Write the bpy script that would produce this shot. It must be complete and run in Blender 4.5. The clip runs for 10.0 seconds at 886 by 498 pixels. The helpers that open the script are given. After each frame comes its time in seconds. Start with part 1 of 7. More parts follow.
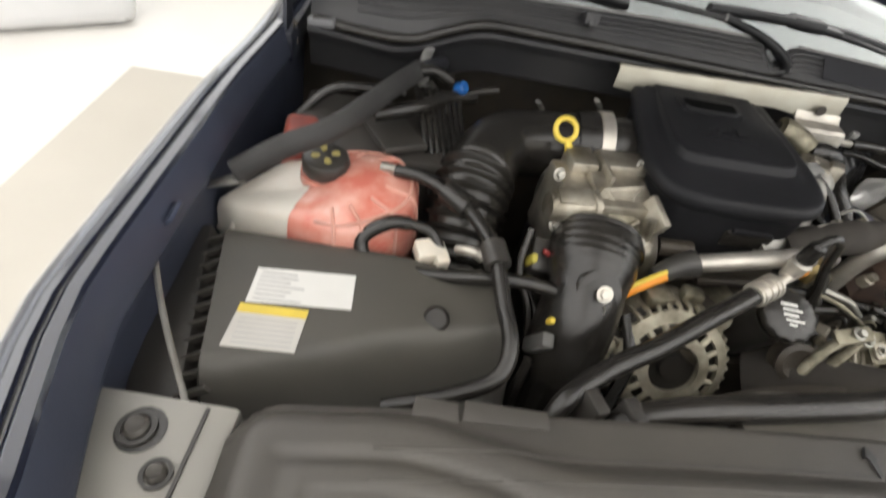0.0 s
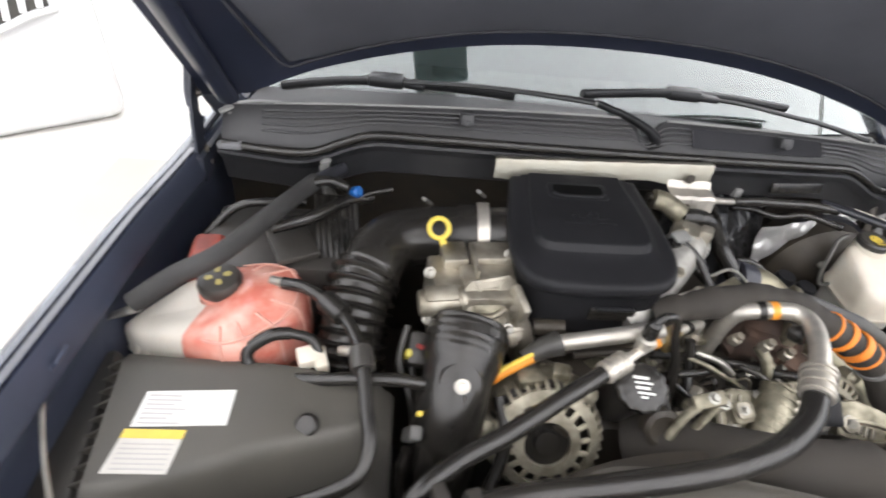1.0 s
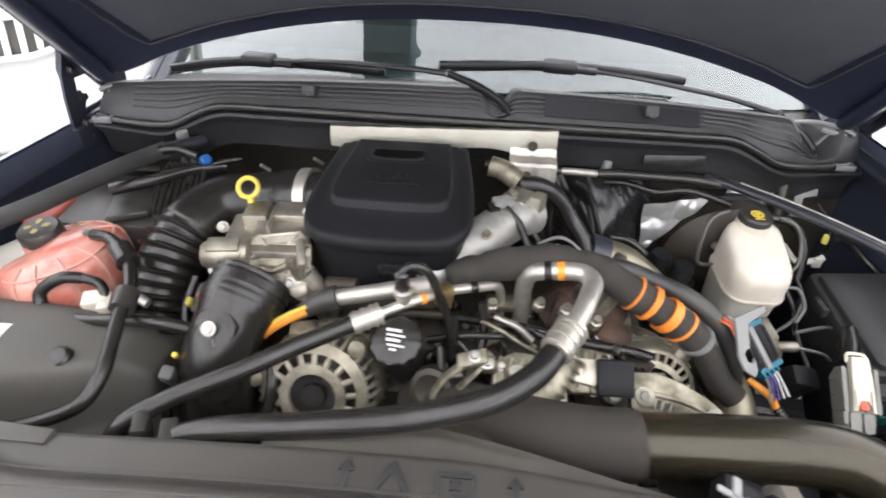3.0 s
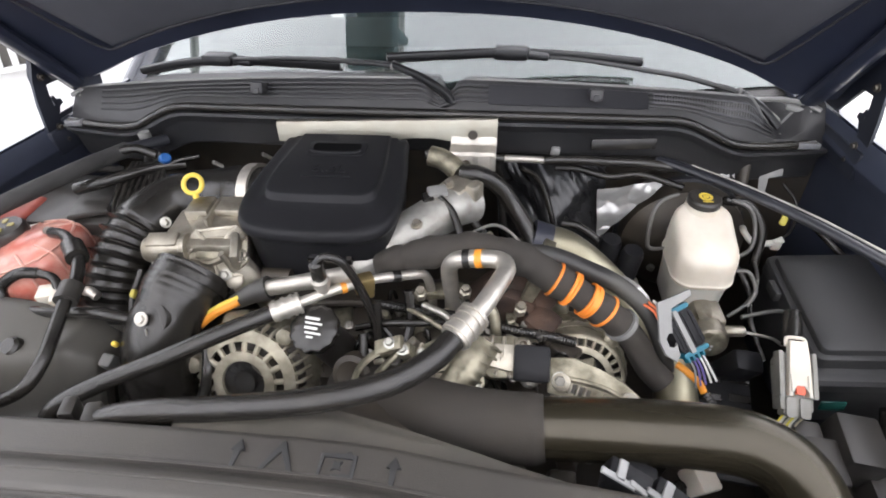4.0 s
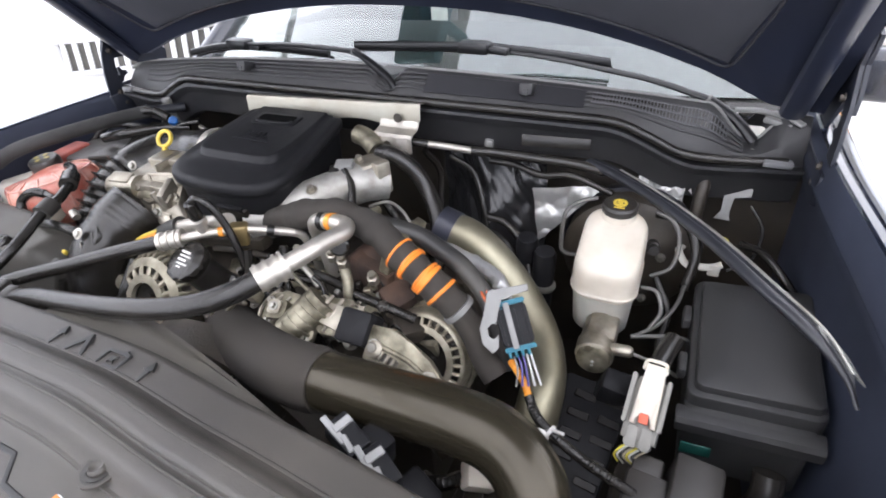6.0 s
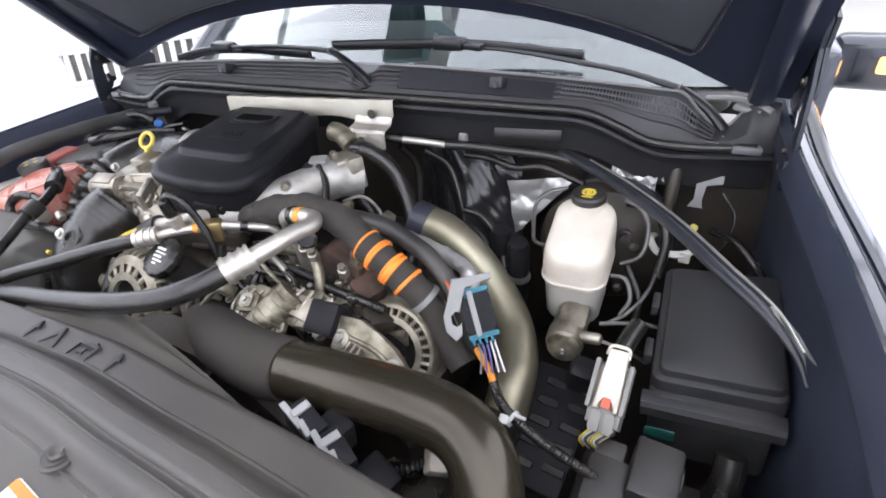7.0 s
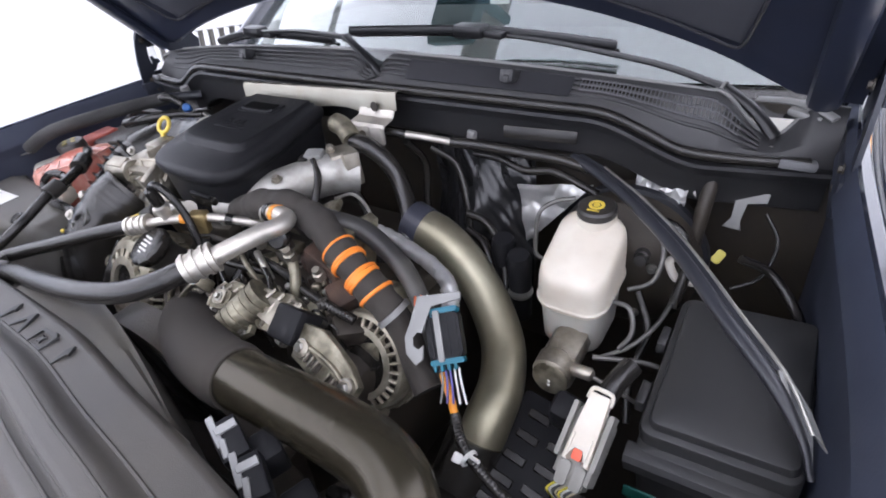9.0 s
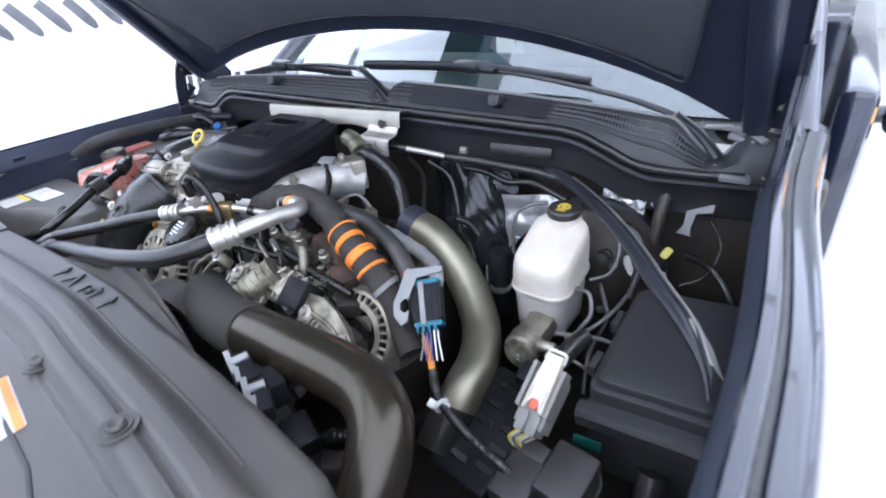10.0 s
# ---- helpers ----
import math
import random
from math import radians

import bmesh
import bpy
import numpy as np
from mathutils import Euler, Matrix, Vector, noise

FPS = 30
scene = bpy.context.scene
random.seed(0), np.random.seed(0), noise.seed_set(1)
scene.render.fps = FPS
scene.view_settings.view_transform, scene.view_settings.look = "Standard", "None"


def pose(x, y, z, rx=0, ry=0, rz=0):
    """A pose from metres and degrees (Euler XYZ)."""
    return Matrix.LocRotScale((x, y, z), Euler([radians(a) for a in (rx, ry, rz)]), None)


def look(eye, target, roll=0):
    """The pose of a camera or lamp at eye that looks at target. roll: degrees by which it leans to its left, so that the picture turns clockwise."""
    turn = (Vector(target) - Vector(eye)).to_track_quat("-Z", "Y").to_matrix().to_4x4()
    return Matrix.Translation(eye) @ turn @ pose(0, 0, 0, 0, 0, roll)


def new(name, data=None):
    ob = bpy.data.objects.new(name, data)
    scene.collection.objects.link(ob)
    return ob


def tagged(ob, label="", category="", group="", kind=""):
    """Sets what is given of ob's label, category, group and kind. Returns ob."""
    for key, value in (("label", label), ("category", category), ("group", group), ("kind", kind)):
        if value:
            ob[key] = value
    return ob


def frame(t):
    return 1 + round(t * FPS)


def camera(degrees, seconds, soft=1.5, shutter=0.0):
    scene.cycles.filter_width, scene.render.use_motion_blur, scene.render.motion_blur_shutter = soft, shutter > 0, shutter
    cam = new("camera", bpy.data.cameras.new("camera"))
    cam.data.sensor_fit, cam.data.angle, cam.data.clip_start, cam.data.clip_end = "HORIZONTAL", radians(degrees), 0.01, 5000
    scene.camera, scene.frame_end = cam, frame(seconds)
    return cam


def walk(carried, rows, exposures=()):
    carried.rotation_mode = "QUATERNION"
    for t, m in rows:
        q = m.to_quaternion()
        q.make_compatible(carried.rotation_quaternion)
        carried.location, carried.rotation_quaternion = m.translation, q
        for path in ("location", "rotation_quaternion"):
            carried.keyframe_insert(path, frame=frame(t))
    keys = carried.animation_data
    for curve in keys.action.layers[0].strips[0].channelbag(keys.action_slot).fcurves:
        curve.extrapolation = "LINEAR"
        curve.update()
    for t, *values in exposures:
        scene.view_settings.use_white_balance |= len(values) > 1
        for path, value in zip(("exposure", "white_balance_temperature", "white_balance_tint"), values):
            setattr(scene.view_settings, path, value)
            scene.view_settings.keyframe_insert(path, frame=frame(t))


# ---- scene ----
cam = camera(83.10, 10.0, soft=1.8, shutter=0.5)
PATH = [
    (0, (-0.6065, 0.0808, 1.5890), (-0.5051, 0.8052, 0.9072), 13.12),
    (0.5, (-0.5320, 0.0813, 1.6622), (-0.4951, 0.8678, 1.0457), 7.39),
    (1, (-0.4260, 0.0826, 1.7284), (-0.3554, 0.8593, 1.1024), 6.08),
    (1.5, (-0.2664, 0.0524, 1.7209), (-0.2181, 0.8338, 1.0988), 4.30),
    (2, (-0.2212, 0.0469, 1.6927), (-0.1973, 0.8109, 1.0479), 3.85),
    (2.5, (-0.1369, 0.0300, 1.6724), (-0.1349, 0.8287, 1.0706), 1.18),
    (3, (0.0084, 0.0349, 1.6752), (-0.0499, 0.8303, 1.0719), 1.43),
    (4.5, (0.2315, 0.0477, 1.6869), (0.0893, 0.8159, 1.0626), -4.23),
    (5, (0.3249, 0.0684, 1.6838), (0.1502, 0.8428, 1.0758), -4.57),
    (5.5, (0.4849, 0.0860, 1.6384), (0.1836, 0.8255, 1.0365), -2.25),
    (6, (0.6027, 0.0904, 1.6231), (0.2256, 0.8128, 1.0434), -5.11),
    (7.5, (0.6719, 0.1134, 1.6029), (0.2855, 0.8368, 1.0308), -7.59),
    (8, (0.6580, 0.1384, 1.6020), (0.3056, 0.8770, 1.0273), -8.17),
    (8.5, (0.7045, 0.1835, 1.5995), (0.2529, 0.8704, 1.0301), -4.32),
    (9, (0.7498, 0.2358, 1.5830), (0.2398, 0.8700, 1.0018), -8.78),
    (9.5, (0.7795, 0.2158, 1.5833), (0.2486, 0.8536, 1.0254), -8.47),
    (10, (0.8643, 0.1210, 1.5654), (0.3216, 0.7973, 1.0674), -6.22),
]
EXPOSURES = [(0.0, -0.05, 6750, 11), (0.5, 0.25, 6450, 13), (1.5, 0.42, 6400, 14), (3.0, 0.43, 6300, 15), (4.5, 0.32, 6250, 16), (6.0, 0.40, 6080, 17), (7.5, 0.36, 5940, 18), (8.5, 0.24, 5900, 20), (9.0, 0.17, 5870, 20), (9.5, 0.26, 5840, 21), (10.0, 0.36, 5350, 17)]
walk(cam, [(t, look(eye, target, roll)) for t, eye, target, roll in PATH], EXPOSURES)

# ---- light ----
world = bpy.data.worlds.new("daylight")
scene.world = world
world.use_nodes = True
wn = world.node_tree.nodes
wn["Background"].inputs[0].default_value = (0.92, 0.96, 1.0, 1)
wn["Background"].inputs[1].default_value = 2.1
scene.view_settings.exposure = 0.0



# ---- materials ----
def mat(name, base, rough=0.5, metal=0.0, var=0.25, scale=60.0, bump=0.15, fine=600.0, coat=0.0, dirt=None, spec=0.5, trans=0.0, sss=0.0):
    """A surface with stains at one scale and grain at a finer one."""
    m = bpy.data.materials.new(name)
    m.use_nodes = True
    t = m.node_tree
    p = t.nodes["Principled BSDF"]
    co = t.nodes.new("ShaderNodeTexCoord")
    big, small = t.nodes.new("ShaderNodeTexNoise"), t.nodes.new("ShaderNodeTexNoise")
    big.inputs["Scale"].default_value, big.inputs["Detail"].default_value = scale / 6, 6
    small.inputs["Scale"].default_value, small.inputs["Detail"].default_value = fine, 3
    for n in (big, small):
        t.links.new(co.outputs["Object"], n.inputs["Vector"])
    ramp = t.nodes.new("ShaderNodeMapRange")
    ramp.inputs["From Min"].default_value, ramp.inputs["From Max"].default_value = 0.35, 0.68
    t.links.new(big.outputs["Fac"], ramp.inputs["Value"])
    mix = t.nodes.new("ShaderNodeMix")
    mix.data_type = "RGBA"
    other = dirt or tuple(c * (1 - var) for c in base)
    mix.inputs["A"].default_value = (*(min(1, c * (1 + var * 0.4)) for c in base), 1)
    mix.inputs["B"].default_value = (*other, 1)
    t.links.new(ramp.outputs["Result"], mix.inputs["Factor"])
    t.links.new(mix.outputs["Result"], p.inputs["Base Color"])
    rr_ = t.nodes.new("ShaderNodeMapRange")
    rr_.inputs["To Min"].default_value, rr_.inputs["To Max"].default_value = max(0.02, rough * 0.8), min(1, rough * 1.25)
    t.links.new(big.outputs["Fac"], rr_.inputs["Value"])
    t.links.new(rr_.outputs["Result"], p.inputs["Roughness"])
    b = t.nodes.new("ShaderNodeBump")
    b.inputs["Strength"].default_value, b.inputs["Distance"].default_value = bump, 0.0015
    t.links.new(small.outputs["Fac"], b.inputs["Height"])
    t.links.new(b.outputs["Normal"], p.inputs["Normal"])
    p.inputs["Metallic"].default_value = metal
    p.inputs["Coat Weight"].default_value = coat
    p.inputs["Coat Roughness"].default_value = 0.04
    p.inputs["Specular IOR Level"].default_value = spec
    p.inputs["Transmission Weight"].default_value = trans
    if sss:
        p.inputs["Subsurface Weight"].default_value = sss
        p.inputs["Subsurface Radius"].default_value = (0.02, 0.015, 0.012)
        p.inputs["Subsurface Scale"].default_value = 0.5
    return m


PLASTIC = mat("black_plastic", (0.028, 0.026, 0.024), 0.36, 0, 0.3, 50, 0.25, 900, dirt=(0.042, 0.038, 0.033))
COVER = mat("engine_cover_plastic", (0.015, 0.015, 0.0165), 0.38, 0, 0.25, 40, 0.2, 1200, spec=0.14)
SHROUD = mat("grey_black_plastic", (0.053, 0.0485, 0.043), 0.44, 0, 0.2, 40, 0.35, 900, dirt=(0.073, 0.066, 0.056))
PLATE = mat("dusty_grey_plate", (0.25, 0.24, 0.22), 0.5, 0, 0.2, 40, 0.2, 900, dirt=(0.29, 0.275, 0.245))
AIRBOX = mat("dusty_plastic", (0.053, 0.0495, 0.043), 0.5, 0, 0.25, 40, 0.3, 800, dirt=(0.072, 0.066, 0.055))
RUBBER = mat("black_rubber", (0.014, 0.0128, 0.0115), 0.24, 0, 0.3, 70, 0.18, 500, dirt=(0.024, 0.0215, 0.018))
DULL_RUBBER = mat("dull_rubber", (0.026, 0.025, 0.024), 0.45, 0, 0.3, 70, 0.15, 500, dirt=(0.055, 0.052, 0.045))
WRAP = mat("cloth_wrap", (0.030, 0.026, 0.022), 0.85, 0, 0.35, 90, 0.8, 700, dirt=(0.042, 0.036, 0.029))
FOAM = mat("foam_wrap", (0.030, 0.029, 0.028), 0.8, 0, 0.3, 60, 0.5, 700)
PAINT = mat("dark_blue_paint", (0.012, 0.015, 0.028), 0.16, 0, 0.2, 20, 0.0, 300, coat=0.8)
HOOD_INNER = mat("inner_hood_paint", (0.020, 0.024, 0.041), 0.32, 0, 0.25, 25, 0.06, 300, coat=0.3)
INNER = mat("inner_body_paint", (0.040, 0.047, 0.072), 0.48, 0, 0.3, 30, 0.1, 300)
DARK = mat("grimy_black_metal", (0.034, 0.029, 0.024), 0.45, 0.2, 0.5, 90, 0.5, 300, dirt=(0.060, 0.049, 0.035))
CAST = mat("cast_aluminium", (0.46, 0.425, 0.355), 0.38, 0.8, 0.3, 110, 0.7, 420, dirt=(0.19, 0.168, 0.128))
CAST_DULL = mat("stained_cast_aluminium", (0.31, 0.285, 0.215), 0.43, 0.7, 0.3, 240, 0.6, 420, dirt=(0.11, 0.098, 0.068))
ALT = mat("alternator_casting", (0.42, 0.385, 0.30), 0.45, 0.6, 0.25, 200, 0.5, 420, dirt=(0.21, 0.19, 0.14))
ALU = mat("bright_aluminium", (0.57, 0.535, 0.475), 0.44, 0.8, 0.2, 160, 0.25, 700, dirt=(0.43, 0.405, 0.36))
SHIELD = mat("pressed_aluminium", (0.36, 0.35, 0.30), 0.46, 0.85, 0.2, 60, 0.3, 400, dirt=(0.31, 0.285, 0.23))
BRONZE = mat("dark_bronze_pipe", (0.047, 0.040, 0.026), 0.25, 0.55, 0.2, 30, 0.08, 600, coat=0.1)
GREY_PIPE = mat("grey_metal_pipe", (0.34, 0.32, 0.235), 0.42, 0.8, 0.35, 40, 0.25, 500, dirt=(0.21, 0.185, 0.125))
FAN_GREY = mat("fan_shroud_plastic", (0.072, 0.067, 0.059), 0.44, 0, 0.3, 60, 0.35, 900, dirt=(0.105, 0.096, 0.079))
FUSE = mat("fuse_box_plastic", (0.028, 0.028, 0.029), 0.42, 0, 0.3, 50, 0.25, 900, dirt=(0.04, 0.039, 0.037))
COWL = mat("cowl_plastic", (0.020, 0.020, 0.0215), 0.42, 0, 0.3, 50, 0.3, 900, dirt=(0.038, 0.037, 0.037))
BRIGHT_CAST = mat("clean_cast_aluminium", (0.46, 0.45, 0.42), 0.52, 0.7, 0.2, 160, 0.5, 420, dirt=(0.30, 0.285, 0.25))
VENT = mat("vent_grey", (0.16, 0.16, 0.165), 0.5)
HINGE = mat("dark_hinge_paint", (0.020, 0.023, 0.034), 0.4, 0, 0.3, 60, 0.1, 400)
LANE = mat("beige_floor_lane", (0.50, 0.465, 0.40), 0.35, 0, 0.15, 3, 0.05, 60)
LINE_STEEL = mat("dull_steel_line", (0.16, 0.155, 0.145), 0.45, 0.6, 0.25, 90, 0.15, 500)
WIPER = mat("wiper_black", (0.014, 0.014, 0.015), 0.36, 0, 0.3, 60, 0.1, 500)
STEEL = mat("zinc_steel", (0.44, 0.43, 0.39), 0.4, 0.9, 0.2, 120, 0.15, 500, dirt=(0.3, 0.285, 0.25))
RUST = mat("rusty_iron", (0.085, 0.05, 0.034), 0.8, 0.2, 0.5, 120, 0.8, 300, dirt=(0.045, 0.032, 0.026))
BRASS = mat("brass", (0.55, 0.42, 0.2), 0.35, 0.9, 0.3, 90, 0.15, 500)
ORANGE = mat("orange_tape", (0.85, 0.25, 0.03), 0.45, 0, 0.25, 120, 0.3, 600)
AMBER = mat("amber_cable", (0.8, 0.3, 0.03), 0.45, 0, 0.2, 120, 0.1, 600)
FADED_YELLOW = mat("faded_yellow_plastic", (0.42, 0.36, 0.06), 0.5)
YELLOW = mat("yellow_plastic", (0.7, 0.52, 0.07), 0.4, 0, 0.15, 100, 0.05)
TEAL = mat("teal_plastic", (0.003, 0.115, 0.17), 0.45, 0, 0.15, 100, 0.05)
BLUE = mat("blue_plastic", (0.01, 0.09, 0.3), 0.35, 0, 0.15, 100, 0.05)
RED = mat("red_plastic", (0.68, 0.12, 0.06), 0.45, 0, 0.15, 100, 0.05)
# paler mottling colours in the coolant film together with its highlights
COOLANT = mat("coolant_tank_plastic", (0.50, 0.145, 0.105), 0.24, 0, 0.2, 170, 0.12, 500, sss=0.2, coat=0.3, dirt=(0.66, 0.36, 0.29))
TANK = mat("milky_tank_plastic", (0.62, 0.58, 0.51), 0.33, 0, 0.2, 50, 0.08, 500, sss=0.15)
WHITE = mat("white_plastic", (0.66, 0.61, 0.52), 0.4, 0, 0.1, 90, 0.08, 500, sss=0.15, dirt=(0.57, 0.51, 0.42))
IVORY = mat("translucent_white_plastic", (0.46, 0.445, 0.40), 0.42, 0, 0.15, 50, 0.08, 500, sss=0.2)
GREY = mat("grey_plastic", (0.21, 0.208, 0.2), 0.42, 0, 0.15, 80, 0.1, 600)
PAPER = mat("label_paper", (0.64, 0.63, 0.595), 0.5, 0, 0.08, 60, 0.03)
INK = mat("label_print", (0.42, 0.41, 0.4), 0.6, 0, 0.1, 60, 0.0)
FOIL = mat("crinkled_foil", (0.58, 0.575, 0.56), 0.34, 0.6, 0.2, 120, 0.35, 70)
BLACK_FOIL = mat("dark_sheeting", (0.018, 0.018, 0.019), 0.22, 0, 0.3, 60, 0.1, 90)
BRACE = mat("dark_steel_paint", (0.024, 0.025, 0.03), 0.34, 0, 0.25, 60, 0.1, 400)
LINER = mat("hood_liner_felt", (0.072, 0.074, 0.088), 0.95, 0, 0.15, 30, 0.3, 500)
FLOOR = mat("pale_epoxy_floor", (0.80, 0.77, 0.72), 0.3, 0, 0.12, 3, 0.03, 60)
WALL = mat("white_wall_paint", (0.82, 0.82, 0.8), 0.7, 0, 0.05, 4, 0.05, 80)
BEAM = mat("teal_grey_beam", (0.05, 0.14, 0.155), 0.6, 0, 0.2, 10, 0.05, 80)
DASH = mat("dash_plastic", (0.06, 0.06, 0.057), 0.7, 0, 0.1, 30, 0.2, 400)
WHITE_PAINT = mat("white_car_paint", (0.8, 0.8, 0.8), 0.25, 0, 0.05, 10, 0.0, 100, coat=0.5)
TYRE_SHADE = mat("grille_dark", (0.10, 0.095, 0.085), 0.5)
DIFFUSER = mat("lit_diffuser", (0.9, 0.9, 0.9), 0.5, 0, 0.02, 20, 0.0)
DIFFUSER.node_tree.nodes["Principled BSDF"].inputs["Emission Color"].default_value = (0.97, 0.985, 1, 1)
DIFFUSER.node_tree.nodes["Principled BSDF"].inputs["Emission Strength"].default_value = 2.0
LAMP = mat("amber_lamp_lens", (0.9, 0.35, 0.05), 0.2, 0, 0.1, 60, 0.0)
LAMP.node_tree.nodes["Principled BSDF"].inputs["Emission Color"].default_value = (1, 0.5, 0.15, 1)
LAMP.node_tree.nodes["Principled BSDF"].inputs["Emission Strength"].default_value = 2.5
GLASS = bpy.data.materials.new("windshield_glass")
GLASS.use_nodes = True
gp = GLASS.node_tree.nodes["Principled BSDF"]
gp.inputs["Base Color"].default_value = (0.62, 0.70, 0.68, 1)
gp.inputs["Roughness"].default_value = 0.0
gp.inputs["Transmission Weight"].default_value = 1.0
gp.inputs["IOR"].default_value = 1.75


# ---- builders ----
def V(*a):
    return Vector(a)


def toward(z, up=(0, 0, 1), at=(0, 0, 0)):
    """A frame at a place whose z axis goes along z, and whose y axis leans to up."""
    z = Vector(z).normalized()
    x = Vector(up).cross(z)
    x = x.normalized() if x.length > 1e-4 else Vector((1, 0, 0))
    m = Matrix((x, z.cross(x), z)).transposed().to_4x4()
    m.translation = at
    return m


def box(bm, c, s, rot=(0, 0, 0), bev=0.004, seg=2):
    m = pose(*c, *rot) @ Matrix.Diagonal((*s, 1))
    got = bmesh.ops.create_cube(bm, size=1, matrix=m)["verts"]
    if bev:
        edges = list({e for v in got for e in v.link_edges})
        bmesh.ops.bevel(bm, geom=edges, offset=min(bev, min(s) * 0.45), segments=seg, affect="EDGES", profile=0.5)
    return bm


def smooth(pts, n=6):
    pts = [Vector(p) for p in pts]
    if len(pts) < 3:
        return [pts[0].lerp(pts[-1], i / n) for i in range(n + 1)]
    ext = [pts[0] * 2 - pts[1], *pts, pts[-1] * 2 - pts[-2]]
    out = []
    for i in range(1, len(ext) - 2):
        a, b, c, d = ext[i - 1 : i + 3]
        for k in range(n):
            t = k / n
            out.append(0.5 * (2 * b + (c - a) * t + (2 * a - 5 * b + 4 * c - d) * t * t + (3 * b - a - 3 * c + d) * t**3))
    out.append(pts[-1])
    return out


def loft(bm, loops, caps=(True, True), closed=True):
    rows = [[bm.verts.new(p) for p in loop] for loop in loops]
    n = len(rows[0])
    for a, b in zip(rows, rows[1:]):
        for i in range(n if closed else n - 1):
            bm.faces.new((a[i], a[(i + 1) % n], b[(i + 1) % n], b[i]))
    if caps[0]:
        bm.faces.new(rows[0][::-1])
    if caps[1]:
        bm.faces.new(rows[-1])
    return bm


def tube(bm, pts, r, n=14, k=6, flat=1.0, caps=True, up=(0, 0, 1)):
    """A pipe along a smooth line; r is one radius, or a function of the share of the way."""
    line = smooth(pts, k) if k else [Vector(p) for p in pts]
    run = [0.0]
    for a, b in zip(line, line[1:]):
        run.append(run[-1] + (b - a).length)
    side, loops = None, []
    for i, p in enumerate(line):
        d = (line[min(i + 1, len(line) - 1)] - line[max(i - 1, 0)]).normalized()
        if side is None:
            side = d.cross(Vector(up))
            side = side.normalized() if side.length > 0.05 else d.cross(Vector((1, 0, 0))).normalized()
        side = (side - d * side.dot(d)).normalized()
        top = side.cross(d)
        rad = r(run[i] / run[-1]) if callable(r) else r
        loops.append([p + rad * (math.cos(a) * side + flat * math.sin(a) * top) for a in (2 * math.pi * j / n for j in range(n))])
    return loft(bm, loops, (caps, caps))


def corrugated(bm, pts, r, pitch=0.006, n=12, depth=0.12):
    line = smooth(pts, 8)
    length = sum((b - a).length for a, b in zip(line, line[1:]))
    count = max(4, int(length / pitch)) * 2
    fine, acc = [], [0.0]
    for a, b in zip(line, line[1:]):
        acc.append(acc[-1] + (b - a).length)
    for i in range(count + 1):
        s = acc[-1] * i / count
        j = max(k for k in range(len(acc)) if acc[k] <= s + 1e-9)
        j = min(j, len(line) - 2)
        fine.append(line[j].lerp(line[j + 1], (s - acc[j]) / max(1e-9, acc[j + 1] - acc[j])))
    return tube(bm, fine, lambda t: r * (1 - depth * (round(t * count) % 2)), n, 0)


def lathe(bm, prof, at, axis=(0, 0, 1), n=32, up=(0, 0, 1)):
    """A turned solid: rows of (radius, height along the axis)."""
    m = toward(axis, up, at)
    return loft(bm, [[m @ Vector((r * math.cos(a), r * math.sin(a), h)) for a in (2 * math.pi * j / n for j in range(n))] for r, h in prof])


def ring(bm, at, axis, r_in, r_out, h, n=32):
    m = toward(axis, at=at)
    prof = [(r_in, 0), (r_out, 0), (r_out, h), (r_in, h), (r_in, 0)]
    return loft(bm, [[m @ Vector((r * math.cos(a), r * math.sin(a), z)) for a in (2 * math.pi * j / n for j in range(n))] for r, z in prof], (False, False))


def prism(bm, outline, m, depth, bev=0.0015):
    """A flat outline (x, y) pushed along the z axis of m."""
    lo = [bm.verts.new(m @ Vector((x, y, 0))) for x, y in outline]
    hi = [bm.verts.new(m @ Vector((x, y, depth))) for x, y in outline]
    n = len(lo)
    faces = [bm.faces.new(lo[::-1]), bm.faces.new(hi)]
    for i in range(n):
        faces.append(bm.faces.new((lo[i], lo[(i + 1) % n], hi[(i + 1) % n], hi[i])))
    if bev:
        bmesh.ops.bevel(bm, geom=list(faces[1].edges), offset=bev, segments=2, affect="EDGES", profile=0.5)
    return bm


def rrect(w, h, r, n=6):
    out = []
    for cx, cy, a0 in ((w / 2 - r, h / 2 - r, 0), (-w / 2 + r, h / 2 - r, 90), (-w / 2 + r, -h / 2 + r, 180), (w / 2 - r, -h / 2 + r, 270)):
        out += [(cx + r * math.cos(radians(a0 + 90 * i / n)), cy + r * math.sin(radians(a0 + 90 * i / n))) for i in range(n + 1)]
    return out


def grid(bm, nx, ny, f):
    rows = [[bm.verts.new(f(i / nx, j / ny)) for i in range(nx + 1)] for j in range(ny + 1)]
    for a, b in zip(rows, rows[1:]):
        for i in range(nx):
            bm.faces.new((a[i], a[i + 1], b[i + 1], b[i]))
    return bm


def thicken(bm, d):
    bmesh.ops.recalc_face_normals(bm, faces=bm.faces)
    bmesh.ops.solidify(bm, geom=bm.faces[:], thickness=d)
    return bm


def bolt(bm, at, axis=(0, 0, 1), r=0.007, h=0.006, washer=True):
    r, h = r * 0.78, h * 0.8
    if washer:
        lathe(bm, [(r * 1.5, 0), (r * 1.5, 0.0015), (r * 1.2, 0.002)], at, axis, 20)
    lathe(bm, [(r, 0), (r, h * 0.85), (r * 0.86, h)], at, axis, 6)
    return bm


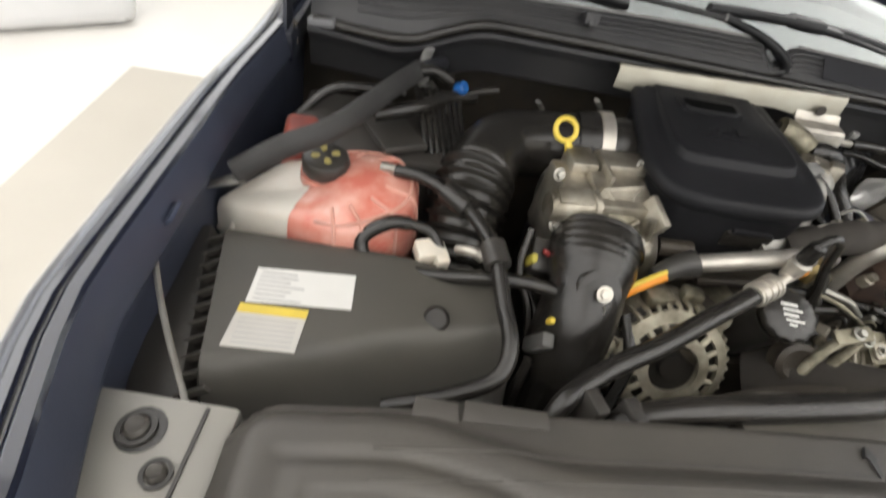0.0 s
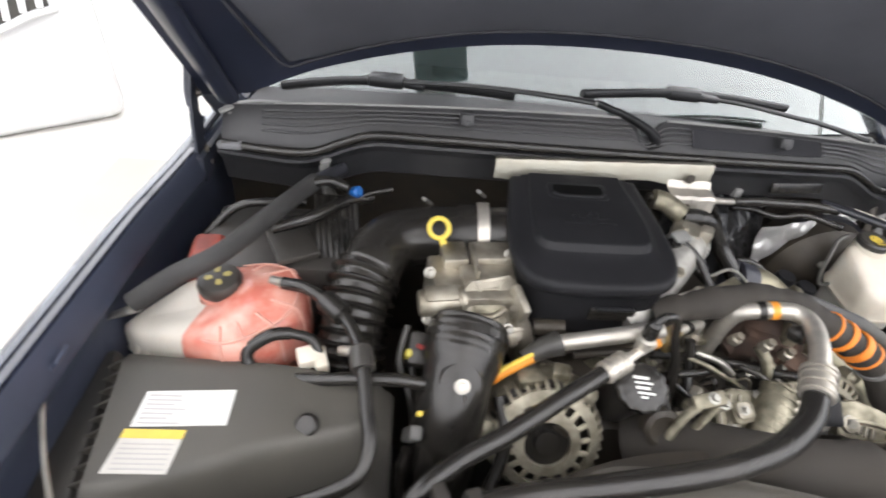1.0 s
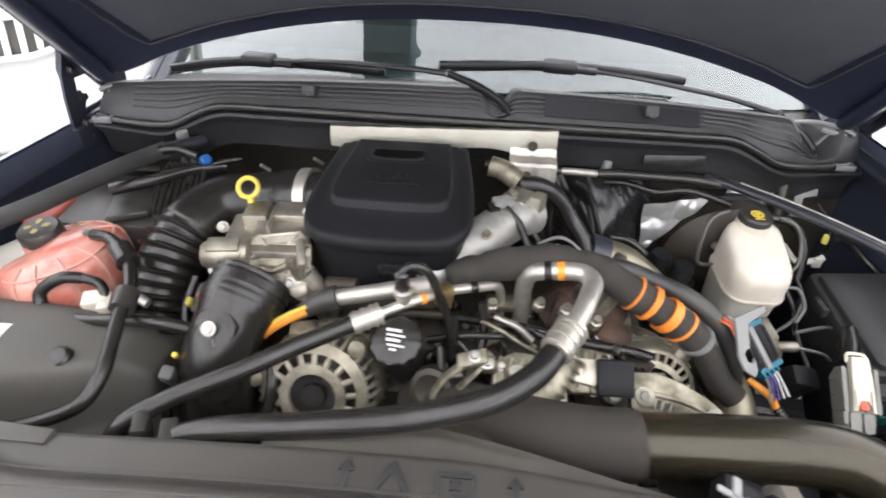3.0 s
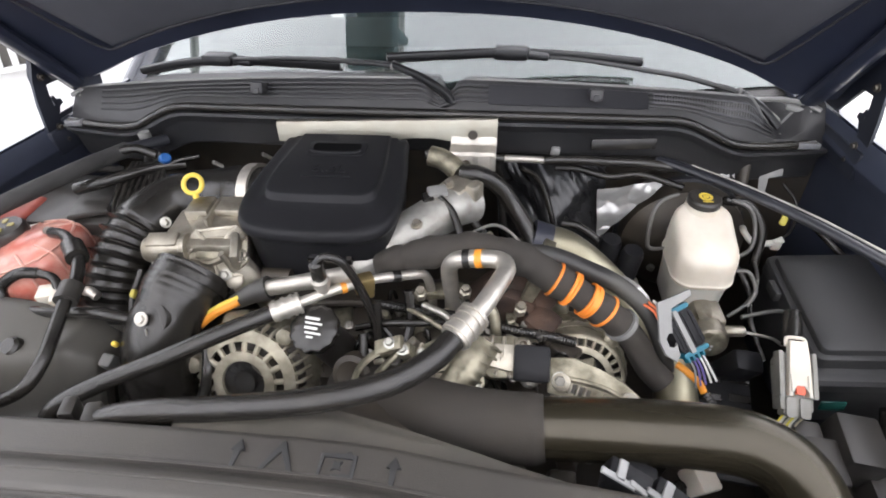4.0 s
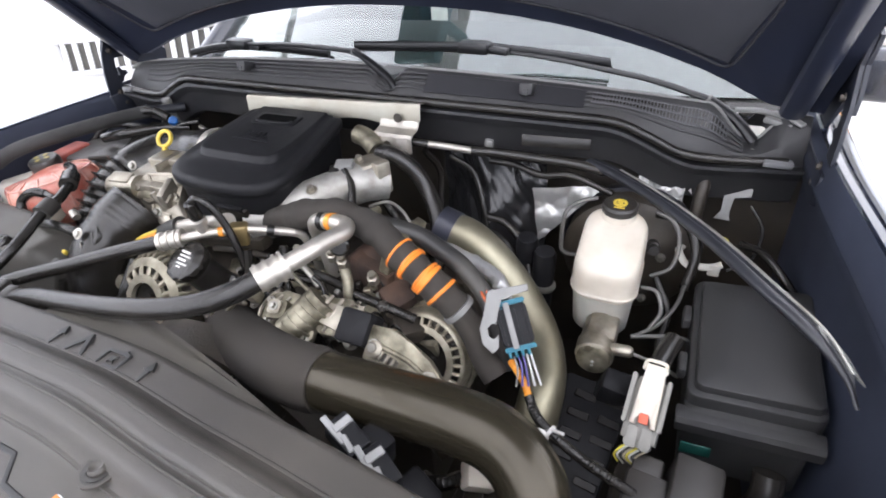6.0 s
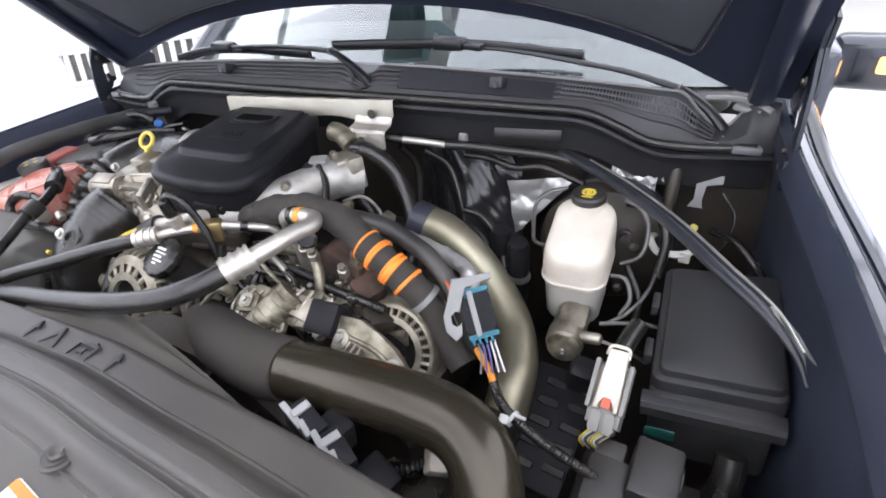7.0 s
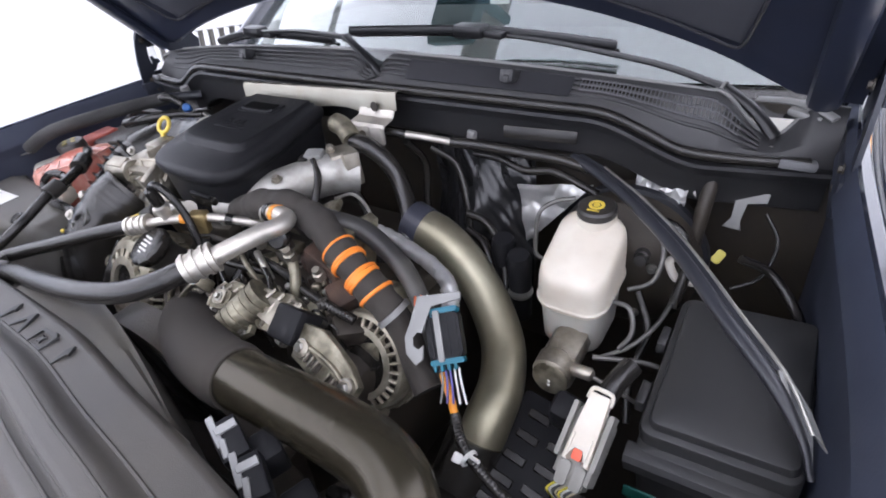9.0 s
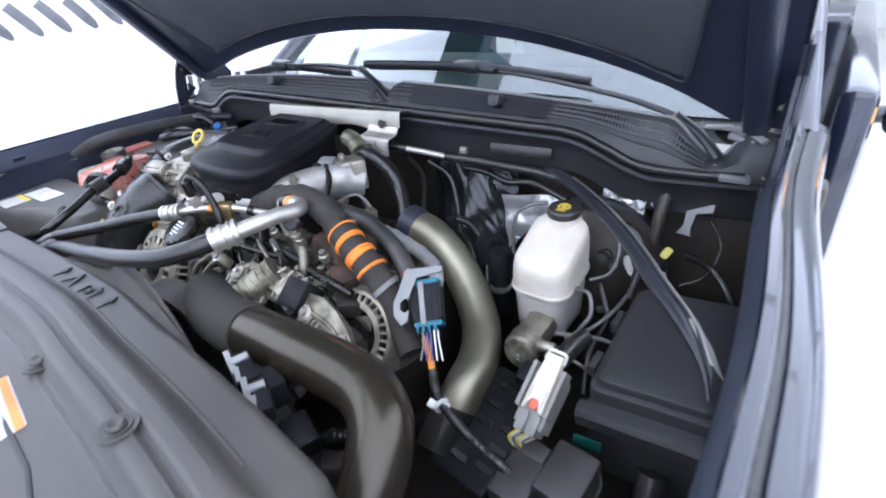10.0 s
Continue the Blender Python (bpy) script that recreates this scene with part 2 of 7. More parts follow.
def mesh_of(name, bm, material, origin, angle=38):
    bmesh.ops.recalc_face_normals(bm, faces=bm.faces)
    bmesh.ops.translate(bm, verts=bm.verts, vec=-Vector(origin))
    for f in bm.faces:
        f.smooth = True
    for e in bm.edges:
        e.smooth = len(e.link_faces) == 2 and e.calc_face_angle(0) < radians(angle)
    data = bpy.data.meshes.new(name)
    bm.to_mesh(data)
    bm.free()
    data.materials.append(material)
    return data


BASE = {}


def thing(name, at, label, category, group="", kind="", lay=(0, 0, 0)):
    """A thing with parts; lay: how far it sits from where its parts are drawn."""
    ob = tagged(new(name), label, category, group, kind)
    ob.location = Vector(at) + Vector(lay)
    ob.empty_display_size = 0.05
    BASE[ob.name] = Vector(at)
    return ob


def part(name, bm, material, parent, label="", angle=38):
    at = BASE[parent.name]
    ob = new(name, mesh_of(name, bm, material, at, angle))
    ob.parent = parent
    BASE[ob.name] = at
    return tagged(ob, label)


def solid(name, bm, material, at, label, category, group="", kind="", angle=38):
    """A thing of one mesh."""
    ob = tagged(new(name, mesh_of(name, bm, material, at, angle)), label, category, group, kind)
    ob.location = at
    BASE[ob.name] = Vector(at)
    return ob


def nb():
    return bmesh.new()


def step(a, b, x):
    t = max(0.0, min(1.0, (x - a) / (b - a)))
    return t * t * (3 - 2 * t)


def lettering(text, size, depth, m):
    """Raised letters as a bmesh, centred on the frame m."""
    cu = bpy.data.curves.new("letters", "FONT")
    cu.body, cu.size, cu.extrude, cu.align_x, cu.align_y = text, size, depth, "CENTER", "CENTER"
    ob = bpy.data.objects.new("letters", cu)
    me = bpy.data.meshes.new_from_object(ob)
    bm = nb()
    bm.from_mesh(me)
    bmesh.ops.transform(bm, matrix=m, verts=bm.verts)
    bpy.data.objects.remove(ob)
    bpy.data.curves.remove(cu)
    bpy.data.meshes.remove(me)
    return bm


# ---- the hall ----
solid("floor", grid(nb(), 8, 8, lambda u, v: V(-60 + 120 * u, -60 + 120 * v, 0)), FLOOR, (0, 0, 0), "pale polished concrete hall floor", "floor", kind="structure")
solid("floor_lane", box(nb(), (-0.65, -0.25, 0.002), (3.30, 6.5, 0.008), bev=0), LANE, (-0.65, -0.25, 0.0), "beige floor lane under the truck", "floor", kind="structure")
solid("ceiling", box(nb(), (0, 3, 3.05), (11, 16, 0.1), bev=0.01), WALL, (0, 3, 3.05), "white painted hall ceiling above the truck", "ceiling", kind="structure")
solid("wall_back", box(nb(), (0, 11.1, 1.5), (11, 0.2, 3.0), bev=0.01), WALL, (0, 11, 0), "white painted back wall of the hall", "wall", kind="structure")
# walls out of view, left wide open so the world still lights the bay
for name, at, size, n in (("wall_left", (-5.4, 3, 0), (0.2, 16), 5), ("wall_right", (5.4, 3, 0), (0.2, 16), 5), ("wall_front", (0, -4.9, 0), (11, 0.2), 4)):
    bm = nb()
    box(bm, (at[0], at[1], 0.25), (*size, 0.5), bev=0.01)
    box(bm, (at[0], at[1], 2.85), (*size, 0.3), bev=0.01)
    for k in range(n + 1):
        u = k / n - 0.5
        along = (0, u * (size[1] - 0.3)) if size[0] < 1 else (u * (size[0] - 0.3), 0)
        box(bm, (at[0] + along[0], at[1] + along[1], 1.6), (0.2, 0.2, 2.24), bev=0.01)
    solid(name, bm, WALL, at, "unseen white hall wall, open in wide bays to let light in", "wall", kind="structure")

# unseen beam, added for the dark band mirrored in the windshield
bm = box(nb(), (-0.49, 2.3, 2.24), (0.26, 1.9, 0.12), bev=0.012)
for y in (1.6, 3.0):
    box(bm, (-0.49, y, 2.64), (0.05, 0.05, 0.72), bev=0.005)
solid("beam", bm, BEAM, (-0.49, 2.3, 3.0), "unseen teal beam hung over the cab for the windshield to mirror", "beam", kind="structure")


def ceiling_light(x, y, sx=1.2, sy=2.4):
    t = thing("ceiling_light", (x, y, 2.99), "unseen lit ceiling panel, added to light hall and windshield", "ceiling light", "ceiling lights")
    part("diffuser", box(nb(), (x, y, 2.975), (sx, sy, 0.02), bev=0), DIFFUSER, t)
    bm = nb()
    for dx, dy, lx, ly in ((sx / 2 + 0.02, 0, 0.04, sy + 0.08), (-sx / 2 - 0.02, 0, 0.04, sy + 0.08), (0, sy / 2 + 0.02, sx, 0.04), (0, -sy / 2 - 0.02, sx, 0.04)):
        box(bm, (x + dx, y + dy, 2.975), (lx, ly, 0.05), bev=0.004)
    part("frame", bm, WALL, t)


# unseen panels, nearly joined so the windshield mirrors an even bright ceiling
for x, w in ((-4.0, 2.3), (-1.75, 1.9), (1.35, 3.7), (4.27, 2.0)):
    for y in (-3.2, -0.6, 2.0, 4.6):
        ceiling_light(x, y, w, 2.5)

# ---- the truck ----
truck = thing("pickup_truck", (0, 1.5, 0), "dark blue pickup truck with its hood open", "truck")


def ridge(side, y):
    if side < 0:
        return 0.857 - 0.014 * step(0.7, 1.0, y) - 0.055 * step(0.38, 0.10, y)
    return 0.874 - 0.034 * step(0.5, 1.05, y) - 0.02 * step(0.2, -0.2, y)


def body_strip(side, prof, y0=-0.3, y1=1.3, n=32):
    bm = nb()
    loops = []
    for k in range(n + 1):
        y = y0 + (y1 - y0) * k / n
        r = ridge(side, y)
        loops.append([V(side * (r + x), y, z - 0.03 * step(0.2, -0.3, y)) for x, z in prof])
    return loft(bm, loops, (False, False), closed=False)


for side in (-1, 1):
    part("fender", body_strip(side, [(-0.008, 1.239), (-0.005, 1.243), (0.005, 1.243), (0.011, 1.237), (0.013, 1.228), (0.017, 1.2265), (0.022, 1.230), (0.029, 1.228), (0.040, 1.225), (0.050, 1.217), (0.057, 1.203), (0.061, 1.175), (0.063, 1.05), (0.062, 0.75), (0.055, 0.6)]), PAINT, truck, "glossy dark fender with a rolled edge")
    wall = [(0.004, 0.55), (0.0, 0.95), (-0.006, 1.10), (-0.010, 1.16), (-0.017, 1.186), (-0.022, 1.192), (-0.0225, 1.197), (-0.018, 1.212), (-0.0135, 1.229), (-0.008, 1.239)]
    part("inner_fender", body_strip(side, wall), INNER, truck)

for side in (-1, 1):
    part("fender_seam", body_strip(side, [(0.0105, 1.2345), (0.0135, 1.2335), (0.0165, 1.2305), (0.0185, 1.2290), (0.0185, 1.2285), (0.0105, 1.2285)]), RUBBER, truck, "black seam line along the fender top")
bm = box(nb(), (0, 1.12, 0.82), (1.82, 0.06, 0.72), bev=0.01)
part("firewall", bm, DARK, truck)
bm = box(nb(), (0, 0.45, 0.58), (1.84, 1.5, 0.05), bev=0.01)
part("bay_floor", bm, DARK, truck)
bm = box(nb(), (0, 0.02, 0.72), (1.64, 0.3, 0.3), bev=0.02)
box(bm, (0, -0.3, 0.85), (1.8, 0.2, 0.5), bev=0.05)
part("radiator_support", bm, DARK, truck)


# what the truck stands on
part("chassis", box(nb(), (0, 2.2, 0.48), (1.5, 5.2, 0.14), bev=0.03), DARK, truck)
part("front_panel", box(nb(), (0, -0.42, 0.80), (1.80, 0.10, 0.56), bev=0.04), PAINT, truck)
part("cargo_bed", box(nb(), (0, 4.1, 0.86), (1.86, 1.5, 0.62), bev=0.05), PAINT, truck)
for side in (-1, 1):
    part("sill", box(nb(), (side * 0.92, 2.3, 0.47), (0.09, 1.7, 0.12), bev=0.03), PAINT, truck)
    for y in (0.35, 3.95):
        tyre = part("wheel", lathe(nb(), [(0.22, -0.075), (0.33, -0.085), (0.36, -0.06), (0.365, 0.0), (0.36, 0.06), (0.33, 0.085), (0.22, 0.075)], (side * 0.835, y, 0.365), (side, 0, 0), 40), RUBBER, truck)
        part("rim", lathe(nb(), [(0.225, -0.06), (0.225, 0.055), (0.20, 0.05), (0.16, 0.03), (0.07, 0.045), (0.05, 0.07)], (side * 0.835, y, 0.365), (side, 0, 0), 32), STEEL, tyre)


# cowl
def seal_z(x):
    return 1.292 - 0.035 * x - 0.062 * step(0.48, 0.66, abs(x)) - 0.012 * min(1.0, (abs(x) / 0.5) ** 2)


def crest_z(x):
    """Top edge of the cowl, with a notch for each wiper's foot."""
    z = 1.338 - 0.03 * x - 0.016 * (x / 0.4) ** 2 - 0.034 * step(0.035, 0.0, abs(x - 0.043))
    return z - 0.055 * step(0.645, 0.725, x) + 0.062 * step(0.738, 0.785, x)


def cowl_y(x):
    return 0.12 * x * x + 0.055 * x - 0.048


bm, loops = nb(), []
for k in range(161):
    x = -0.80 + 1.62 * k / 160
    s, c, d = seal_z(x), crest_z(x), cowl_y(x)
    loops.append([V(x, y + d, z) for y, z in ((1.05, s - 0.086), (1.004, s - 0.084), (1.000, s - 0.080), (0.992, s - 0.034), (0.986, s - 0.026), (0.974, s - 0.012), (0.975, s - 0.006), (1.0, s - 0.010), (1.012, s + (c - s) * 0.3), (1.045, c - 0.006), (1.052, c), (1.06, c - 0.001), (1.066, c - 0.012), (1.10, c - 0.035), (1.20, c - 0.05), (1.30, c - 0.06))])
cowl = part("cowl_panel", loft(bm, loops, (False, False), closed=False), COWL, truck, "black textured plastic cowl panel with vents", angle=32)
part("hood_seal", tube(nb(), [(x, 0.985 + cowl_y(x), seal_z(x) + 0.004) for x in (-0.79, -0.7, -0.62, -0.56, -0.5, -0.4, -0.2, 0, 0.2, 0.4, 0.5, 0.56, 0.62, 0.7, 0.79)], 0.009, 10), RUBBER, cowl)


def on_cowl(x, t):
    """A place on the slope between the seal and the crest."""
    s, c, d = seal_z(x), crest_z(x), cowl_y(x)
    return V(x, 1.012 + (1.045 - 1.012) * t + d, s + (c - s) * (0.3 + 0.7 * t) - 0.002 * t)


# near-black strip on the closed cowl stands for the shade in the vent slots
part("vent_backing", thicken(grid(nb(), 20, 4, lambda u, v: on_cowl(0.45 + 0.24 * u, 0.36 + 0.54 * v) + V(0, -0.0015, 0.0008)), 0.0008), RUBBER, cowl)
bm = nb()
for r in range(3):
    tube(bm, [on_cowl(0.45 + 0.24 * i / 10, 0.38 + 0.50 * r / 2) + V(0, -0.002, 0.001) for i in range(11)], 0.0013, 6, 2)
for i in range(41):
    x = 0.452 + 0.0059 * i
    tube(bm, [on_cowl(x, 0.36) + V(0, -0.002, 0.001), on_cowl(x, 0.90) + V(0, -0.002, 0.001)], 0.0011, 5, 1)
part("vent_grille", bm, mat("vent_grey", (0.075, 0.075, 0.08), 0.4), cowl)
for t in (0.18, 0.42, 0.66, 0.88):
    part("cowl_rib", tube(nb(), [on_cowl(-0.72 + 1.44 * i / 40, t) for i in range(41)], 0.0028, 6, 2), COWL, cowl)
part("cowl_plate", thicken(grid(nb(), 24, 4, lambda u, v: on_cowl(0.13 + 0.31 * u, 0.02 + 0.90 * v) + V(0, -0.004, 0.002)), 0.001), mat("smooth_cowl_plastic", (0.030, 0.030, 0.033), 0.3, 0, 0.2, 50, 0.15, 900), cowl, "smooth panel in the cowl")
# flat dark block on the cowl face for the shade of a recess
bm = box(nb(), (0.40, 0.988 + cowl_y(0.40), seal_z(0.40) - 0.050), (0.13, 0.006, 0.022), (-12, 2, 9), 0.002)
part("cowl_recess_shade", bm, RUBBER, cowl)
for x in (-0.326, 0.335):
    bm = box(nb(), (x, 1.03 + cowl_y(x), crest_z(x) - 0.010), (0.026, 0.05, 0.022), (-20, 0, 0), 0.004)
    box(bm, (x, 1.012 + cowl_y(x), crest_z(x) - 0.010), (0.012, 0.02, 0.012), (-20, 0, 0), 0.002)
    part("cowl_clip", bm, COWL, cowl)
# grey bead that puts the crest's bright highlight into the colour
bm = nb()
for x0, x1 in ((-0.70, 0.005), (0.082, 0.645)):
    tube(bm, [(x0 + (x1 - x0) * i / 10, 1.056 + cowl_y(x0 + (x1 - x0) * i / 10), crest_z(x0 + (x1 - x0) * i / 10) + 0.001) for i in range(11)], 0.003, 8, 2)
part("crest_highlight", bm, GREY, cowl)
# body corners beyond the cowl: a rounded well for the wiper's foot and a pale fender corner
well = [(x, 1.060 + cowl_y(x), crest_z(x) + 0.001) for x in (0.642 + 0.0145 * k for k in range(11))]
part("cowl_end_trim", tube(nb(), well, 0.0035, 8, 3), GREY, cowl, "pale rim round the wiper well")
part("cowl_end_cap", box(nb(), (0.735, 1.14, 1.196), (0.07, 0.11, 0.012), (4, 4, 10), 0.005), IVORY, cowl, "pale well floor under the wiper foot")
for side, y, z in ((-1, 1.03, 1.292), (1, 1.115, 1.247)):
    bm = tube(nb(), [(side * 0.70, y + 0.05, z - 0.004), (side * 0.745, y + 0.03, z + 0.004), (side * 0.785, y + 0.005, z + 0.003), (side * 0.806, y - 0.008, z - 0.004)], 0.009, 12, flat=0.5)
    box(bm, (side * 0.775, y + 0.02, z - 0.006), (0.05, 0.05, 0.012), (0, side * 6, side * -22), 0.005)
    part("fender_corner", bm, GREY, cowl, "pale fender corner at the glass")
for side in (-1, 1):
    x = side * 0.775
    part("seal_end", box(nb(), (x, 0.984 + cowl_y(x), seal_z(x) + 0.003), (0.05, 0.02, 0.014), (0, side * 6, side * 12), 0.004), VENT, cowl, "grey end of the hood seal")


# windshield and cab
def glass(u, v, lift=0.0):
    x = (u - 0.5) * 2 * (0.81 - 0.12 * v)
    y = 1.13 + 0.15 * (x / 0.8) ** 2 + 0.80 * v
    return V(x, y, 1.262 - 0.03 * (x / 0.8) ** 2 + 0.50 * v - 0.05 * v * v + lift)


shield = part("windshield", thicken(grid(nb(), 24, 12, glass), 0.006), GLASS, truck, "sloping windshield that mirrors the bright ceiling")
shield.visible_shadow = False
part("glass_border", thicken(grid(nb(), 24, 1, lambda u, v: glass(u, -0.02 + 0.165 * v, -0.008)), 0.001), RUBBER, truck, "black printed border under the glass")
for side in (-1, 1):
    part("pillar", tube(nb(), [glass(0.5 + side * 0.5, v) + V(side * 0.03, 0.01, 0) for v in (-0.05, 0.3, 0.6, 1.0)], 0.035, 10), PAINT, truck)
    part("door", box(nb(), (side * 0.93, 2.3, 0.85), (0.08, 1.6, 0.8), bev=0.03), PAINT, truck)
part("roof", box(nb(), (0, 2.65, 1.76), (1.45, 1.5, 0.06), bev=0.03), PAINT, truck)
part("dashboard", thicken(grid(nb(), 10, 6, lambda u, v: V((u - 0.5) * 1.5, 1.28 + 0.6 * v, 1.235 + 0.02 * math.sin(v * 3))), 0.02), DASH, truck, "grey dashboard top behind the glass")
part("cab_back", box(nb(), (0, 3.3, 1.2), (1.6, 0.1, 1.2), bev=0.02), DASH, truck)

# hood
TILT = radians(50)
RUN = V(0, -math.cos(TILT), math.sin(TILT))
FACE = V(0, -math.sin(TILT), -math.cos(TILT))


def hood_at(x, s, lift=0.0):
    """A place under the open hood: x across, s metres from its rear edge, lift towards the bay."""
    drop = 0.12 * min(1.0, abs(x) / 0.74) ** 2.3 + 0.014 * step(0.62, 0.82, abs(x))
    back = 0.07 * (abs(x) / 0.8) ** 2
    return V(x, 1.15 - back + 0.06 * x, 1.430 - drop - 0.036 * x) + RUN * s + FACE * lift


bm = nb()
grid(bm, 40, 12, lambda u, v: hood_at(-0.838 + 1.676 * u, 1.25 * v, -0.03))
hood = part("hood", thicken(bm, 0.02), PAINT, truck, "open dark hood seen from below")
bm, loops = nb(), []
for k in range(41):
    x = -0.83 + 1.66 * k / 40
    loops.append([hood_at(x, s, l) for s, l in ((-0.005, -0.028), (-0.006, 0.0), (0.004, 0.008), (0.03, 0.004), (0.05, 0.0), (1.24, 0.0))])
part("hood_frame", loft(bm, loops, (False, False), closed=False), HOOD_INNER, hood)
for side in (-1, 1):
    part("hood_rail", tube(nb(), [hood_at(side * 0.785, s, 0.012) for s in (0.0, 0.3, 0.7, 1.2)], 0.022, 10, flat=0.7), HOOD_INNER, hood)
bm, rows = nb(), []
for s, l in ((0.052, 0.0), (0.056, 0.012), (0.07, 0.017), (0.3, 0.018), (0.7, 0.018), (1.1, 0.017), (1.15, 0.0)):
    w = 0.72 - 0.055 * step(0.30, 0.04, s)
    rows.append([hood_at(w * math.sin(math.pi / 2 * (2 * k / 40 - 1)), s - 0.014 * (abs(2 * k / 40 - 1)) ** 4 * (s < 0.1), l * min(1, 8 * min(k, 40 - k) / 40)) for k in range(41)])
part("hood_liner", loft(bm, rows, (False, False), closed=False), LINER, hood, "dark grey felt hood liner")
edge = [hood_at(x, s, 0.016) for x, s in ((-0.715, 0.30), (-0.698, 0.20), (-0.680, 0.11), (-0.669, 0.066), (-0.655, 0.048))]
edge += [hood_at(0.062 * k - 0.62, 0.060 - 0.012 * (abs(k - 10) / 10) ** 4, 0.016) for k in range(21)]
edge += [hood_at(x, s, 0.016) for x, s in ((0.655, 0.048), (0.669, 0.066), (0.680, 0.11), (0.698, 0.20), (0.715, 0.30))]
part("liner_edge", tube(nb(), edge, 0.0028, 6, 3), mat("liner_bead", (0.05, 0.05, 0.055), 0.2), hood)
for side in (-1, 1):
    X, d = side * 0.83, 0.0 if side < 0 else 0.024
    plane = Matrix(((0, 0, side, X), (1, 0, 0, d), (0, 1, 0, -0.5 * d), (0, 0, 0, 1)))
    strap = [(0.940, 1.195), (0.985, 1.195), (0.986, 1.25), (0.990, 1.30), (0.998, 1.33), (1.02, 1.40), (1.0, 1.44), (0.985, 1.43), (0.996, 1.385), (0.966, 1.335), (0.952, 1.29), (0.944, 1.245)]
    upper = [(0.972, 1.318), (1.042, 1.316), (1.092, 1.252), (1.15, 1.240), (1.165, 1.30), (1.11, 1.38), (1.04, 1.44), (0.985, 1.43), (1.0, 1.385), (0.974, 1.345)]
    hinge = part("hood_hinge", prism(nb(), strap, plane, 0.006, 0.001), HINGE, truck, "dark pressed-steel hood hinge")
    part("hinge_plate", prism(nb(), upper, plane @ pose(0, 0, 0.008), 0.006, 0.001), HINGE, hinge)
    part("hinge_link", prism(nb(), [(0.986, 1.253), (0.998, 1.256), (1.006, 1.268), (1.018, 1.272), (1.016, 1.282), (1.006, 1.284), (1.002, 1.294), (0.994, 1.292), (0.996, 1.276), (0.986, 1.270)], plane @ pose(0, 0, 0.004), 0.006, 0.001), HINGE, hinge)
    part("hinge_base", prism(nb(), [(0.945, 1.19), (1.16, 1.19), (1.15, 1.245), (1.095, 1.2515), (0.985, 1.2515), (0.945, 1.24)], plane @ pose(0, 0, 0.012), 0.006, 0.001), HINGE, hinge)
    part("hinge_foot", box(nb(), (X, 1.03 + d, 1.205 - 0.5 * d), (0.02, 0.19, 0.055), bev=0.006), HINGE, hinge)
    for y, z in ((0.968, 1.235), (0.972, 1.205), (0.985, 1.340), (1.03, 1.40)):
        part("hinge_bolt", bolt(nb(), (X - side * 0.006, y + d, z - 0.5 * d), (-side, 0, 0), 0.007, 0.008), DARK, hinge)


# wipers
def wiper(arm, joint, blade, pivot):
    """A wide cast arm up to its joint, a thinner rod beyond, and a blade with its rubber and cover strip."""
    w = part("wiper", tube(nb(), arm[:joint], lambda t: 0.013 - 0.003 * t, 12, 6, flat=0.7), WIPER, truck, "black wiper arm and blade at rest")
    part("rod", tube(nb(), arm[joint - 1:], lambda t: 0.0085 - 0.002 * t, 10, 6, flat=0.7), WIPER, w)
    a, b = Vector(arm[joint - 1]), Vector(arm[joint])
    part("joint_ring", tube(nb(), [a, a.lerp(b, 0.04)], 0.0112, 12, 2, flat=0.8), GREY, w, "pale joint line")
    part("blade", tube(nb(), blade, 0.0075, 8, 6, flat=1.3), WIPER, w)
    part("blade_rubber", tube(nb(), [V(*q) + V(0.002, 0.012, -0.012) for q in blade], 0.0035, 6, 6), RUBBER, w)
    bm = box(nb(), pivot, (0.075, 0.036, 0.026), (0, 0, -6), 0.007)
    box(bm, (pivot[0] + 0.05, pivot[1] - 0.004, pivot[2] - 0.004), (0.06, 0.022, 0.014), (0, 4, -6), 0.004)
    part("blade_holder", bm, WIPER, w)


wiper([(0.060, 0.985, 1.288), (0.048, 0.982, 1.318), (0.0, 1.0, 1.342), (-0.062, 1.035, 1.354), (-0.14, 1.06, 1.352), (-0.30, 1.10, 1.346), (-0.48, 1.12, 1.336)], 4, [(-0.715, 1.155, 1.297), (-0.6, 1.15, 1.318), (-0.485, 1.14, 1.328), (-0.35, 1.13, 1.328), (-0.21, 1.135, 1.318)], (-0.487, 1.125, 1.336))
wiper([(0.737, 1.112, 1.205), (0.70, 1.125, 1.240), (0.652, 1.138, 1.268), (0.55, 1.165, 1.288), (0.455, 1.18, 1.300), (0.32, 1.175, 1.322), (0.20, 1.16, 1.337)], 3, [(-0.085, 1.07, 1.358), (0.05, 1.12, 1.350), (0.172, 1.158, 1.342), (0.3, 1.18, 1.330), (0.455, 1.198, 1.310)], (0.170, 1.155, 1.342))

# door mirror
bm = box(nb(), (1.14, 1.95, 1.10), (0.24, 0.10, 0.15), (0, 0, -8), 0.03, 3)
mirror = part("door_mirror", bm, PAINT, truck, "dark towing mirror with an amber lamp")
part("mirror_lamp", box(nb(), (1.165, 1.893, 1.105), (0.07, 0.02, 0.045), (0, 0, -8), 0.006), LAMP, mirror, "lit amber lamp")
part("mirror_arm", tube(nb(), [(0.93, 2.0, 1.05), (1.05, 2.0, 1.07), (1.10, 1.97, 1.08)], 0.025, 10), PAINT, mirror)

# parked vehicles behind
car = thing("parked_car", (-4.2, 3.85, 0), "white car parked behind with a barred grille", "car")
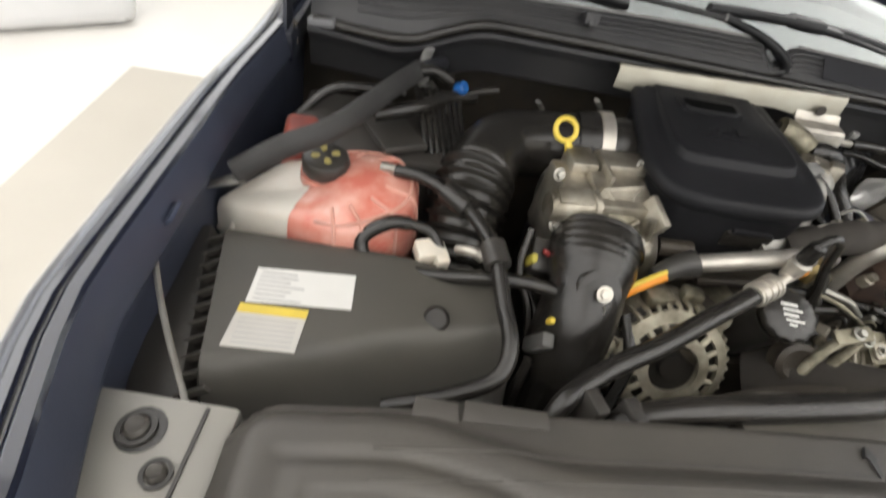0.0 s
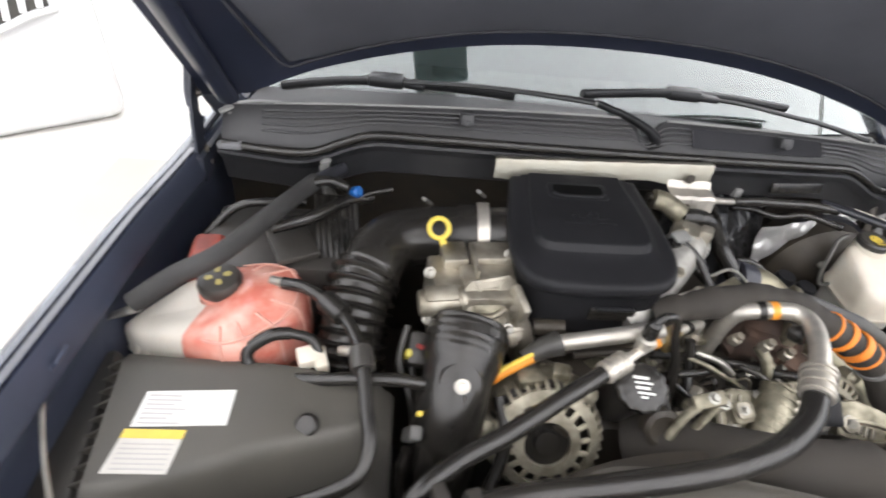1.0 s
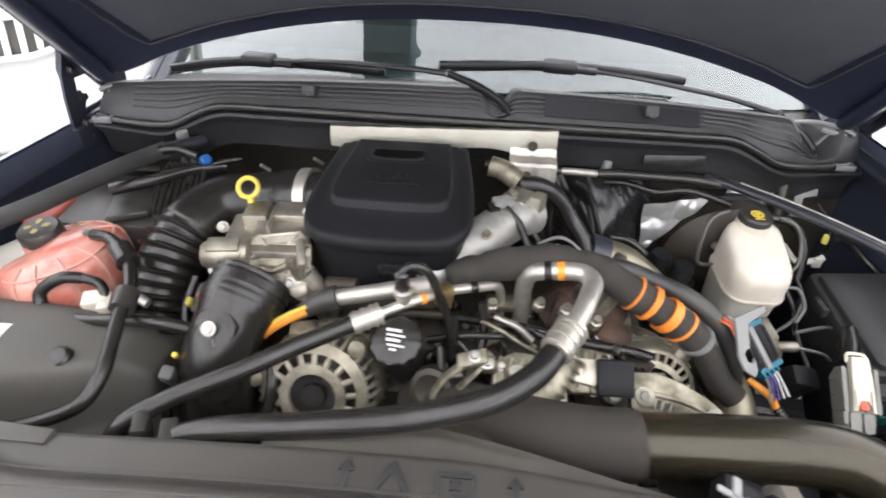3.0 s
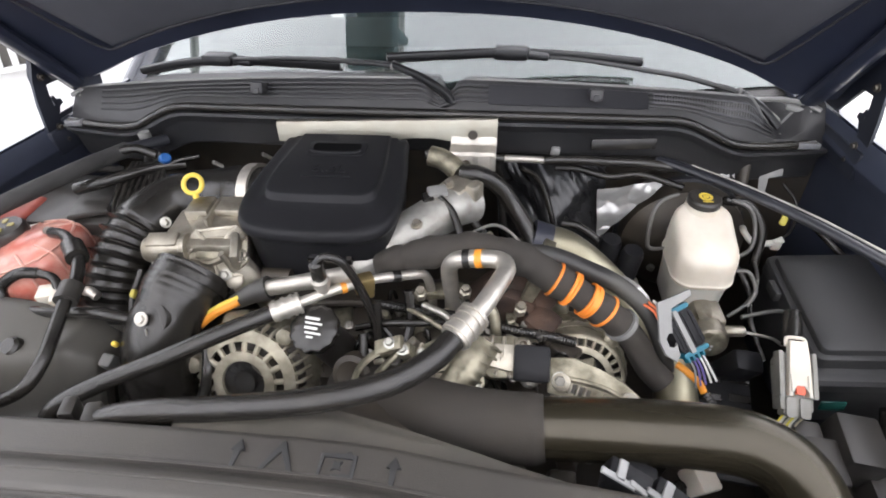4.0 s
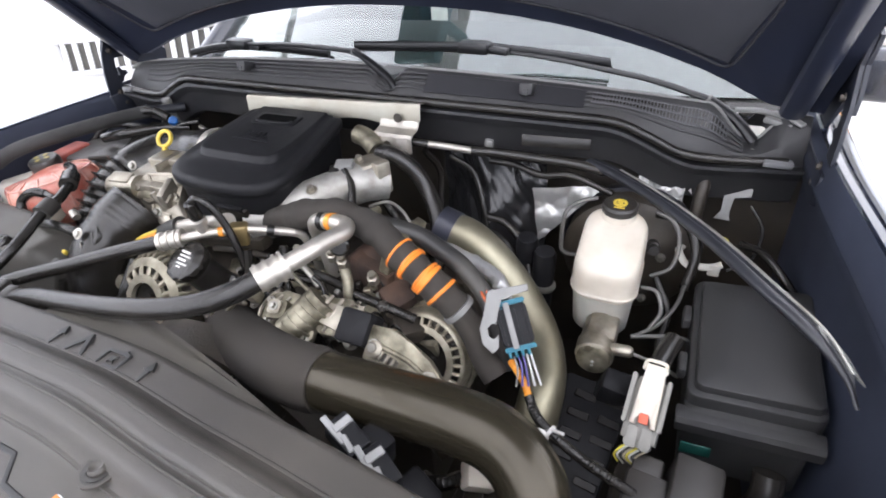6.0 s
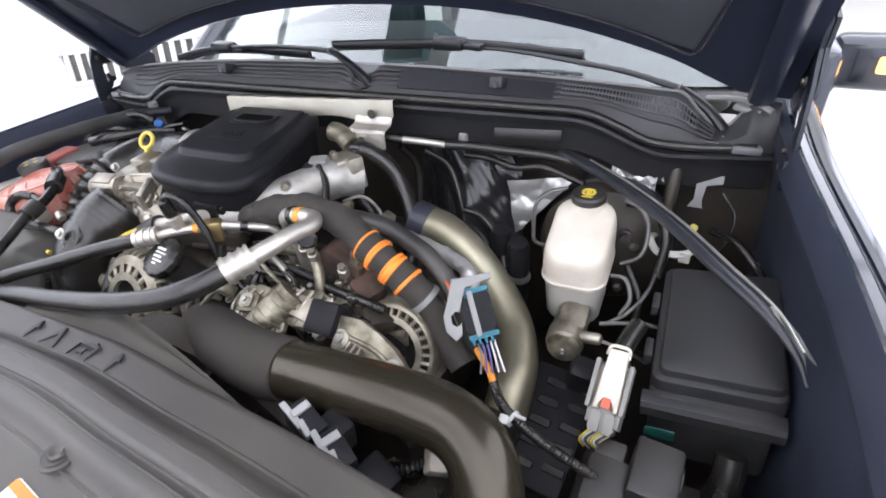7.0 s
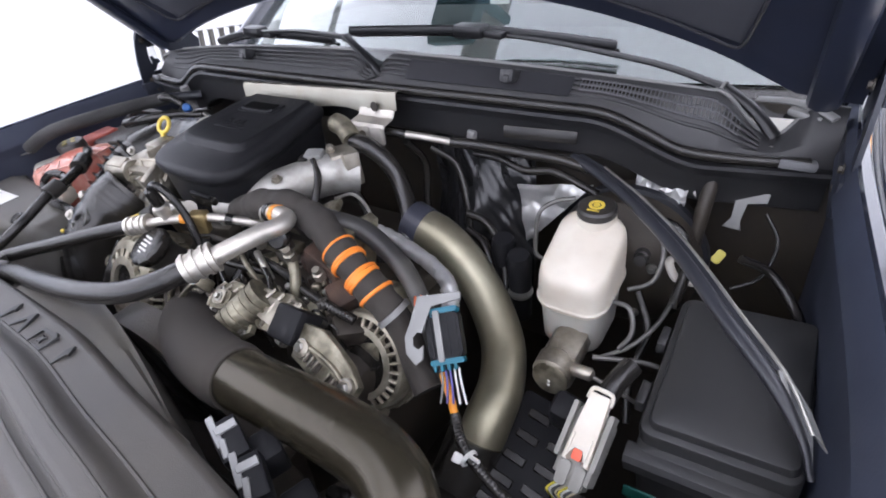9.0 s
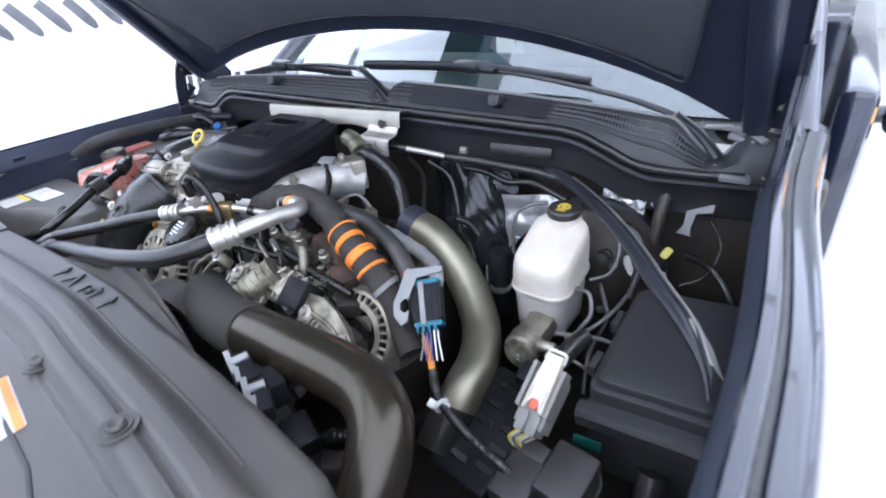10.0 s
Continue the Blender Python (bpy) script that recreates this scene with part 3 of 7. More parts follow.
part("body", box(nb(), (-4.35, 4.40, 0.525), (2.0, 3.6, 1.05), (0, 0, 37), bev=0.12, seg=3), WHITE_PAINT, car)
part("cabin", box(nb(), (-4.8, 5.00, 1.30), (1.6, 2.0, 0.6), (0, 0, 37), bev=0.15, seg=3), WHITE_PAINT, car)
gm = pose(-3.25, 2.95, 0.78, 0, 0, 37)


def grille_at(s, z):
    return gm @ V(s, -0.03 + 0.10 * s * s, z + 0.10 * step(0.35, 0.75, s))


part("grille", thicken(grid(nb(), 20, 2, lambda u, v: grille_at(-0.75 + 1.5 * u, -0.10 + 0.20 * v)), 0.01), TYRE_SHADE, car)
for k in range(17):
    p = grille_at(-0.72 + 0.09 * k, 0)
    part("grille_bar", box(nb(), p + V(0.012, -0.016, 0), (0.04, 0.03, 0.21), (0, 10, 37), bev=0.008), WHITE_PAINT, car)
for z in (-0.12, 0.12):
    part("grille_frame", tube(nb(), [grille_at(-0.78 + 0.13 * k, z) + V(0.012, -0.016, 0) for k in range(13)], 0.02, 8, 2), WHITE_PAINT, car)
# made-up block standing in for an unidentified white vehicle with slanted slots
case = thing("white_block", (-4.2, 1.8, 0), "tall white block with grey slanted slots, standing in for a vehicle", "cabinet")
part("case", box(nb(), (-4.25, 1.85, 0.85), (0.8, 1.5, 1.7), (0, 0, 0), bev=0.06, seg=3), WHITE_PAINT, case)
slot = [(-0.035, 0.13), (0.035, 0.13), (0.038, -0.03), (0.030, -0.09), (0.012, -0.125), (-0.006, -0.13), (-0.022, -0.115), (-0.034, -0.06)]
for k in range(5):
    part("vent", prism(nb(), slot, toward((1, 0, 0), (0, -0.57, 0.82), (-3.853, 1.35 + 0.19 * k, 1.47)), 0.012, 0.003), VENT, case, "raised grey plate for a dark slanted slot")


# ---- radiator cover at the front ----
shroud = thing("radiator_cover", (0, 0.2, 1.0), "dark grey plastic radiator cover across the front", "cover")


COVER_STEPS = ((0.0, 1.105), (0.003, 1.155), (0.008, 1.165), (0.014, 1.168), (0.052, 1.171), (0.060, 1.175), (0.070, 1.187), (0.078, 1.190), (0.098, 1.189), (0.102, 1.1845), (0.107, 1.1845), (0.112, 1.189), (0.128, 1.188), (0.142, 1.170), (0.150, 1.164), (0.30, 1.157), (0.70, 1.13))


def bow(x):
    return (0.06 if x < 0 else 0.14) * x * x + 0.011 * step(0.0, 0.22, x)


def cover_z(x, y):
    """Height of the cover, by the distance from its rounded rim."""
    y = y + bow(x)
    hx, hy, r = 0.672, 0.638, 0.05
    qx, qy = abs(x + 0.057) - hx + r, abs(y + 0.30) - hy + r
    d = r - math.hypot(max(qx, 0), max(qy, 0)) - min(max(qx, qy), 0)
    d += 0.044 * step(-0.40, -0.60, x) * min(1.0, max(0.0, (d - 0.006) / 0.012))
    for (d0, z0), (d1, z1) in zip(COVER_STEPS, COVER_STEPS[1:]):
        if d < d1:
            return z0 + (z1 - z0) * max(0.0, d - d0) / (d1 - d0)
    return 1.13


def cover_sheet(u, v):
    x = -0.728 + 1.343 * u
    w = 1 - (1 - v) ** 1.6
    y = -0.30 + 0.638 * w - bow(x)
    return V(x, y, cover_z(x, y))


part("panel", thicken(grid(nb(), 170, 110, cover_sheet), 0.003), SHROUD, shroud, angle=50)
for x0, x1, y in ((-0.570, -0.526, 0.300), (-0.523, -0.440, 0.301)):
    part("edge_tab", prism(nb(), [(x0, y), (x0 + 0.004, y + 0.022), (x1, y + 0.022 - 0.05 * (x1 - x0)), (x1, y)][::-1], pose(0, 0, 1.168), 0.0045, 0.001), SHROUD, shroud, "raised tab on the rear edge")
bm = box(nb(), (-0.790, 0.15, 1.142), (0.125, 0.31, 0.03), (2, 0, -4), 0.006)
part("side_plate", bm, PLATE, shroud, "flat grey side plate with push clips")
part("plate_seam", box(nb(), (-0.754, 0.15, 1.1582), (0.003, 0.29, 0.003), (2, 0, -4), 0), PLASTIC, shroud)
part("side_plate", box(nb(), (0.68, 0.10, 1.12), (0.14, 0.26, 0.04), (0, 6, -8), 0.012), SHROUD, shroud)
bm = tube(nb(), [(-0.872, 0.325, 1.125), (-0.868, 0.29, 1.145), (-0.852, 0.23, 1.150), (-0.838, 0.16, 1.145), (-0.828, 0.0, 1.12)], 0.022, 14, flat=0.8)
part("side_channel", bm, SHROUD, shroud)


def push_clip(x, y, z, r=0.013):
    if x > -0.7:
        # darker flat disc for the shade inside the clip's dish
        part("clip_recess_shade", lathe(nb(), [(r * 1.5, 0), (r * 1.5, 0.0006)], (x, y, z + 0.0012), (0, 0, 1), 28), PLASTIC, shroud)
        part("clip_dish", ring(nb(), (x, y, z - 0.001), (0, 0, 1), r * 1.45, r * 1.75, 0.003, 36), SHROUD, shroud)
    bm = ring(nb(), (x, y, z), (0, 0, 1), r * 0.92, r * 1.25, 0.003)
    part("clip_rim", bm, PLASTIC, shroud)
    part("push_clip", lathe(nb(), [(r * 0.8, -0.002), (r * 0.8, 0.005), (r * 0.6, 0.008), (r * 0.3, 0.006)], (x, y, z), (0, 0, 1), 24), SHROUD, shroud)


# black disc on the closed plate, for the shade in the clip's hole
part("clip_hole_shade", lathe(nb(), [(0.020, 0), (0.020, 0.0008)], (-0.790, 0.272, 1.1615), (0, 0, 1), 28), RUBBER, shroud)
push_clip(-0.793, 0.272, 1.1625, 0.0125)
push_clip(-0.764, 0.238, 1.1605, 0.010)
push_clip(0.138, 0.188, cover_z(0.138, 0.188), 0.012)
push_clip(0.365, 0.190, cover_z(0.365, 0.190), 0.012)
push_clip(-0.35, 0.168, 1.164, 0.012)
# raised marks
MARK = mat("mark_plastic", (0.03, 0.03, 0.03), 0.5)


def mark(outline, x, y):
    part("raised_mark", prism(nb(), [(a * 0.92, b * 0.92) for a, b in outline], pose(x, y, cover_z(x, y) - 0.001, 2, 0, 0), 0.004, 0.0008), MARK, shroud)


arrow = [(-0.003, -0.019), (0.003, -0.019), (0.003, 0.003), (0.009, 0.003), (0, 0.017), (-0.009, 0.003), (-0.003, 0.003)]
mark(arrow, -0.108, 0.302)
mark([(-0.021, -0.017), (-0.014, -0.017), (0, 0.008), (0.014, -0.017), (0.021, -0.017), (0.002, 0.019), (-0.002, 0.019)], -0.058, 0.302)
mark([(-0.022, -0.016), (-0.018, -0.016), (-0.018, 0.008), (0.018, 0.008), (0.018, -0.012), (-0.004, -0.012), (-0.004, -0.016), (0.022, -0.016), (0.022, 0.012), (0.014, 0.012), (0.014, 0.016), (0.008, 0.016), (0.008, 0.012), (-0.022, 0.012)], 0.008, 0.300)
mark([(-0.006, -0.006), (0, -0.003), (0.006, -0.006), (0.003, 0), (0.006, 0.006), (0, 0.003), (-0.006, 0.006), (-0.003, 0)], 0.008, 0.298)
mark(arrow, 0.070, 0.299)
# moulded lines on the flat front part: dark tubes for the shade in its grooves
for pts in ([(-0.30, 0.163), (0.02, 0.166), (0.045, 0.140), (0.30, 0.118), (0.52, 0.06)], [(-0.3, 0.10), (-0.05, 0.095), (0.1, 0.06), (0.4, 0.0)]):
    run = [(p[0] + (q[0] - p[0]) * k / 10, p[1] + (q[1] - p[1]) * k / 10) for p, q in zip(pts, pts[1:]) for k in range(10)]
    part("groove_shade", tube(nb(), [(x, y, cover_z(x, y) + 0.0003) for x, y in run], 0.0032, 8, 0, flat=0.5), MARK, shroud)
part("pale_speck", lathe(nb(), [(0.006, 0), (0.005, 0.0025), (0.001, 0.003)], (-0.512, 0.300, 1.167), (0, 0, 1), 10), PAPER, shroud)

lm = pose(0.170, 0.126, cover_z(0.170, 0.126) + 0.001, 2, 1, -8)
tag = part("label", prism(nb(), rrect(0.12, 0.045, 0.003), lm, 0.0008, 0), PAPER, shroud, "white printed label with an orange head")
part("label_head", prism(nb(), rrect(0.12, 0.010, 0.001), lm @ pose(0, 0.016, 0.0009), 0.0006, 0), ORANGE, tag)
for k in range(3):
    part("printed_line", prism(nb(), rrect(0.10 - 0.015 * k, 0.003, 0.0005), lm @ pose(-0.004 * k, 0.004 - 0.009 * k, 0.0009), 0.0004, 0), INK, tag)

for d, r in ((0.0535, 0.0026), (0.079, 0.002), (0.101, 0.0018), (0.1125, 0.0018), (0.1475, 0.0032)):
    part("moulded_bead", tube(nb(), [(x, 0.338 - d - bow(x), cover_z(x, 0.338 - d - bow(x)) - r * 0.35) for x in (-0.60 + 1.10 * i / 44 for i in range(45))], r, 6, 1), SHROUD, shroud)

fan = thing("fan_shroud", (0, 0.4, 0.9), "curved grey plastic fan shroud behind the radiator cover", "fan shroud")


def fan_top(u, v):
    x = -0.215 + 0.53 * u
    back = 0.392 - 0.30 * max(0.0, x + 0.10) ** 1.35 - 0.045 * (1 - math.sqrt(max(0.0, 1 - min(1.0, max(0.0, (-0.135 - x) / 0.08)) ** 2)))
    y = 0.31 + (back - 0.31) * min(1.0, v / 0.75)
    return V(x, y + 0.003 * max(0.0, v - 0.75) * 4, 1.152 - 0.010 * v - 0.10 * max(0.0, v - 0.75) * 4 - 0.008 * (v > 0.6))


part("rim", thicken(grid(nb(), 48, 12, fan_top), 0.003), FAN_GREY, fan, angle=50)
bm = nb()
ring(bm, (0.0, 0.39, 0.86), (0, 1, 0), 0.225, 0.24, 0.05, 48)
part("tunnel", bm, DARK, fan)
for k in range(9):
    a = 2 * math.pi * k / 9
    part("fan_blade", box(nb(), (0.12 * math.sin(a), 0.42, 0.86 + 0.12 * math.cos(a)), (0.06, 0.012, 0.2), (0, math.degrees(a), 0), 0.004), PLASTIC, fan)

# pale latch pieces beside the cover
latch = thing("headlamp_latch", (0.36, 0.33, 1.1), "grey plastic latch frame beside the radiator cover", "latch")
PALE = mat("pale_grey_plastic", (0.30, 0.30, 0.295), 0.45, dirt=(0.16, 0.155, 0.145))
for x, y, z, turn in ((0.313, 0.336, 1.135, -20), (0.362, 0.322, 1.122, -28)):
    part("block", box(nb(), (x + 0.012, y + 0.006, z - 0.018), (0.05, 0.03, 0.03), (0, 16, turn), 0.003), COVER, latch)
    piece = part("tongue", box(nb(), (x, y, z), (0.040, 0.008, 0.004), (0, 16, turn), 0.001, 1), PALE, latch, "pale T-shaped tongue")
    part("tongue_bar", box(nb(), (x + 0.006, y + 0.010, z + 0.001), (0.010, 0.024, 0.005), (0, 16, turn), 0.001, 1), PALE, piece)
    part("tongue_bar", box(nb(), (x + 0.022, y - 0.006, z - 0.006), (0.022, 0.007, 0.004), (0, 22, turn - 8), 0.001, 1), PALE, piece)
part("block", box(nb(), (0.40, 0.35, 1.03), (0.05, 0.04, 0.05), (0, 20, -20), 0.006), COVER, latch)
part("block", box(nb(), (0.345, 0.365, 1.08), (0.04, 0.03, 0.05), (0, 10, -20), 0.005), COVER, latch)

# ---- passenger side of the bay ----
airbox = thing("air_filter_box", (-0.64, 0.42, 0.8), "dusty black air filter box with two printed labels", "air box", lay=(-0.014, 0.028, -0.022))


def lid_z(x, y):
    z = 1.163
    front = step(0.378, 0.322, y + 0.32 * max(0.0, 0.0 - (x + 0.60)) - 0.30 * max(0.0, x + 0.62))
    z -= 0.082 * front
    z -= 0.012 * step(-0.60, -0.48, x)
    z -= 0.035 * step(-0.46, -0.425, x)
    return z - 0.012 * step(0.50, 0.53, y)


def lid(u, v):
    x0 = -0.755 - 0.045 * v
    x = x0 + (-0.425 - x0) * u
    y = 0.285 + (0.525 - 0.285 - 0.03 * u) * v
    return V(x, y, lid_z(x, y))


bm = nb()
nx, ny = 36, 28
rows = [[lid(i / nx, j / ny) for i in range(nx + 1)] for j in range(ny + 1)]
grid(bm, nx, ny, lambda u, v: lid(u, v))
rim = rows[0] + [r[-1] for r in rows[1:]] + rows[-1][-2::-1] + [r[0] for r in rows[-2:0:-1]]
loft(bm, [[p for p in rim], [V(p.x * 1.0, p.y, p.z - 0.012) + (p - V(-0.61, 0.4, p.z)) * 0.02 for p in rim], [V(p.x, p.y, 0.86) + (p - V(-0.61, 0.4, p.z)) * 0.03 for p in rim]], (False, False))
bmesh.ops.remove_doubles(bm, verts=bm.verts, dist=0.0005)
part("lid", bm, AIRBOX, airbox, angle=45)
for k in range(11):
    t = k / 10
    part("side_rib", box(nb(), (-0.764 - 0.045 * t, 0.30 + 0.21 * t, 1.145), (0.035, 0.004, 0.012), (0, -25, 12), 0.001, 1), AIRBOX, airbox)
bm = box(nb(), (-0.82, 0.41, 1.115), (0.06, 0.26, 0.05), (0, -15, 12), 0.01)
part("side_step", bm, PLASTIC, airbox)
part("lid_clip", lathe(nb(), [(0.016, 0), (0.016, 0.01), (0.012, 0.014)], (-0.53, 0.42, 1.148), (-0.1, -0.5, 1), 20), RUBBER, airbox)
label = prism(nb(), [(-0.742, 0.455), (-0.630, 0.461), (-0.628, 0.409), (-0.742, 0.404)][::-1], pose(0, 0, 1.1632), 0.0012, 0)
lab = part("label", label, PAPER, airbox, "white printed label")
random.seed(4)
for r in range(7):
    w = random.uniform(0.03, 0.085) if r else 0.04
    part("printed_line", box(nb(), (-0.736 + w / 2, 0.449 - 0.0066 * r, 1.1648), (w, 0.0022, 0.0006), (0, 0, 0), 0), INK, lab)
bm = prism(nb(), [(-0.746, 0.400), (-0.673, 0.400), (-0.676, 0.345), (-0.750, 0.345)][::-1], pose(0, 0, 1.1632), 0.0012, 0)
lab = part("label", bm, mat("grey_label", (0.5, 0.48, 0.44), 0.5, 0, 0.1, 60, 0.02), airbox, "grey caution label with a yellow head")
part("label_head", prism(nb(), [(-0.746, 0.4005), (-0.673, 0.4005), (-0.6735, 0.3885), (-0.7465, 0.3885)][::-1], pose(0, 0, 1.1646), 0.0006, 0), YELLOW, lab)
bm = nb()
for r in range(6):
    part("printed_line", box(nb(), (-0.711, 0.3815 - 0.0062 * r, 1.1648), (0.060, 0.0018, 0.0006), (0, 0, 0), 0), INK, lab)

# thin pale wire by the fender
part("flange_tab", box(nb(), (-0.836, 0.478, 1.214), (0.016, 0.03, 0.006), (0, -50, 4), 0.002), INNER, truck, "small raised tab on the fender flange")
solid("thin_wire", tube(nb(), [(-0.848, 0.455, 1.193), (-0.840, 0.432, 1.188), (-0.808, 0.370, 1.175), (-0.768, 0.303, 1.152)], 0.0032, 8), STEEL, (-0.8, 0.4, 1.15), "thin pale wire beside the air filter box", "wire")

tank = thing("coolant_tank", (-0.69, 0.61, 0.95), "translucent coolant tank half filled with red coolant", "tank", lay=(-0.014, 0.028, -0.022))
OUT = smooth([(-0.835, 0.575, 0), (-0.80, 0.625, 0), (-0.75, 0.678, 0), (-0.655, 0.70, 0), (-0.59, 0.68, 0), (-0.562, 0.62, 0), (-0.572, 0.56, 0), (-0.62, 0.522, 0), (-0.665, 0.51, 0), (-0.74, 0.535, 0), (-0.80, 0.55, 0), (-0.835, 0.575, 0)], 5)[:-1]
MID = V(-0.69, 0.61, 0)


def tank_loops():
    return [[MID + (p - MID) * s + V(0, 0, z + 0.03 * (p.x + 0.835) / 0.27 * up) for p in OUT] for s, z, up in ((0.9, 1.0, 0), (1.0, 1.03, 0), (1.0, 1.095, 0.5), (1.02, 1.10, 0.5), (1.02, 1.106, 0.5), (1.0, 1.11, 0.6), (0.985, 1.14, 1), (0.95, 1.155, 1.1), (0.88, 1.163, 1.15), (0.62, 1.167, 1.2), (0.3, 1.17, 1.2))]


for name, cut, keep, m in (("coolant_part", -0.712, 1, COOLANT), ("empty_part", -0.7125, -1, TANK)):
    bm = loft(nb(), tank_loops())
    bmesh.ops.bisect_plane(bm, geom=bm.verts[:] + bm.edges[:] + bm.faces[:], plane_co=(cut, 0.6, 0), plane_no=(-keep, 0.25 * keep, 0), clear_outer=True)
    part(name, bm, m, tank, angle=60)
for k in range(6):
    x = -0.81 + 0.015 * k
    part("mould_rib", tube(nb(), [(x, 0.545 - 0.06 * (x + 0.81), 1.06), (x + 0.002, 0.548 - 0.1 * (x + 0.81), 1.12), (x + 0.01, 0.575 - 0.1 * (x + 0.81), 1.152 + 0.1 * (x + 0.81))], 0.0035, 8), TANK, tank)
loops = tank_loops()
VEIN = mat("pale_tank_rib", (0.60, 0.30, 0.235), 0.3, 0, 0.2, 120, 0.05, sss=0.2)
for k in range(8, len(OUT) - 12, 4):
    if OUT[k].x > -0.69 and (OUT[k] - MID).length > 0.07:
        part("mould_rib", tube(nb(), [loops[i][k] for i in (5, 6, 7, 8, 9)], 0.0024, 8, 4), VEIN, tank)
part("mould_rib", tube(nb(), [p for p in loops[8] if p.x > -0.70], 0.0022, 8, 1), VEIN, tank)
cap = part("cap", lathe(nb(), [(0.030, 0.0), (0.033, 0.004), (0.033, 0.02), (0.030, 0.025), (0.02, 0.027)], (-0.697, 0.630, 1.188), (0, -0.1, 1), 12), PLASTIC, tank, "black screw cap with a yellow caution mark")
bm = nb()
for a in range(4):
    prism(bm, [(0.008, -0.003), (0.017, -0.005), (0.020, 0), (0.017, 0.005), (0.008, 0.003)], toward((0, -0.1, 1), (0, 1, 0), (-0.697, 0.6273, 1.2152)) @ pose(0, 0, 0, 0, 0, 90 * a + 20), 0.0012, 0)
part("cap_mark", bm, mat("faded_yellow_print", (0.36, 0.30, 0.10), 0.5), cap)
part("neck", lathe(nb(), [(0.036, 0), (0.034, 0.02)], (-0.697, 0.631, 1.170), (0, -0.1, 1), 24), COOLANT, tank)

# hoses round the tank
hose = thing("coolant_hose", (-0.46, 0.45, 1.1), "black rubber coolant hose curving to the radiator", "hose", lay=(-0.014, 0.028, -0.022))
part("tube", tube(nb(), [(-0.60, 0.625, 1.208), (-0.56, 0.61, 1.213), (-0.506, 0.567, 1.21), (-0.475, 0.52, 1.203), (-0.465, 0.484, 1.20), (-0.455, 0.43, 1.18), (-0.447, 0.385, 1.165), (-0.46, 0.352, 1.148), (-0.51, 0.335, 1.13), (-0.58, 0.325, 1.11)], 0.0098, 14), RUBBER, hose)
part("fitting", tube(nb(), [(-0.62, 0.635, 1.203), (-0.59, 0.622, 1.21)], 0.008, 12, 2), STEEL, hose)
part("sleeve", tube(nb(), [(-0.47, 0.505, 1.203), (-0.463, 0.475, 1.197)], 0.0165, 14, 2), PLASTIC, hose)
part("sleeve", tube(nb(), [(-0.53, 0.588, 1.213), (-0.50, 0.56, 1.21)], 0.017, 14, 2), RUBBER, hose)
hose = thing("overflow_hose", (-0.55, 0.5, 1.1), "looped black overflow hose in front of the tank", "hose", lay=(-0.014, 0.028, -0.022))
part("tube", tube(nb(), [(-0.575, 0.545, 1.185), (-0.60, 0.535, 1.19), (-0.63, 0.522, 1.172), (-0.625, 0.508, 1.152), (-0.59, 0.497, 1.148), (-0.53, 0.488, 1.155), (-0.469, 0.482, 1.168), (-0.42, 0.482, 1.168), (-0.37, 0.485, 1.155)], 0.0095, 12), RUBBER, hose)
part("branch", tube(nb(), [(-0.575, 0.545, 1.185), (-0.545, 0.54, 1.18), (-0.53, 0.525, 1.165)], 0.0075, 12), RUBBER, hose)
bm = box(nb(), (-0.545, 0.522, 1.162), (0.035, 0.028, 0.022), (10, 0, 20), 0.003)
box(bm, (-0.53, 0.520, 1.155), (0.018, 0.034, 0.03), (10, 0, 20), 0.003)
part("connector", bm, WHITE, hose, "pale grey plug connector")
part("spring_clamp", tube(nb(), [(-0.505, 0.545, 1.15), (-0.485, 0.535, 1.16), (-0.47, 0.53, 1.155)], 0.008, 10), ALU, hose)

# battery, its red cover and cables
batt = thing("battery", (-0.68, 0.8, 0.9), "dark battery behind the tank with a red terminal cover", "battery")
part("case", box(nb(), (-0.66, 0.80, 1.06), (0.24, 0.18, 0.21), (0, 0, 0), 0.01), PLASTIC, batt)
part("terminal_cover", box(nb(), (-0.764, 0.740, 1.152), (0.052, 0.10, 0.042), (0, 4, 8), 0.012, 3), mat("faded_red_plastic", (0.36, 0.075, 0.05), 0.5, 0, 0.3, 120, 0.1, dirt=(0.20, 0.05, 0.04)), batt, "faded red terminal cover")
part("strap", box(nb(), (-0.635, 0.79, 1.168), (0.07, 0.15, 0.012), (-6, 0, 25), 0.004), PLASTIC, batt)
for k in range(8):
    o = 0.010 * k
    part("cable", tube(nb(), [(-0.60 + o, 0.88, 1.20), (-0.585 + o, 0.80, 1.19 - 0.004 * k), (-0.57 + o, 0.73, 1.15), (-0.55 + o, 0.69, 1.08)], 0.0055, 8), RUBBER, batt)
part("cable", tube(nb(), [(-0.66, 0.78, 1.195), (-0.6, 0.80, 1.205), (-0.55, 0.86, 1.2), (-0.5, 0.90, 1.19)], 0.012, 10), RUBBER, batt)

brace = thing("bay_brace", (-0.7, 0.7, 1.1), "foam-wrapped diagonal brace between fender and cowl", "brace", "bay braces")
part("sleeve", tube(nb(), [(-0.60, 0.88, 1.232), (-0.64, 0.79, 1.235), (-0.70, 0.67, 1.230), (-0.76, 0.63, 1.213), (-0.815, 0.600, 1.184)], 0.0155, 14), FOAM, brace)
part("end_tab", prism(nb(), [(-0.004, -0.012), (-0.004, 0.012), (0.045, 0.006), (0.045, -0.006)], pose(-0.806, 0.600, 1.176, 0, 0, 198) @ pose(0, 0, 0, 0, 12, 0), 0.003, 0.0008), STEEL, brace)
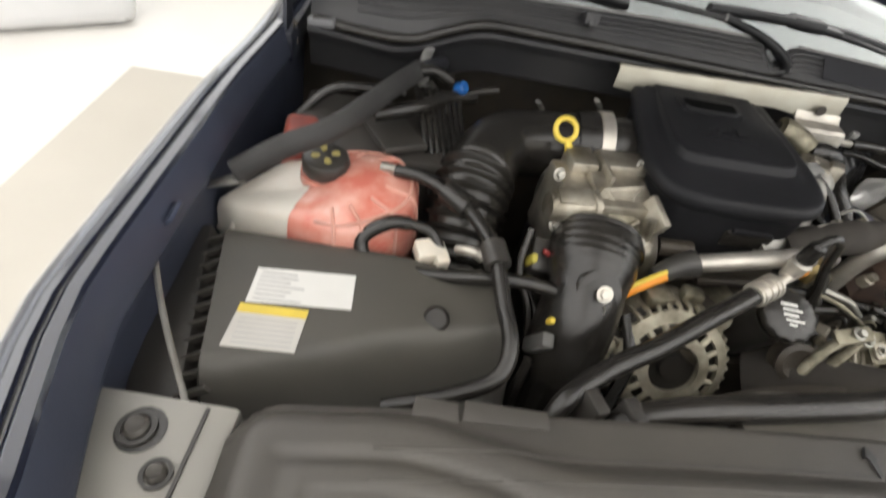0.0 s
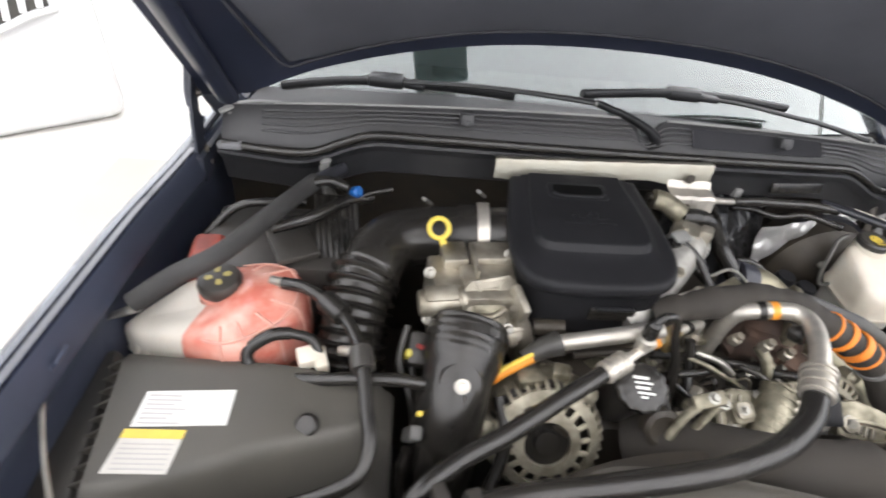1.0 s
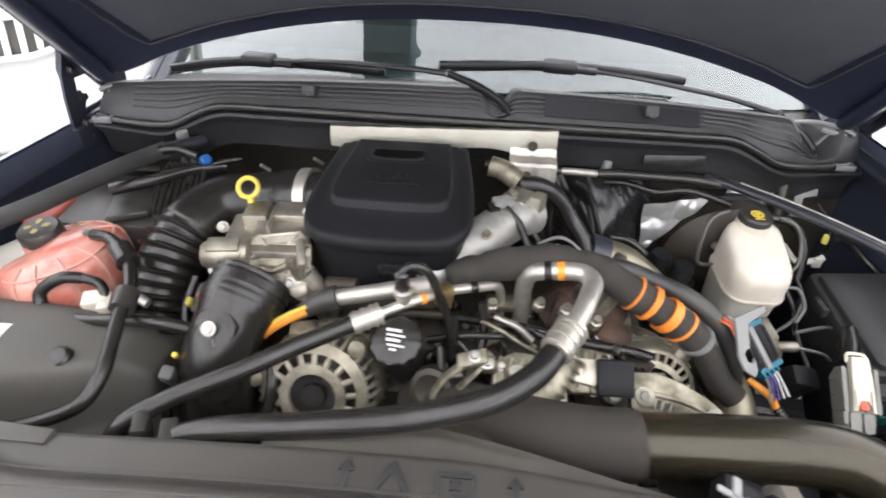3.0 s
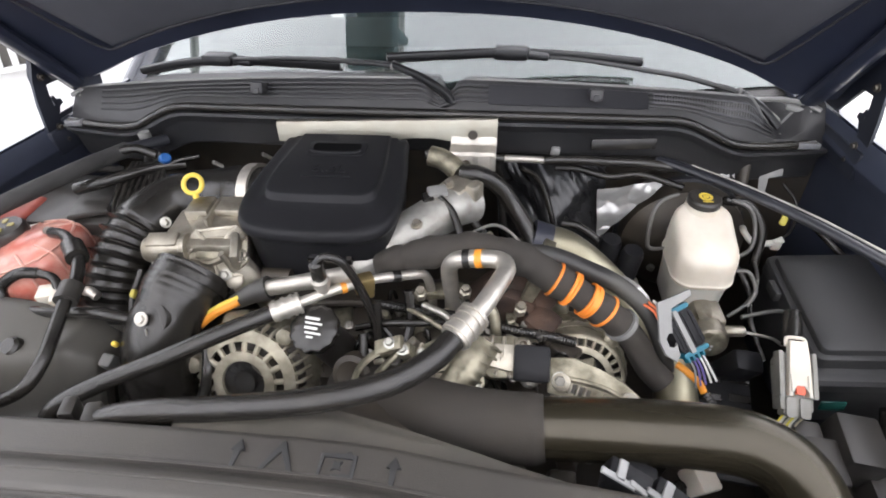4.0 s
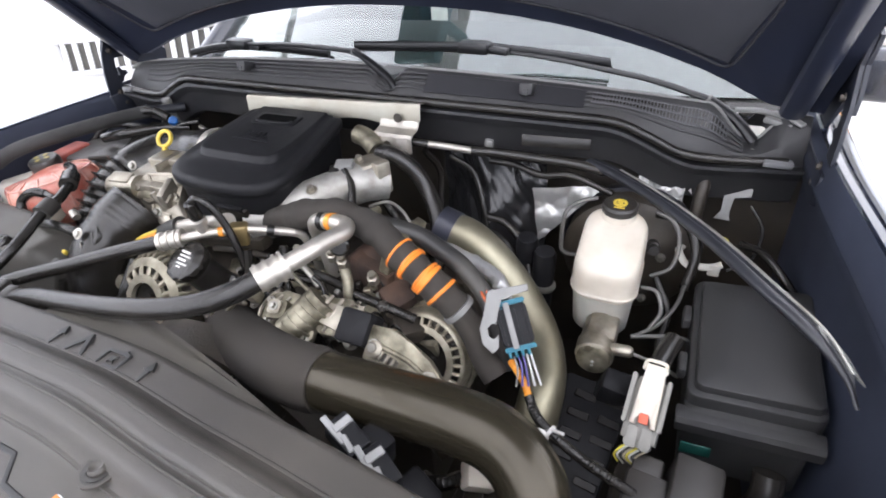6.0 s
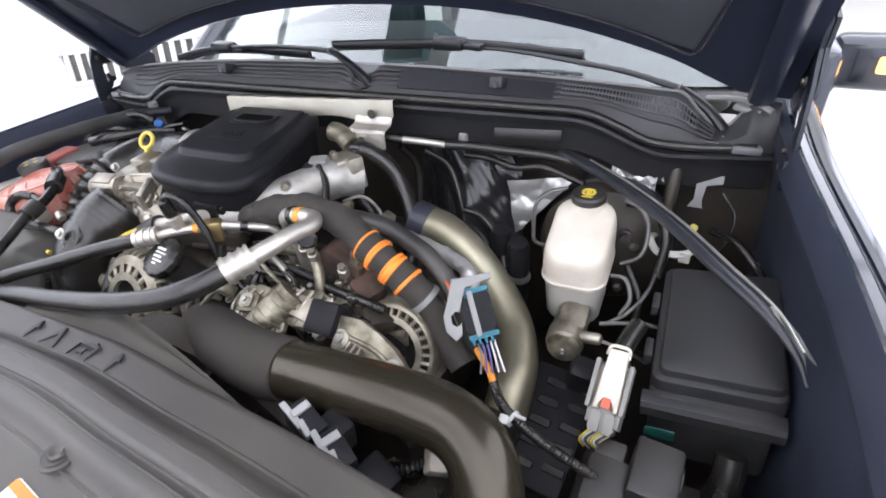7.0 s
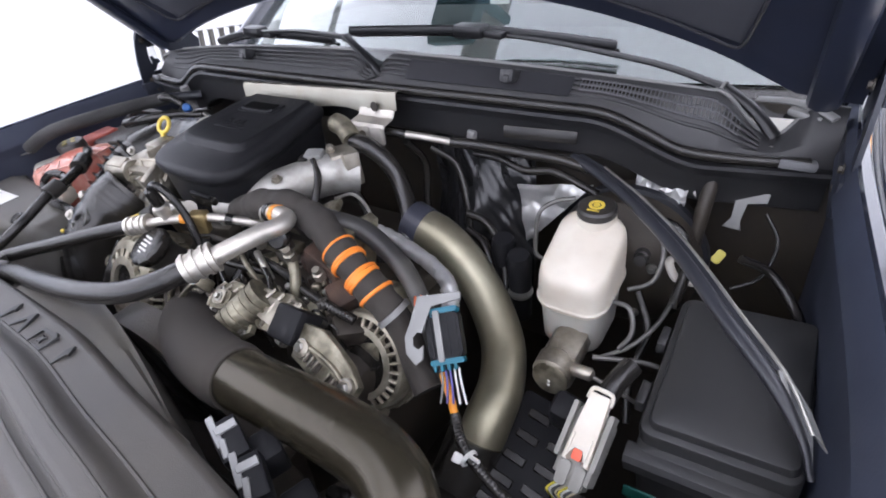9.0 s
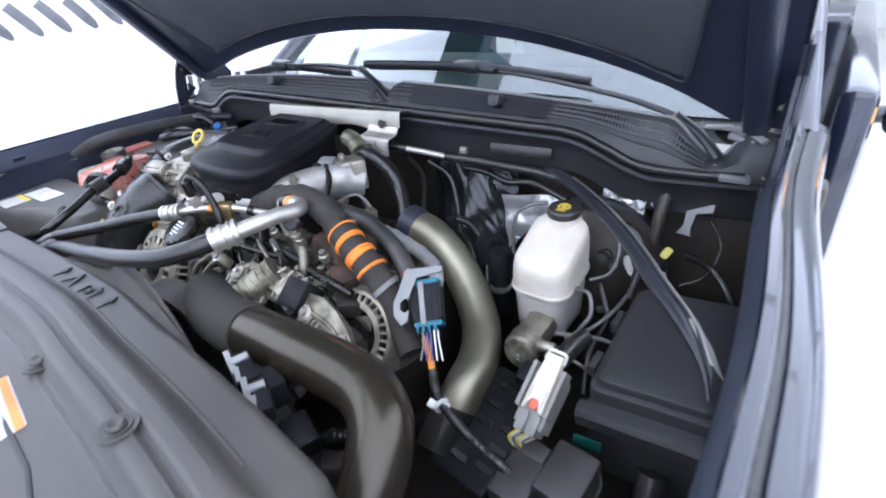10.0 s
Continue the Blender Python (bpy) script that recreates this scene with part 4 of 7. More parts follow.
part("rod", tube(nb(), [(-0.60, 0.88, 1.232), (-0.56, 0.95, 1.22)], 0.012, 12, 2), BRACE, brace)
part("loom", tube(nb(), [(-0.62, 0.85, 1.235), (-0.58, 0.875, 1.236), (-0.545, 0.885, 1.218)], 0.01, 10), RUBBER, brace)
plug = thing("blue_plug", (-0.541, 0.883, 1.2), "small blue wiring plug at the back of the bay", "plug", lay=(0.012, 0.002, -0.002))
part("body", lathe(nb(), [(0.009, 0), (0.012, 0.005), (0.011, 0.018), (0.008, 0.021)], (-0.546, 0.884, 1.207), (0.6, -0.4, 0.5), 16), BLUE, plug)
part("stem", tube(nb(), [(-0.60, 0.925, 1.25), (-0.605, 0.93, 1.22), (-0.60, 0.93, 1.17)], 0.012, 10, flat=0.5), GREY, plug)

# intake duct
duct = thing("intake_duct", (-0.47, 0.7, 1.0), "black ribbed intake duct from air box to engine cover", "duct")
LINE = [(-0.528, 0.545, 0.99), (-0.516, 0.60, 1.065), (-0.506, 0.655, 1.125), (-0.490, 0.715, 1.160), (-0.455, 0.782, 1.172), (-0.39, 0.805, 1.174), (-0.33, 0.80, 1.182), (-0.245, 0.795, 1.19)]


def ribbed(t):
    inside = 0.10 < t < 0.46
    return 0.0510 + (0.0105 * (0.5 + 0.5 * math.sin((t - 0.10) / 0.36 * 11 * 2 * math.pi)) ** 6 if inside else 0.003)


part("hose", tube(nb(), LINE, ribbed, 32, 44), RUBBER, duct, angle=70)
part("clamp", tube(nb(), [(-0.302, 0.799, 1.185), (-0.282, 0.798, 1.187)], 0.0605, 32, 2), ALU, duct, "bright steel hose clamp")
part("cuff", tube(nb(), [(-0.335, 0.80, 1.181), (-0.302, 0.799, 1.185)], 0.059, 28, 2), RUBBER, duct)
part("lower_clamp", tube(nb(), [(-0.522, 0.568, 1.026), (-0.517, 0.588, 1.05)], 0.06, 28, 2), ALU, duct)
part("air_pipe", tube(nb(), [(-0.525, 0.56, 1.02), (-0.50, 0.50, 0.98), (-0.47, 0.46, 0.95)], 0.062, 24), PLASTIC, duct)
for at in ((-0.40, 0.85, 1.225), (-0.30, 0.865, 1.238)):
    part("rear_tab", tube(nb(), [at, (at[0] + 0.012, at[1] + 0.008, at[2] - 0.014)], 0.007, 8, 3, flat=0.5), STEEL, duct)

# yellow dipstick
dip = thing("dipstick", (-0.376, 0.748, 1.1), "yellow ring-handled engine oil dipstick", "dipstick", lay=(-0.008, 0.018, -0.006))
m = toward((0.1, -0.75, 0.62), at=(-0.368, 0.722, 1.248))
loops = []
for i in range(25):
    a = 2 * math.pi * i / 24
    loops.append([m @ V((0.0165 + 0.0042 * math.cos(b)) * math.cos(a), (0.0165 + 0.0042 * math.cos(b)) * math.sin(a), 0.0042 * math.sin(b)) for b in (2 * math.pi * j / 10 for j in range(10))])
part("ring", loft(nb(), loops, (False, False)), YELLOW, dip)
part("stem", tube(nb(), [m @ V(0.004, -0.018, 0), m @ V(0.008, -0.032, 0), m @ V(0.010, -0.042, 0)], lambda t: 0.005 + 0.003 * t, 10), YELLOW, dip)
part("pipe", tube(nb(), [m @ V(0.010, -0.042, 0), (-0.37, 0.735, 1.15), (-0.36, 0.74, 1.05)], 0.006, 10), STEEL, dip)

# cast housing behind the rubber duct
cast = thing("throttle_housing", (-0.32, 0.66, 1.0), "bare cast aluminium throttle housing with ribs and bolts", "housing")
part("body", box(nb(), (-0.325, 0.668, 1.150), (0.130, 0.105, 0.11), (0, 4, 8), 0.006), CAST, cast)
part("motor", lathe(nb(), [(0.019, -0.034), (0.021, -0.030), (0.021, 0.026), (0.024, 0.028), (0.024, 0.036), (0.017, 0.038)], (-0.372, 0.620, 1.192), (1, 0.15, 0), 24), CAST, cast)
part("motor_cover", box(nb(), (-0.372, 0.618, 1.212), (0.05, 0.026, 0.008), (20, 0, 8), 0.003), CAST, cast)
part("top_block", box(nb(), (-0.350, 0.706, 1.207), (0.040, 0.050, 0.036), (0, 0, 6), 0.004), CAST, cast)
part("top_block", box(nb(), (-0.287, 0.712, 1.209), (0.076, 0.046, 0.032), (0, 0, 4), 0.004), CAST, cast)
part("top_rib", box(nb(), (-0.318, 0.690, 1.212), (0.006, 0.07, 0.03), (0, 0, 6), 0.002), CAST, cast)
part("flange", box(nb(), (-0.296, 0.664, 1.204), (0.09, 0.05, 0.012), (12, 4, 8), 0.003), CAST, cast)
part("bore_rim", tube(nb(), [(-0.335, 0.640, 1.196), (-0.325, 0.618, 1.182), (-0.298, 0.607, 1.176), (-0.272, 0.618, 1.184)], 0.0055, 8, 6), CAST, cast)
part("bore_face", box(nb(), (-0.300, 0.628, 1.186), (0.05, 0.035, 0.02), (38, 4, 8), 0.006), CAST_DULL, cast)
cm = toward((0.22, -0.66, 0.72), (0, 0, 1), (-0.300, 0.632, 1.178))
part("ribbed_face", prism(nb(), [(-0.050, 0.018), (-0.022, 0.042), (0.044, 0.040), (0.058, 0.016), (0.052, -0.028), (0.034, -0.056), (0.0, -0.046), (-0.036, -0.012)], cm, 0.014, 0.004), CAST, cast)
for pts in ([(-0.046, 0.016), (0.0, 0.010), (0.054, 0.014)], [(-0.020, 0.040), (-0.006, 0.010), (0.004, -0.042)], [(0.042, 0.038), (0.020, 0.012), (0.032, -0.052)], [(-0.034, -0.010), (0.0, -0.014), (0.050, -0.024)], [(-0.018, 0.038), (0.042, 0.037)], [(0.020, 0.012), (0.004, -0.012)]):
    part("face_rib", tube(nb(), [cm @ V(x, y, 0.014) for x, y in pts], 0.0032, 6, 3), CAST, cast)
for x, y in ((0.044, -0.012), (0.028, -0.042), (-0.036, 0.012)):
    part("face_boss", lathe(nb(), [(0.0095, 0.008), (0.0095, 0.020), (0.0065, 0.022), (0.004, 0.016)], cm @ V(x, y, 0), (0.22, -0.66, 0.72), 16), CAST, cast)
part("side_plate", box(nb(), (-0.262, 0.628, 1.165), (0.012, 0.05, 0.10), (18, 10, 20), 0.003), CAST, cast)
for k in range(4):
    part("rib", box(nb(), (-0.372 + 0.022 * k, 0.612, 1.142), (0.005, 0.030, 0.055), (10, 0, 8), 0.0015, 1), CAST, cast)
for k in range(3):
    part("side_rib", box(nb(), (-0.248 - 0.004 * k, 0.610 - 0.004 * k, 1.19 - 0.028 * k), (0.016, 0.022, 0.005), (18, 10, 20), 0.0015, 1), CAST, cast)
part("web", tube(nb(), [(-0.265, 0.60, 1.205), (-0.255, 0.605, 1.16), (-0.25, 0.61, 1.11)], 0.006, 8), CAST, cast)
part("boss", lathe(nb(), [(0.014, -0.01), (0.014, 0.008), (0.010, 0.010)], (-0.258, 0.600, 1.150), (0.2, -0.8, 0.5), 18), CAST, cast)
for at in ((-0.268, 0.595, 1.165), (-0.39, 0.605, 1.17), (-0.262, 0.70, 1.226), (-0.262, 0.615, 1.125), (-0.39, 0.66, 1.215)):
    part("bolt", bolt(nb(), at, (0.2, -0.8, 0.5), 0.008, 0.01), STEEL, cast)
part("side_arm", tube(nb(), [(-0.255, 0.62, 1.165), (-0.235, 0.62, 1.12), (-0.225, 0.63, 1.06)], 0.02, 12), CAST, cast)
part("yellow_plug", box(nb(), (-0.418, 0.565, 1.135), (0.009, 0.014, 0.030), (30, 10, 0), 0.004, 3), FADED_YELLOW, cast)
part("red_lock", box(nb(), (-0.400, 0.567, 1.150), (0.012, 0.007, 0.007), (30, 35, 0), 0.002), mat("dull_red_plastic", (0.30, 0.04, 0.035), 0.45), cast)
part("plug_body", box(nb(), (-0.405, 0.585, 1.12), (0.03, 0.05, 0.05), (30, 10, 0), 0.006), PLASTIC, cast)
part("plug_cable", tube(nb(), [(-0.41, 0.57, 1.10), (-0.405, 0.54, 1.08), (-0.39, 0.51, 1.07)], 0.007, 8), RUBBER, cast)

# rubber charge duct with the bolt
charge = thing("charge_duct", (-0.34, 0.5, 0.9), "black rubber charge duct with a bright bolt", "duct", lay=(-0.006, 0.002, 0.004))


def boot(t):
    return 0.053 + 0.008 * step(0.22, 0.12, t) + 0.003 * step(0.35, 0.6, t) + (0.0006 * math.sin(t * 210) if t < 0.17 else 0)


part("hose", tube(nb(), [(-0.320, 0.60, 1.155), (-0.329, 0.565, 1.140), (-0.341, 0.52, 1.115), (-0.350, 0.49, 1.075), (-0.354, 0.475, 1.0), (-0.354, 0.47, 0.85)], boot, 28, 14), RUBBER, charge, angle=70)
part("boss", lathe(nb(), [(0.034, -0.016), (0.033, -0.002), (0.029, 0.004), (0.022, 0.006), (0.008, 0.006)], (-0.338, 0.4975, 1.151), (0, -0.75, 0.66), 28), RUBBER, charge, "round moulded boss")
part("thin_lead", tube(nb(), [(-0.333, 0.478, 1.150), (-0.330, 0.462, 1.11), (-0.326, 0.452, 1.06), (-0.322, 0.445, 1.02)], 0.0018, 6), STEEL, charge)
part("bolt", bolt(nb(), (-0.338, 0.484, 1.164), (0, -0.75, 0.66), 0.009, 0.008), ALU, charge, "bright bolt head")
part("ring_rib", tube(nb(), [(-0.3205, 0.585, 1.149), (-0.3225, 0.574, 1.1445)], 0.0625, 28, 2), RUBBER, charge)

# sensor plug on the side of the duct
plug = thing("sensor_plug", (-0.4, 0.44, 1.0), "grey sensor plug with a yellow lock on a black cable", "plug")
part("body", box(nb(), (-0.408, 0.460, 1.092), (0.018, 0.020, 0.052), (25, 15, 0), 0.004), mat("dark_grey_plastic", (0.09, 0.088, 0.082), 0.45), plug)
part("latch", box(nb(), (-0.4095, 0.449, 1.096), (0.008, 0.004, 0.024), (25, 15, 0), 0.001), GREY, plug)
part("lock", box(nb(), (-0.399, 0.473, 1.122), (0.008, 0.008, 0.014), (25, 15, 0), 0.003), YELLOW, plug)
part("cable", tube(nb(), [(-0.414, 0.450, 1.068), (-0.422, 0.435, 1.02), (-0.42, 0.42, 0.92)], 0.008, 8), RUBBER, plug)

# ---- engine ----
block = thing("engine_block", (0, 0.65, 0.6), "grimy dark diesel engine block and heads", "engine")
bm = box(nb(), (0, 0.72, 0.86), (0.66, 0.42, 0.34), bev=0.03)
box(bm, (0.02, 0.64, 1.04), (0.48, 0.16, 0.08), bev=0.02)
part("block", bm, DARK, block)
random.seed(11)
for k in range(26):
    x, y = random.uniform(-0.2, 0.32), random.uniform(0.50, 0.72)
    part("bracket", box(nb(), (x, y, random.uniform(1.03, 1.075)), (random.uniform(0.02, 0.06), random.uniform(0.02, 0.05), random.uniform(0.02, 0.05)), (random.uniform(-20, 20), random.uniform(-20, 20), random.uniform(0, 90)), 0.005), CAST_DULL if k % 3 == 0 else DARK, block)
for k in range(16):
    part("bolt", bolt(nb(), (random.uniform(-0.12, 0.28), random.uniform(0.5, 0.66), random.uniform(1.075, 1.10)), (random.uniform(-0.3, 0.3), -0.4, 1), random.uniform(0.005, 0.008), 0.008), STEEL, block)
bm = box(nb(), (0.185, 0.645, 1.10), (0.09, 0.06, 0.07), (0, 12, -10), 0.012)
tube(bm, [(0.13, 0.65, 1.09), (0.19, 0.66, 1.13), (0.25, 0.64, 1.09)], 0.026, 12)
box(bm, (0.24, 0.61, 1.085), (0.05, 0.05, 0.04), (10, 20, -30), 0.008)
part("manifold", bm, RUST, block, "rust-brown iron manifold")
part("heat_plate", box(nb(), (0.225, 0.66, 1.135), (0.02, 0.09, 0.11), (0, 20, -10), 0.003), CAST_DULL, block)
bm = box(nb(), (-0.115, 0.62, 1.118), (0.16, 0.03, 0.025), (0, -6, 4), 0.006)
tube(bm, [(-0.22, 0.625, 1.14), (-0.17, 0.622, 1.143)], 0.014, 12, 2)
part("rail", bm, DARK, block)
# pump and pulley bracket castings between the alternators
bm = nb()
for pts in ([(0.034, 0.500, 1.136), (0.0, 0.490, 1.126), (-0.026, 0.475, 1.102), (-0.040, 0.460, 1.055)], [(0.034, 0.494, 1.130), (0.012, 0.480, 1.110), (-0.006, 0.468, 1.085), (-0.016, 0.454, 1.040)]):
    tube(bm, pts, 0.0042, 8, 5, flat=1.7, up=(0, -1, 0))
box(bm, (0.020, 0.497, 1.138), (0.045, 0.022, 0.014), (25, -24, 0), 0.004)
box(bm, (-0.016, 0.455, 1.045), (0.05, 0.016, 0.014), (25, 0, 0), 0.004)
box(bm, (0.042, 0.500, 1.125), (0.022, 0.02, 0.03), (25, -10, 0), 0.004)
part("idler_bracket", bm, CAST_DULL, block, "slotted A-shaped cast bracket")
part("idler", lathe(nb(), [(0.026, -0.014), (0.030, -0.012), (0.026, -0.004), (0.026, 0.004), (0.030, 0.010), (0.022, 0.013), (0.012, 0.008)], (-0.036, 0.485, 1.085), (-0.1, -0.8, 0.5), 28), DARK, block)
# pump: a flange plate, a raised square pad, a finned barrel and its end plate
pm = toward((0.05, -0.5, 0.86), (0, 1, 0), (0.10, 0.510, 1.088))
bm = prism(nb(), [(-0.052, -0.018), (-0.038, -0.032), (0.0, -0.034), (0.045, -0.040), (0.058, -0.024), (0.052, 0.012), (0.03, 0.034), (-0.02, 0.036), (-0.05, 0.018)], pm, 0.012, 0.003)
part("pump", bm, CAST_DULL, block, "stained cast pump flange")
part("pump_pad", prism(nb(), rrect(0.036, 0.03, 0.005), pm @ pose(-0.016, 0.0, 0.010, 0, 0, 12), 0.016, 0.003), CAST_DULL, block)
part("pump_pad", prism(nb(), rrect(0.022, 0.022, 0.004), pm @ pose(-0.018, 0.002, 0.024, 0, 0, 12), 0.006, 0.002), CAST, block)
barrel = [pm @ V(0.014, -0.034, 0.014), pm @ V(0.034, 0.004, 0.020), pm @ V(0.050, 0.034, 0.022)]
bm = tube(nb(), barrel, 0.025, 20, 4)
for t in range(7):
    f = t / 6
    q = barrel[0].lerp(barrel[2], f)
    e = barrel[0].lerp(barrel[2], f + 0.05)
    part("barrel_fin", tube(nb(), [q + V(0.002, 0, 0), e + V(0.002, 0, 0)], 0.0275, 20, 1), CAST_DULL, block)
part("pump_barrel", bm, CAST_DULL, block, "finned pump barrel")
part("end_plate", prism(nb(), rrect(0.06, 0.014, 0.004), pm @ pose(-0.022, -0.036, 0.004, 0, 0, 4), 0.014, 0.002), CAST, block)
sm = toward((0.1, -0.5, 0.86), (0, 1, 0), (0.186, 0.535, 1.080))
part("side_block", prism(nb(), [(-0.046, -0.026), (-0.02, -0.034), (0.03, -0.026), (0.044, -0.004), (0.036, 0.024), (0.004, 0.034), (-0.034, 0.026)], sm, 0.026, 0.004), CAST_DULL, block)
part("side_block", prism(nb(), [(-0.03, -0.018), (0.006, -0.022), (0.020, -0.004), (0.014, 0.018), (-0.022, 0.016)], sm @ pose(0, 0, 0.024), 0.012, 0.003), CAST, block)
for k in range(4):
    part("side_rib", tube(nb(), [sm @ V(-0.036 + 0.02 * k, -0.028, 0.026), sm @ V(-0.030 + 0.02 * k, 0.0, 0.038 - 0.003 * k), sm @ V(-0.026 + 0.018 * k, 0.028, 0.028)], 0.003, 6, 3), CAST, block)
for x, y in ((-0.036, 0.016), (0.03, -0.016), (0.02, 0.02)):
    part("side_boss", lathe(nb(), [(0.009, 0.018), (0.009, 0.032), (0.006, 0.034), (0.003, 0.028)], sm @ V(x, y, 0), (0.1, -0.5, 0.86), 14), CAST, block)
for k in range(3):
    part("pump_web", tube(nb(), [pm @ V(-0.046 + 0.014 * k, -0.026, 0.012), pm @ V(-0.048 + 0.016 * k, 0.0, 0.016), pm @ V(-0.04 + 0.016 * k, 0.026, 0.012)], 0.0028, 6, 3), CAST, block)
part("gasket_strap", tube(nb(), [(0.055, 0.47, 1.075), (0.09, 0.462, 1.083), (0.13, 0.468, 1.08)], 0.004, 8, 3, flat=0.5), STEEL, block)
for at in ((-0.018, 0.002, 0.030), (0.046, -0.028, 0.013), (-0.04, 0.012, 0.013), (-0.03, -0.022, 0.013), (0.02, 0.028, 0.013)):
    part("pump_bolt", bolt(nb(), pm @ V(*at), (0.05, -0.5, 0.86), 0.0062, 0.009), STEEL, block)
for at, ax in (((0.022, 0.494, 1.147), (0, -0.4, 0.9)), ((0.04, 0.492, 1.137), (0, -0.4, 0.9)), ((0.03, 0.42, 1.01), (0, -0.5, 0.86)), ((0.178, 0.53, 1.108), (0, -0.3, 0.95))):
    part("pump_bolt", bolt(nb(), at, ax, 0.0075, 0.010), STEEL, block)
# small pipes and unions under the lines
for pts, r, mm in (([(0.052, 0.60, 1.12), (0.085, 0.585, 1.118), (0.11, 0.575, 1.10)], 0.006, STEEL), ([(0.03, 0.585, 1.125), (0.06, 0.570, 1.122), (0.095, 0.560, 1.105), (0.13, 0.555, 1.085)], 0.004, CAST_DULL), ([(0.15, 0.60, 1.14), (0.165, 0.585, 1.12), (0.17, 0.57, 1.09)], 0.009, CAST_DULL), ([(-0.15, 0.60, 1.105), (-0.08, 0.605, 1.11), (-0.01, 0.61, 1.105)], 0.007, DARK)):
    part("small_pipe", tube(nb(), pts, r, 10), mm, block)
for at in ((0.118, 0.615, 1.14), (0.045, 0.615, 1.13), (0.205, 0.60, 1.125), (0.155, 0.595, 1.15)):
    part("union_nut", lathe(nb(), [(0.010, -0.01), (0.010, 0.004), (0.007, 0.006), (0.007, 0.014)], at, (0.1, -0.3, 1), 6), CAST, block)

# small fasteners, clips and leads over the front of the engine
rf = random.Random(21)
for k in range(34):
    x, y = rf.uniform(-0.03, 0.26), rf.uniform(0.51, 0.62)
    z = 1.075 + 0.02 * rf.random()
    part("nut", lathe(nb(), [(0.006, -0.02), (0.006, 0.004), (0.004, 0.006)], (x, y, z), (rf.uniform(-0.4, 0.4), rf.uniform(-0.6, 0.0), 1), 6), (STEEL, CAST_DULL, DARK)[k % 3], block)
for k in range(26):
    x, y = rf.uniform(-0.05, 0.26), rf.uniform(0.50, 0.64)
    z = rf.uniform(1.06, 1.10)
    a, l = rf.uniform(0, 6.28), rf.uniform(0.03, 0.07)
    ex, ey = x + l * math.cos(a), y + 0.5 * l * math.sin(a)
    part("lead", tube(nb(), [(x, y, z - 0.02), (x * 0.7 + ex * 0.3, y * 0.7 + ey * 0.3, z + 0.012), (x * 0.3 + ex * 0.7, y * 0.3 + ey * 0.7, z + 0.010), (ex, ey, z - 0.025)], rf.uniform(0.002, 0.0042), 8), CAST_DULL if k % 6 == 0 else RUBBER, block)
for k in range(12):
    part("clip", box(nb(), (rf.uniform(-0.04, 0.26), rf.uniform(0.50, 0.63), rf.uniform(1.08, 1.105)), (rf.uniform(0.010, 0.026), rf.uniform(0.008, 0.018), 0.012), (rf.uniform(-25, 25), rf.uniform(-25, 25), rf.uniform(0, 90)), 0.002, 1), (CAST, PLASTIC, CAST_DULL)[k % 3], block)

cover = thing("engine_cover", (-0.128, 0.75, 1.1), "black plastic engine cover with a stepped top", "engine cover")
HALF = [(0.0, -0.136), (0.064, -0.133), (0.104, -0.122), (0.126, -0.098), (0.135, -0.058), (0.134, -0.01), (0.128, 0.05), (0.121, 0.10), (0.119, 0.119), (0.116, 0.1265), (0.108, 0.128), (0.055, 0.129)]
SHAPE = smooth([(x, y, 0) for x, y in HALF] + [(0.0, 0.129, 0)] + [(-x, y, 0) for x, y in HALF[::-1]], 3)[:-1]


PANEL = [(0.0, -0.132), (0.06, -0.1315), (0.10, -0.129), (0.120, -0.118), (0.128, -0.095), (0.130, -0.05), (0.127, 0.0), (0.121, 0.06), (0.116, 0.10), (0.114, 0.1265), (0.106, 0.128), (0.055, 0.129)]
PANEL = smooth([(x, y, 0) for x, y in PANEL] + [(0.0, 0.129, 0)] + [(-x, y, 0) for x, y in PANEL[::-1]], 3)[:-1]


def cover_at(p, s, z):
    y = 0.752 + p.y * s
    return V(-0.128 + p.x * s, y, min(z, 1.2445) + max(0.0, z - 1.2445) * (1 - 0.62 * step(0.70, 0.885, y)) + 0.125 * (y - 0.66))


def plateau(s, sy, dy, z):
    return [cover_at(V(p.x * s, p.y * sy + dy, 0), 1, z) for p in PANEL]


loops = [[cover_at(p, s, z) for p in SHAPE] for s, z in ((0.90, 1.13), (0.925, 1.175), (0.94, 1.212), (0.955, 1.219), (0.99, 1.224), (1.0, 1.229), (1.0, 1.234), (0.985, 1.241), (0.95, 1.244), (0.90, 1.2445))]
for w, sy, z in ((0.85, 0.84, 1.2462), (0.755, 0.745, 1.2478), (0.748, 0.738, 1.2490), (0.732, 0.722, 1.2580), (0.725, 0.715, 1.2594), (0.70, 0.69, 1.2597), (0.3, 0.3, 1.2605)):
    loops.append(plateau(w, sy, 0.126 * (1 - sy) - 0.003, z))
part("shell", loft(nb(), loops), COVER, cover, angle=50)
slot_m = toward((0, -0.09, 0.996), (0, 1, 0), cover_at(V(-0.004, 0.074, 0), 1, 1.2588))
part("slot_frame", prism(nb(), rrect(0.108, 0.046, 0.010), slot_m, 0.0034, 0.0025), COVER, cover)
# the slot isn't cut: a flat near-black sheet carries its shade
part("slot", prism(nb(), rrect(0.088, 0.030, 0.006), slot_m @ pose(0, 0, 0.0032), 0.0005, 0), mat("slot_shade_black", (0.004, 0.004, 0.004), 0.9, spec=0.05), cover, "flat near-black sheet for the slot's shade")
